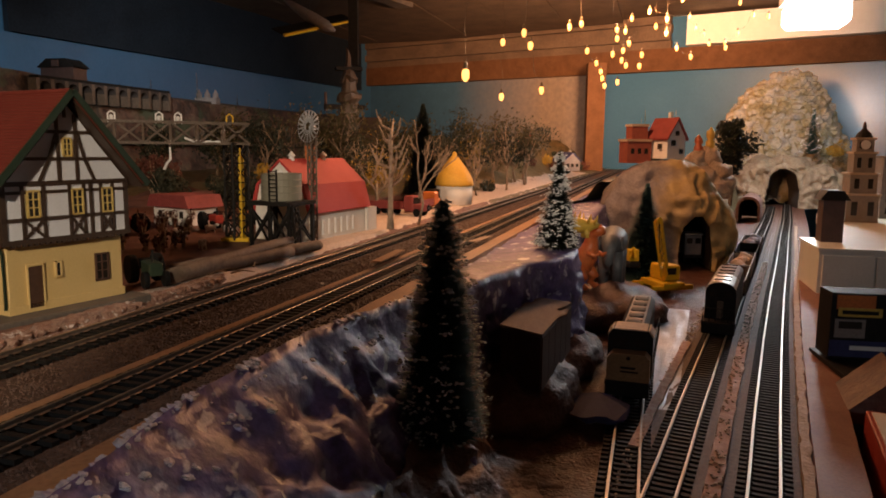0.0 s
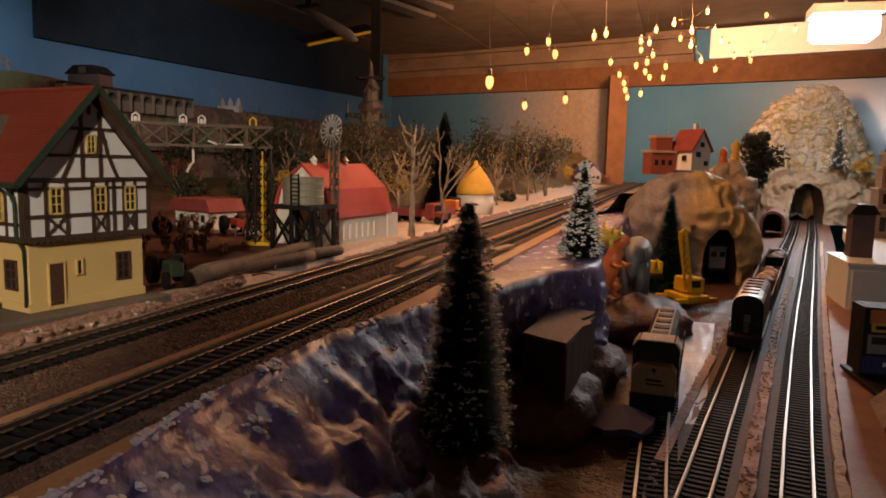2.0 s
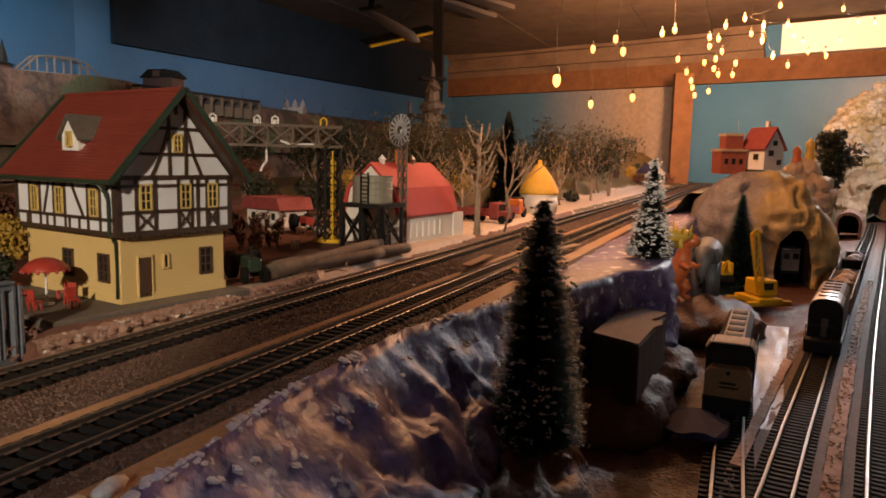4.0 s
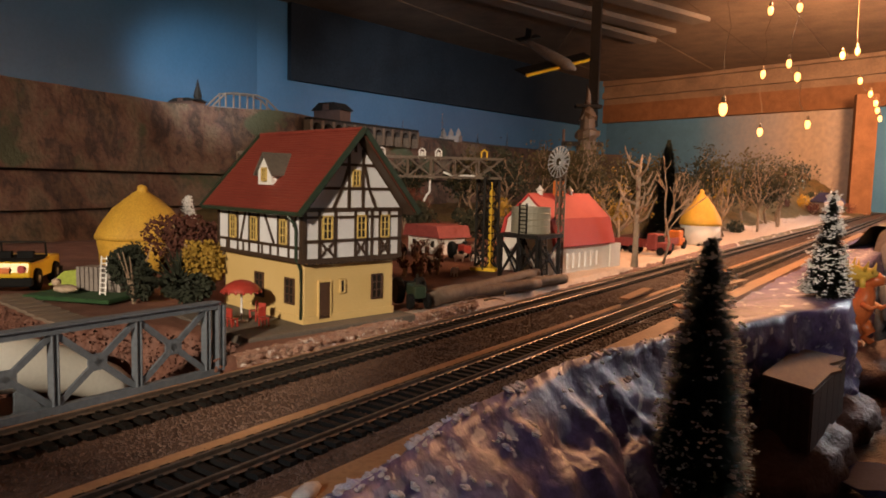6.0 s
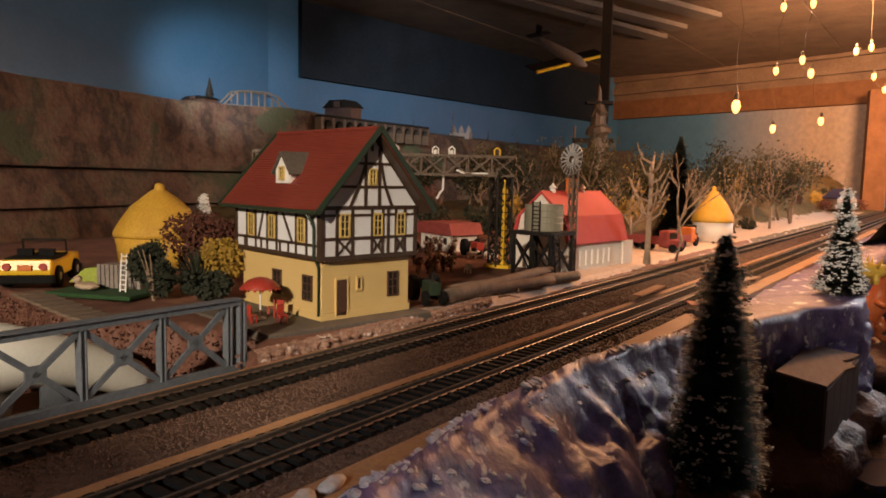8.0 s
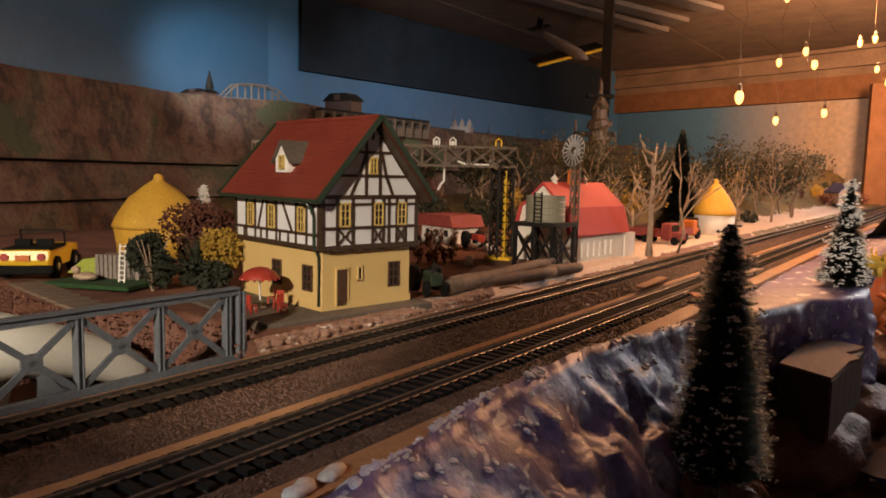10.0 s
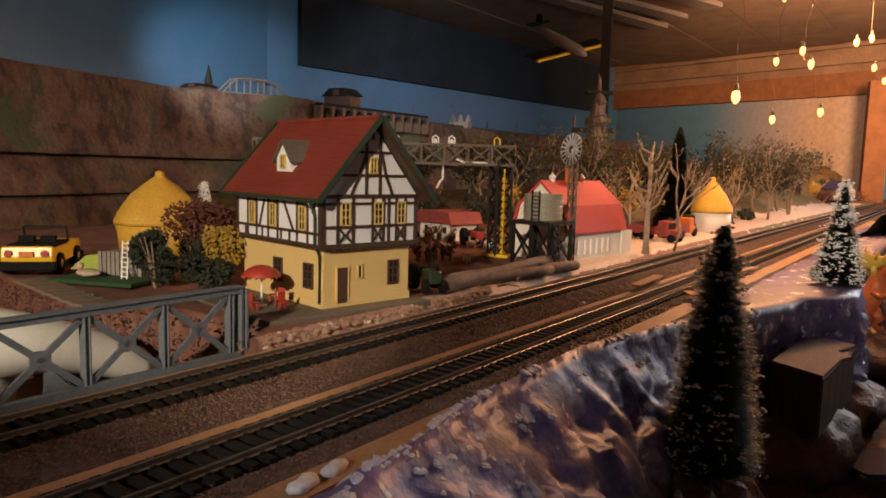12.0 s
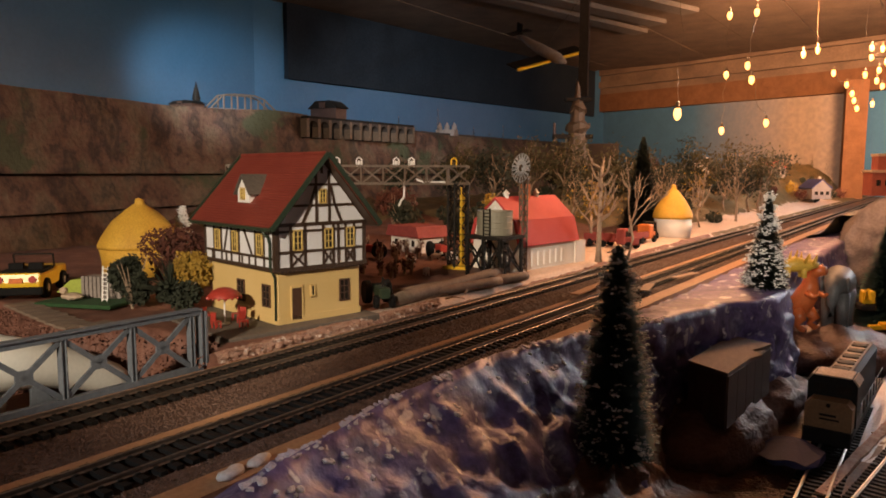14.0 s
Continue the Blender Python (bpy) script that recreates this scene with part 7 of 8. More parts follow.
solid("blue_cloth", bm, "navy_felt", "dark navy cloth lying over the siding track", "cloth")
bm = sheet([i / 12 for i in range(13)], [i / 30 for i in range(31)], lambda u, v: Vector((0.178 + 0.115 * v + 0.030 * (u - 0.5), 0.545 + 0.34 * v - 0.010 * u, LOW - 0.0035 + 0.0012 * nz(u * 4, v * 12, 0, 1))))
solid("foil_sheet", bm, "foil", "crumpled silver foil sheet beside the siding", "foil")


def strip(name, label, r0, r1, z0, z1, s0, s1, material, seed, chunky=0.0):
    bm = bmesh.new()
    n = int((s1 - s0) / 0.012)
    rings = []
    for i in range(n + 1):
        s = s0 + (s1 - s0) * i / n
        a = r0 + chunky * nz(s * 60, seed) * 0.6
        b = r1 + chunky * nz(s * 55, seed + 9)
        c = z1 + chunky * 0.4 * nz(s * 70, seed + 3)
        rings.append([bm.verts.new(low_at(s, *q)) for q in ((a, z0), (a, c), (b, c - chunky * 0.1), (b, z0))])
    for p, q in zip(rings, rings[1:]):
        for k in range(4):
            bm.faces.new((p[k], p[(k + 1) % 4], q[(k + 1) % 4], q[k]))
    bm.faces.new(rings[0][::-1]), bm.faces.new(rings[-1])
    return solid(name, bm, material, label, "strip")


strip("roadbed_strip", "grey-brown gravel roadbed under the lower track", -0.021, 0.019, -0.0062, -0.0036, -0.42, 2.2, "ballast", 1, 0.0008)
strip("roadbed_strip", "grey-brown gravel roadbed under the lower track", -0.072, -0.031, -0.0062, -0.0036, -0.42, 2.2, "ballast", 2, 0.0008)
strip("cork_strip", "pale torn cork strip between the lower tracks", -0.0305, -0.0215, -0.0062, -0.0010, -0.42, 0.9, "cork", 3, 0.0016)
strip("cork_strip", "torn cork strip beside the middle track", -0.0795, -0.0725, -0.0062, -0.0014, 0.02, 0.30, "cork", 4, 0.0018)
strip("cork_strip", "ragged whitish plaster edging beside the outer track", 0.0195, 0.0255, -0.0062, 0.0010, -0.42, 1.6, "tan_stone", 5, 0.0030)
strip("edge_board", "red-brown painted wooden edge board of the layout", 0.0262, 0.0520, -0.060, 0.0030, -0.52, 1.2, "fascia", 6, 0.0006)

rnd = random.Random(23)


def on_strip():
    edge, width, s1 = rnd.choice(((-0.0262, 0.0040, 0.9), (0.0225, 0.0030, 1.3), (-0.0765, 0.0040, 0.5)))
    s = -0.30 + (s1 + 0.30) * rnd.random() ** 1.3
    keep = nz(s * 45, edge * 300)
    return tuple(low_at(s, edge + width * (rnd.random() - 0.5) * 2 + 0.002 * keep, -0.0005 if edge > -0.07 else -0.0030))


gravel("plaster_crumbs", "ragged pale plaster crumbs along the lower tracks", 1500, on_strip, 0.0012, "tan_stone")

# ---------------------------------------------------------------- beyond the edge: boxes and panel
tagged(solid("storage_bench", bm_box((0.62, 0.405, -0.235), (0.44, 0.87, 0.03)), "dark_deck", "dark bench beside the layout", "bench", at=pose(0.02, 0.02, 0, 0, 0, 0)))
wp = thing("white_cabinet", "tall plain white cabinet beside the layout", "cabinet", pose(0.592, 1.000, -0.95, 0, 0, -14))
part("body", bm_box((0, 0, 0.458), (0.164, 0.12, 0.916)), "white_plastic", wp)
part("top_panel", bm_box((0, 0, 0.918), (0.168, 0.126, 0.004)), "white_plastic", wp)
for x, w in ((-0.0475, 0.061), (0.0245, 0.079)):
    part("door", bm_box((x, -0.0616, 0.458), (w, 0.003, 0.906), bevel=0.0008), "white_plastic", wp)
bx2 = thing("black_crate", "plain black crate beside the layout", "crate", pose(0.400, 0.600, -0.2195, 0, 0, -8))
part("body", bm_box((0, 0.02, 0.066), (0.110, 0.09, 0.132)), "black_steel", bx2)
part("rim", bm_box((0, 0.02, 0.1335), (0.114, 0.094, 0.003)), "black_steel", bx2)
tbx = thing("toy_carton", "dark toy carton with an orange truck picture", "carton", pose(0.402, 0.640, -0.218, 0, 0, -8))
part("body", bm_box((0, 0, 0.1645), (0.105, 0.03, 0.056)), "black_steel", tbx)
part("picture", bm_box((-0.0335, -0.0153, 0.1850), (0.030, 0.001, 0.012)), "orange_paint", tbx)
part("name_panel", bm_box((-0.0300, -0.0159, 0.1765), (0.034, 0.001, 0.0075)), "yellow_toy", tbx)
part("name_bar", bm_box((-0.0300, -0.0165, 0.1765), (0.028, 0.0008, 0.0032)), "black_steel", tbx)
part("picture", bm_box((-0.0370, -0.0154, 0.1625), (0.024, 0.001, 0.016)), "stone_grey", tbx)
part("picture_window", bm_box((-0.0370, -0.0160, 0.1655), (0.018, 0.001, 0.006)), "dark_glass", tbx)
part("band", bm_box((0, -0.0152, 0.1450), (0.104, 0.0008, 0.014)), "navy_felt", tbx)
part("name_bar", bm_box((-0.0220, -0.0158, 0.1460), (0.028, 0.001, 0.0036)), "white_paint", tbx)
cb = thing("house_carton", "blue printed carton shaped like a house with a brown roof", "carton", pose(0.350, 0.548, -0.219, 0, 0, -20))
part("body", bm_box((0, 0, 0.060), (0.070, 0.06, 0.120)), "blue_card", cb)
bm = bmesh.new()
prism(bm, [(-0.039, 0.120), (0.039, 0.120), (0.0, 0.158)], 0.066, Matrix.Translation((0, -0.033, 0)))
part("roof", bm, "brown_rock", cb)
part("printed_window", bm_box((-0.014, -0.0303, 0.104), (0.010, 0.001, 0.012)), "dark_glass", cb)
cn = thing("tin_box", "red and white printed box beside the layout edge", "box", pose(0.322, 0.452, -0.219, 0, 0, -22))
part("body", bm_box((0, 0, 0.068), (0.06, 0.10, 0.136), bevel=0.001), "red_paint", cn)
part("lid_panel", bm_box((0, 0.016, 0.1366), (0.054, 0.056, 0.0012)), "white_paint", cn)
part("name_bar", bm_box((-0.012, 0.016, 0.1376), (0.008, 0.040, 0.0010)), "tan_stone", cn)

sh = thing("dark_shed", "dark red-brown shed on the white box", "shed", pose(0.546, 1.036, -0.030, 0, 0, -14))
part("wall", bm_box((0, 0, 0.030), (0.027, 0.032, 0.060)), "dark_wood", sh)
bm = bmesh.new()
prism(bm, [(-0.019, 0.058), (0.019, 0.058), (0.010, 0.071), (-0.010, 0.071)], 0.040, Matrix.Translation((0, -0.020, 0)))
part("roof", bm, "black_steel", sh)

# side table with a clock tower behind the white box
tp = low_at(1.12, 0.235)
st = thing("side_table", "white side table carrying small buildings", "table", pose(tp.x, tp.y, -0.95, 0, 0, LR))
part("tabletop", bm_box((0, 0, 0.893), (0.34, 0.66, 0.022)), "white_plastic", st)
for x in (-0.14, 0.14):
    for y in (-0.28, 0.28):
        part("leg", bm_box((x, y, 0.441), (0.03, 0.03, 0.882)), "white_plastic", st)
ct = thing("clock_tower", "grey-brown stone clock tower with stepped storeys", "tower", pose(0.845, 1.52, -0.046, 0, 0, -12))
for z, h, w in ((0, 0.056, 0.060), (0.058, 0.040, 0.050), (0.100, 0.040, 0.040), (0.142, 0.026, 0.032)):
    st_ = part("storey", bm_box((0, 0, z + h / 2), (w, w, h)), "stone_grey", ct)
    part("cornice", bm_box((0, 0, z + h), (w + 0.006, w + 0.006, 0.004)), "tan_stone", ct)
    for x in (-w / 4, w / 4):
        part("window", bm_box((x, -w / 2, z + h * 0.5), (w * 0.18, 0.002, h * 0.5)), "dark_glass", st_)
bm = bmesh.new()
rod(bm, (0, -0.0160, 0.156), (0, -0.0185, 0.156), 0.009, None, 20)
part("clock_face", bm, "white_paint", ct, "round white clock face")
bm = bmesh.new()
lathe(bm, (0, 0, 0.168), [(0.018, 0), (0.012, 0.012), (0.004, 0.020), (0.002, 0.034)], 12)
part("spire", bm, "black_steel", ct)
for i, (x, y, w, h, mname, lab) in enumerate(((0.93, 1.46, 0.06, 0.10, "barn_white", "pale model building beside the clock tower"), (0.97, 1.62, 0.07, 0.13, "stone_grey", "tall grey model building behind the clock tower"))):
    bt = thing("model_building", lab, "building", pose(x, y, -0.046, 0, 0, -8), group="table buildings")
    part("wall", bm_box((0, 0, h / 2), (w, w, h)), mname, bt)
    part("roof", bm_box((0, 0, h + 0.002), (w + 0.006, w + 0.006, 0.004)), "slab_grey", bt)
    for r_ in range(int(h / 0.026)):
        for c_ in (-1, 0, 1):
            part("window", bm_box((c_ * w * 0.28, -w / 2, 0.016 + r_ * 0.026), (w * 0.14, 0.002, 0.013)), "dark_glass", bt)

# ---------------------------------------------------------------- painted hill wall along the back
RIDGE = [(0.0, -1.50, 0.2), (0.9, -1.47, 1.1), (1.6, -1.46, 1.75), (2.0, -1.24, 2.1), (2.6, -1.08, 2.65), (3.6, -0.88, 3.5), (4.4, -0.62, 4.25), (5.2, -0.10, 4.35), (5.8, 0.45, 4.05)]


def ridge(v, out=0.0, z=0.0):
    x, y = lerp_line(RIDGE, v)
    x2, y2 = lerp_line(RIDGE, v + 0.02)
    d = Vector((x2 - x, y2 - y, 0))
    d = d.normalized() if d.length > 1e-6 else Vector((0.26, 0.96, 0))
    return Vector((x, y, z)) + Vector((d.y, -d.x, 0)) * out


def band(name, label, z0, z1, out0, out1, material, rough, topz=None):
    us = [i / 22 for i in range(23)]

    def fn(u, v):
        zt = z1 if topz is None else topz(v)
        z = zt + (z0 - zt) * u
        p = ridge(v, out0 + (out1 - out0) * u + rough * (nz(v, z, 2, 6) + 0.5 * nz(v, z, 5, 22)) * math.sin(math.pi * u) ** 0.4, z)
        return p
    vs = [4.7 * i / 160 for i in range(161)]
    return solid(name, sheet(us, vs, fn), material, label, "hill", kind="structure", smooth=True)


def crest(v):
    return 0.289 + 0.016 * (1 - smooth(1.95, 2.25, v)) - 0.02 * smooth(2.0, 2.7, v) - 0.26 * smooth(3.9, 5.4, v) + 0.006 * nz(v, 1, 0, 5)


band("hill_wall_upper", "painted brown and green plaster hillside", 0.100, 0.29, 0.0, 0.03, "hill_paint", 0.025, crest)
band("hill_wall_middle", "painted brown lower hillside below a dark seam", 0.003, 0.094, 0.0, 0.03, "hill_paint", 0.012)
band("hill_wall_lower", "dark brown foot of the painted hillside", -0.14, -0.003, 0.0, 0.04, "hill_paint", 0.010)
solid("hill_top", sheet([0, 1], [4.7 * i / 60 for i in range(61)], lambda u, v: ridge(v, -0.12 * u, crest(v) - 0.002)), "hill_tan", "flat top of the painted hillside", "hill", kind="structure")
solid("hill_core", sheet([0, 1], [4.7 * i / 60 for i in range(61)], lambda u, v: ridge(v, -0.03, -0.09 + u * 0.37)), "dark_deck", "dark boards behind the seams", "hill", kind="structure")

# viaduct on the crest
VA, VB = Vector((-1.205, 2.086, 0)), Vector((-1.058, 2.65, 0))
vd = thing("viaduct", "dark stone viaduct with round arches on the hill", "viaduct")
vdir = (VB - VA).normalized()
vlen = (VB - VA).length
vm = Matrix.Translation(VA + Vector((0, 0, 0.228))) @ pose(0, 0, 0, 0, 0, math.degrees(math.atan2(vdir.y, vdir.x)))
n = 11
step = vlen / n
part("parapet", xf(bm_box((vlen / 2, 0, 0.0610), (vlen, 0.034, 0.008)), vm), "black_steel", vd)
for i in range(n + 1):
    part("pier", xf(bm_box((i * step, 0, 0.026), (0.012, 0.030, 0.062)), vm), "rust_steel", vd)
for i in range(n):
    bm = bmesh.new()
    c, rr = (i + 0.5) * step, (step - 0.012) / 2
    out = [(c - rr, 0.058), (c + rr, 0.058)] + [(c + rr * math.cos(a), 0.030 + rr * math.sin(a)) for a in [math.pi * k / 10 for k in range(11)]]
    prism(bm, out, 0.028, Matrix.Translation((0, -0.014, 0)))
    part("arch", xf(bm, vm), "dark_deck", vd)


def back_at(v, out=-0.05):
    return ridge(v, out, crest(v))


def hall(label, at, w, l, h, group="hilltop buildings"):
    top = thing("hilltop_house", label, "house", at, group=group)
    part("wall", bm_box((0, 0, h / 2), (w, l, h)), "dark_wood", top)
    bm = bmesh.new()
    prism(bm, [(-w * 0.6, h), (w * 0.6, h), (w * 0.3, h * 1.7), (-w * 0.3, h * 1.7)], l * 1.1, Matrix.Translation((0, -l * 0.55, 0)))
    part("roof", bm, "black_steel", top)
    part("dormer", bm_box((0, -l * 0.5, h * 1.3), (w * 0.2, l * 0.3, h * 0.5)), "dark_wood", top)
    return top


part("back_panel", xf(bm_box((vlen / 2, 0.018, 0.026), (vlen, 0.004, 0.066)), vm), "black_steel", vd)
p = ridge(2.17, -0.02, 0.292)
hall("dark hotel with a mansard roof on the viaduct", pose(p.x, p.y, p.z, 0, 0, -10), 0.115, 0.06, 0.038)
p = ridge(1.66, -0.06, 0.303)
hall("low dark church on the hill crest", pose(p.x, p.y, p.z, 0, 0, -10), 0.10, 0.05, 0.014)
bm = bmesh.new()
lathe(bm, (0, 0, 0), [(0.014, 0), (0.011, 0.03), (0.013, 0.032), (0.001, 0.085)], 8)
solid("church_spire", bm, "black_steel", "small dark spire on the hill crest", "spire", at=pose(p.x + 0.02, p.y + 0.02, p.z))
# small truss bridge on the crest
tb2 = thing("crest_bridge", "small grey bow bridge on the hill crest", "bridge")
a, b = ridge(1.72, -0.03, 0.305), ridge(1.94, -0.03, 0.304)
for o in (0.0, 0.03):
    off = Vector((-o, o * 0.3, 0))
    bm = bmesh.new()
    tube(bm, [a + off, a.lerp(b, 0.2) + off + Vector((0, 0, 0.046)), a.lerp(b, 0.35) + off + Vector((0, 0, 0.050)), a.lerp(b, 0.65) + off + Vector((0, 0, 0.050)), a.lerp(b, 0.8) + off + Vector((0, 0, 0.040)), b + off], 0.0032, 8)
    for f, h in ((0.2, 0.046), (0.4, 0.05), (0.6, 0.05), (0.8, 0.04)):
        rod(bm, a.lerp(b, f) + off, a.lerp(b, f) + off + Vector((0, 0, h)), 0.003, None, 6)
    part("bow", bm, "slab_grey", tb2)
part("deck", xf(bm_box((0, 0, 0), ((b - a).length, 0.05, 0.006)), Matrix.Translation(a.lerp(b, 0.5)) @ pose(0, 0, 0, 0, 0, math.degrees(math.atan2(b.y - a.y, b.x - a.x)))), "truss_grey", tb2)
for i, (v, h, r) in enumerate(((2.62, 0.070, 0.012), (2.95, 0.13, 0.016), (3.3, 0.06, 0.012), (3.62, 0.085, 0.014), (2.7, 0.03, 0.02), (2.45, 0.04, 0.014))):
    q = back_at(v)
    bristle_tree("crest_fir", "slim dark fir on the hill crest", pose(q.x, q.y, q.z - 0.004), h, r, "leaf_dark", 0.0, 120 + i, 0.004, "crest firs", 420)
q = back_at(3.05, -0.06)
hs = thing("hilltop_castle", "pale grey castle with small towers on the crest", "castle", pose(q.x, q.y, q.z))
part("keep", bm_box((0, 0, 0.014), (0.09, 0.05, 0.028)), "stone_grey", hs)
for x in (-0.035, 0.0, 0.035):
    bm = bmesh.new()
    lathe(bm, (x, 0, 0), [(0.012, 0), (0.012, 0.042), (0.002, 0.062)], 10)
    part("tower", bm, "stone_grey", hs)

# tall dark timber tower behind the farm
tw = thing("lookout_tower", "tall dark timber lookout tower behind the farm", "tower", pose(-0.34, 2.36, 0.10, 0, 0, 20) @ Matrix.Diagonal((0.75, 0.75, 1, 1)))
bm = bmesh.new()
lathe(bm, (0, 0, 0), [(0.060, 0), (0.045, 0.08), (0.038, 0.14), (0.055, 0.15), (0.055, 0.165), (0.034, 0.17), (0.030, 0.20), (0.040, 0.21), (0.036, 0.22), (0.012, 0.26), (0.010, 0.30)], 12, 0.12, 30)
part("shaft", bm, "rust_steel", tw)
part("platform", bm_box((-0.02, 0, 0.125), (0.17, 0.05, 0.014)), "black_steel", tw)
part("platform", bm_box((0.0, 0, 0.245), (0.11, 0.05, 0.010)), "black_steel", tw)
bm = bmesh.new()
rod(bm, (-0.10, 0, 0.11), (-0.10, 0, 0.17), 0.006)
part("post", bm, "dark_wood", tw)

solid("timber_post", bm_box((-0.33, 2.40, 0.57), (0.030, 0.030, 0.42)), "black_steel", "dark brown timber post under the ceiling", "post")

# slopes and clutter in the far distance
r = random.Random(9)
for i in range(60):
    s = r.uniform(1.35, 3.6)
    w = r.uniform(0.06, 0.55)
    q = main_at(s, w)
    z = farm_height(q.x, q.y, w)
    sc = r.uniform(0.7, 1.4)
    bush("slope_shrub", "dry brown and olive shrub on the far slope", pose(q.x, q.y, z - 0.002), (0.024 * sc, 0.024 * sc, 0.034 * sc), r.choice(("leaf_dark", "leaf_rust", "leaf_yellow", "leaf_dark")), 190, 0.0045, 500 + i, "slope shrubs")
for i in range(26):
    s = 2.3 + 2.2 * r.random()
    w = r.uniform(-0.05, 0.75) if s > 3.2 else r.uniform(0.25, 0.8)
    q = main_at(s, w)
    if abs(w) < 0.03 or abs(w + 0.07) < 0.03:
        continue
    z = farm_height(q.x, q.y, w)
    bristle_tree("distant_fir", "small dark fir in the far distance", pose(q.x, q.y, z - 0.003), r.uniform(0.06, 0.12), 0.018, "leaf_dark", 0.0, 600 + i, 0.004, "distant firs", 220)
for i, (x, y, z, rz, roofm) in enumerate(((0.42, 2.75, 0.02, 20, "navy_felt"), (0.30, 3.1, 0.09, 40, "red_paint"), (0.05, 3.3, 0.10, -30, "slab_grey"))):
    little_house("distant_house", "small pale distant house with a plain roof", pose(x, y, z, 0, 0, rz), 0.065, 0.09, 0.040, 0.028, "stone_grey" if i != 2 else "barn_white", roofm, ((0, -0.0452, 0.020, 0.009), (0.019, -0.0452, 0.020, 0.009), (-0.019, -0.0452, 0.020, 0.009)))

# ---------------------------------------------------------------- overhead: beams, boards, model plane, lamps
solid("beam", bm_box((0.90, 3.920, 0.562), (3.85, 0.05, 0.112), (0, 0, -30.96)), "post_wood", "dark brown beam across the far wall", "beam")
solid("white_beam", bm_box((1.85, 3.31, 0.692), (1.65, 0.06, 0.140), (0, 0, -30.96)), "white_plastic", "white painted beam under the ceiling", "beam")
valance = thing("ceiling_valance", "brown wooden boards above the beam in the far corner", "boards")
for i in range(4):
    part("board", bm_box((0.175 - 0.012 * (i % 2), 4.353 - 0.02 * (i % 2), 0.637 + 0.040 * i), (2.12, 0.03, 0.0385), (0, 0, -30.96)), "ceiling_wood", valance)
solid("post", bm_box((0.66, 3.55, 0.06), (0.085, 0.06, 0.90)), "post_wood", "brown timber post behind the layout", "post")
us_ = thing("upper_shelf", "dark wooden shelf boards under the ceiling", "shelf", pose(-0.55, 3.3, 0.765, 0, 0, -15))
for i in range(8):
    part("board", bm_box((-1.05 + 0.30 * i, 0, 0.002 * (i % 2)), (0.296, 2.6, 0.018)), "ceiling_wood", us_)
for i, (x0, y0, x1, y1) in enumerate(((-0.86, 2.2, -0.24, 3.36), (-0.76, 2.2, -0.15, 3.18), (-0.60, 2.1, -0.02, 3.0))):
    bm = bmesh.new()
    beam(bm, (x0, y0, 0.735), (x1, y1, 0.735), 0.075, 0.018)
    solid("ceiling_slat", bm, "slab_grey", "bare wooden slat under the ceiling", "slat", group="ceiling slats")
ap = thing("model_plane", "dark hanging model plane with a yellow wing edge", "model plane", pose(-0.52, 2.64, 0.555, 18, 24, -30))
bm = bmesh.new()
tube(bm, [(-0.15, 0, 0.02), (-0.09, 0, 0.01), (0.0, 0, 0), (0.08, 0, -0.004), (0.12, 0, -0.006)], [0.004, 0.014, 0.022, 0.020, 0.006], 12)
part("fuselage", bm, "stone_grey", ap, smooth=True)
part("wing", bm_box((0.02, 0, -0.018), (0.06, 0.34, 0.006), bevel=0.002), "black_steel", ap)
part("wing_edge", bm_box((0.054, 0, -0.018), (0.010, 0.34, 0.008)), "yellow_paint", ap)
part("tail", bm_box((-0.14, 0, 0.03), (0.03, 0.10, 0.004)), "black_steel", ap)
part("fin", bm_box((-0.14, 0, 0.045), (0.03, 0.004, 0.04)), "black_steel", ap)
bm = bmesh.new()
rod(bm, (0, 0, 0.0), (0.09, 0.06, 0.20), 0.0008, None, 5)
part("thread", bm, "wire", ap)

# dark sheet in place of the shadow along the top of the far left wall
wa, wb = Vector((-1.505, 2.43, 0)), Vector((-0.66, 4.70, 0))
wd_ = (wb - wa).normalized()
wc = wa.lerp(wb, 0.5) + Vector((wd_.y, -wd_.x, 0)) * 0.014
solid("wall_shadow", bm_box((0, 0, 0), ((wb - wa).length, 0.024, 0.31)), "soffit", "dark sheet standing in for the shadow along the top of the backdrop wall", "board", at=pose(wc.x, wc.y, 0.624, 0, 0, math.degrees(math.atan2(wd_.y, wd_.x))))

# the work light
wl = thing("work_light_panel", "bright white work light under the ceiling", "lamp", pose(0.977, 2.05, 0.462, 0, 0, -14))
part("diffuser", bm_box((0, 0, 0), (0.155, 0.10, 0.064), bevel=0.012), "lamp_white", wl)
part("housing", bm_box((0, 0.0, 0.044), (0.17, 0.115, 0.024)), "white_paint", wl)
bm = bmesh.new()
rod(bm, (0, 0, 0.05), (0, 0, 0.318), 0.004)
part("stem", bm, "white_paint", wl)

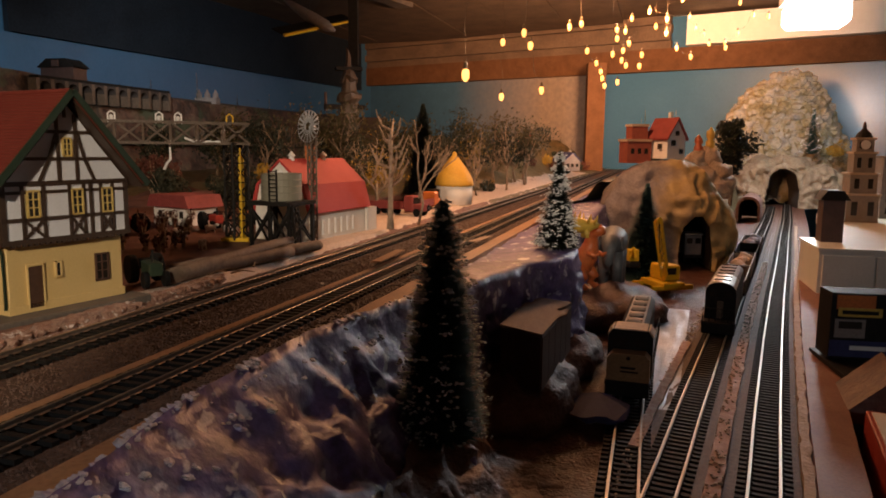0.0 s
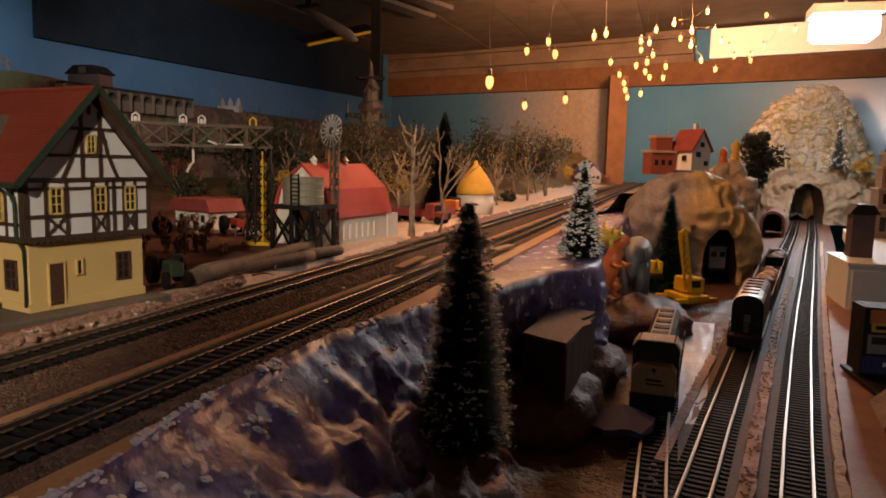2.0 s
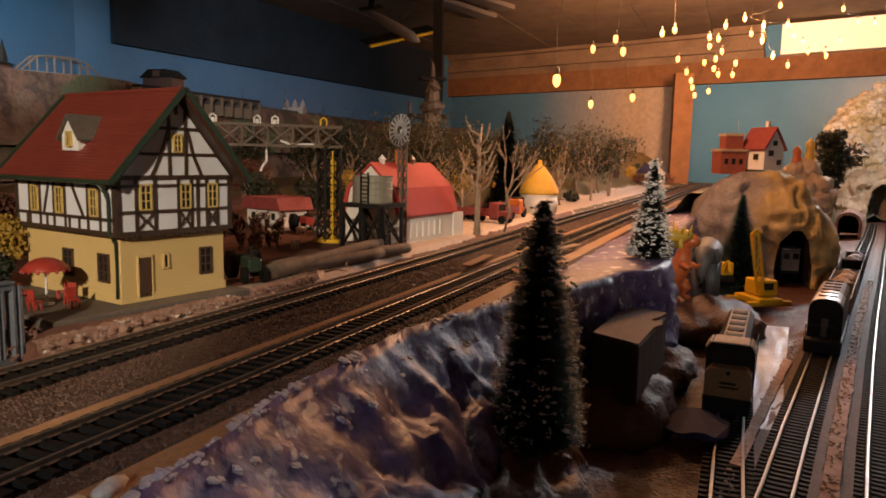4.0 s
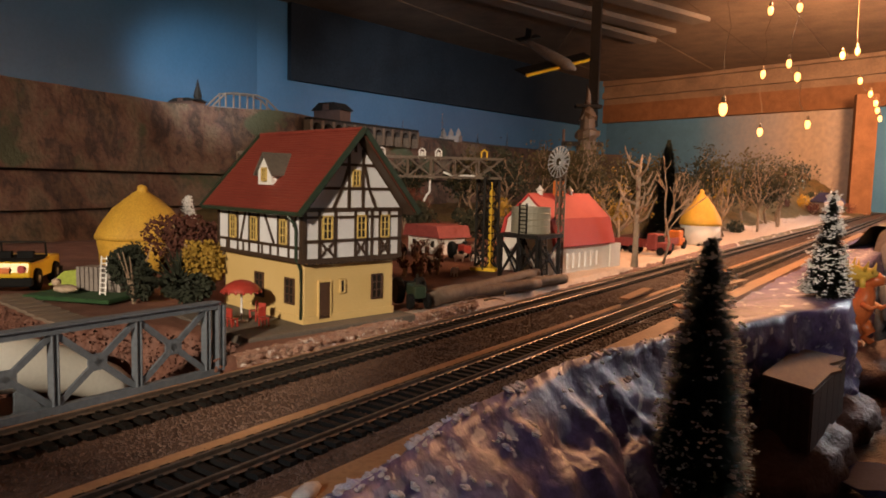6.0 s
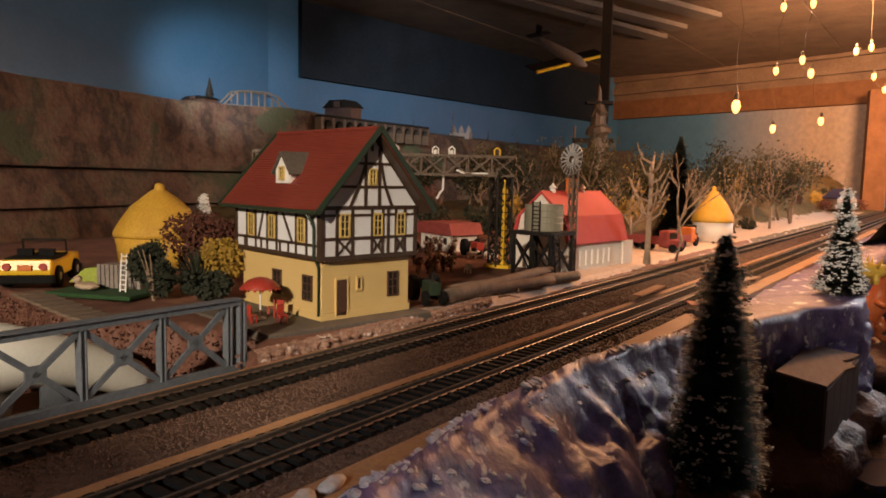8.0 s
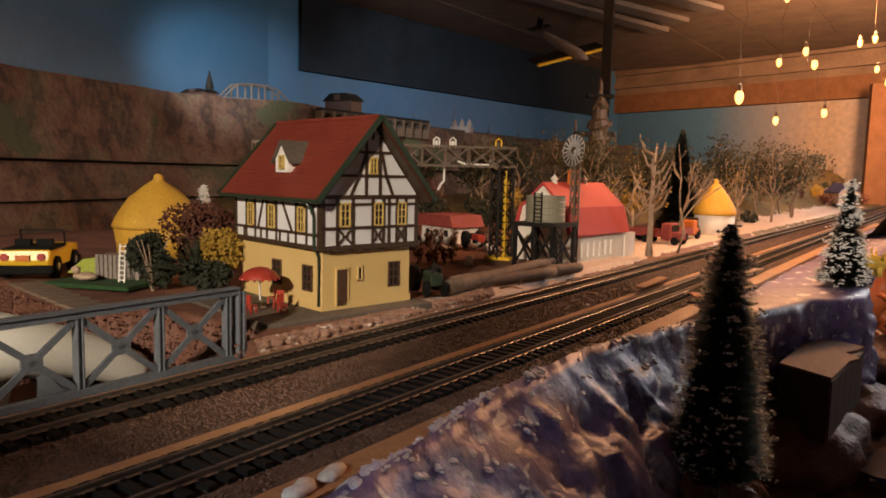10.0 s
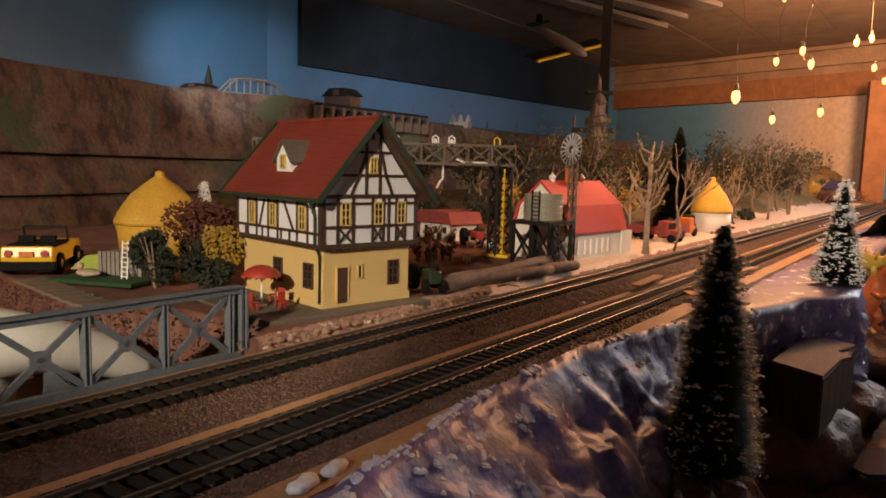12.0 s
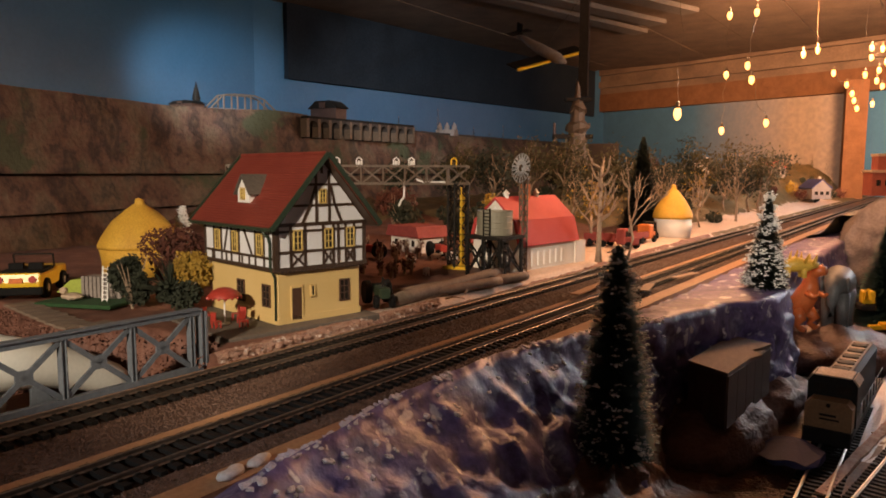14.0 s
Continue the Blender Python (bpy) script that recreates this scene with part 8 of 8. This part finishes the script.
# ---------------------------------------------------------------- string of warm bulbs
BULBS = [(0.036, 0.837, 0.171, 0), (0.086, 1.042, 0.163, 0), (0.142, 1.05, 0.173, 0), (0.090, 1.114, 0.247, 1), (0.115, 1.041, 0.249, 1), (0.117, 0.957, 0.220, 1), (0.090, 1.05, 0.318, 2), (0.124, 1.05, 0.320, 2),
         (0.199, 1.202, 0.284, 3), (0.219, 1.21, 0.290, 3)]
"""bulbs farther off: bearing and height of each by its place on the hanging strings"""
CLUSTER = [(0.310, 1.70, 0.315), (0.361, 1.867, 0.308), (0.377, 1.89, 0.290), (0.385, 1.91, 0.276), (0.395, 1.928, 0.259), (0.418, 1.88, 0.264), (0.377, 1.75, 0.315), (0.405, 1.78, 0.305), (0.420, 1.80, 0.295),
           (0.452, 1.80, 0.294), (0.452, 1.78, 0.318), (0.412, 1.80, 0.330), (0.425, 1.80, 0.347), (0.392, 1.78, 0.355), (0.420, 1.82, 0.378), (0.395, 1.80, 0.378), (0.430, 1.80, 0.405), (0.495, 1.90, 0.440), (0.500, 1.85, 0.395),
           (0.545, 1.92, 0.425), (0.545, 1.92, 0.390), (0.590, 1.98, 0.362), (0.640, 2.02, 0.345), (0.620, 1.98, 0.440), (0.650, 2.02, 0.418), (0.675, 2.03, 0.405), (0.700, 2.06, 0.385), (0.750, 2.08, 0.390), (0.745, 2.06, 0.375),
           (0.790, 2.10, 0.420), (0.830, 2.10, 0.470), (0.770, 2.04, 0.490), (0.590, 1.95, 0.480), (0.88, 2.12, 0.47)]
SL = thing("string_lights", "string of warm white fairy lights hanging from the ceiling", "string lights")
bulb_bm = bmesh.new()
lathe(bulb_bm, (0, 0, 0), [(0.0012, 0.0060), (0.0026, 0.0045), (0.0032, 0.0015), (0.0028, -0.0015), (0.0014, -0.0038), (0.0003, -0.0045)], 10)
BULB = mesh_of("bulb", bulb_bm, "bulb", True)
cap_bm = bmesh.new()
lathe(cap_bm, (0, 0, 0.0055), [(0.0017, 0), (0.0017, 0.0050), (0.0006, 0.0062)], 8)
CAP = mesh_of("socket", cap_bm, "wire")
spots = [Vector(b[:3]) for b in BULBS] + [Vector(c) for c in CLUSTER]
for i, p in enumerate(spots):
    k = 1.35 if i == 0 else 1.05 if i < 10 else 1.35
    b = new("bulb", BULB)
    b.matrix_basis = Matrix.Translation(p) @ Matrix.Scale(k, 4)
    b.parent = SL
    c = new("socket", CAP)
    c.matrix_basis = Matrix.Identity(4)
    c.parent = b


def cord(pts, r=0.00024):
    bm = bmesh.new()
    out = []
    for a, b in zip(pts, pts[1:]):
        a, b = Vector(a), Vector(b)
        for i in range(6):
            f = i / 6
            out.append(a.lerp(b, f) + Vector((0.006 * nz(f * 5, a.x * 40), 0.006 * nz(f * 5, a.y * 30, 3), -0.012 * math.sin(math.pi * f))))
    out.append(Vector(pts[-1]))
    tube(bm, out, r, 5)
    part("cord", bm, "wire", SL)


up = Vector((0, 0, 0.011))
S = [p + up for p in spots]
cord([(0.02, 0.92, 0.75), (0.03, 0.88, 0.45), (0.036, 0.85, 0.26), S[0]])
cord([(0.09, 1.12, 0.75), S[6], S[3], S[1]])
cord([(0.12, 1.0, 0.75), S[7], S[4], S[5], S[2]])
cord([(0.20, 1.25, 0.75), S[9], S[8]])
for grp in ((16, 14, 12, 10 + 0, 11), (17, 18, 16, 13), (28, 27, 22, 19), (30, 29, 31, 32), (26, 25, 24, 23, 20)):
    cord([S[grp[0]] + Vector((0, 0, 0.30))] + [S[g] for g in grp])
cord([S[42], S[27], S[33], S[34], S[35], S[36], S[37], S[39], S[40], S[41], S[43]])
# warm light of the near and far strings, down on the layout; the two spots are added, far stronger than the bulbs, to
# imitate their haze on the boards above and the far wall
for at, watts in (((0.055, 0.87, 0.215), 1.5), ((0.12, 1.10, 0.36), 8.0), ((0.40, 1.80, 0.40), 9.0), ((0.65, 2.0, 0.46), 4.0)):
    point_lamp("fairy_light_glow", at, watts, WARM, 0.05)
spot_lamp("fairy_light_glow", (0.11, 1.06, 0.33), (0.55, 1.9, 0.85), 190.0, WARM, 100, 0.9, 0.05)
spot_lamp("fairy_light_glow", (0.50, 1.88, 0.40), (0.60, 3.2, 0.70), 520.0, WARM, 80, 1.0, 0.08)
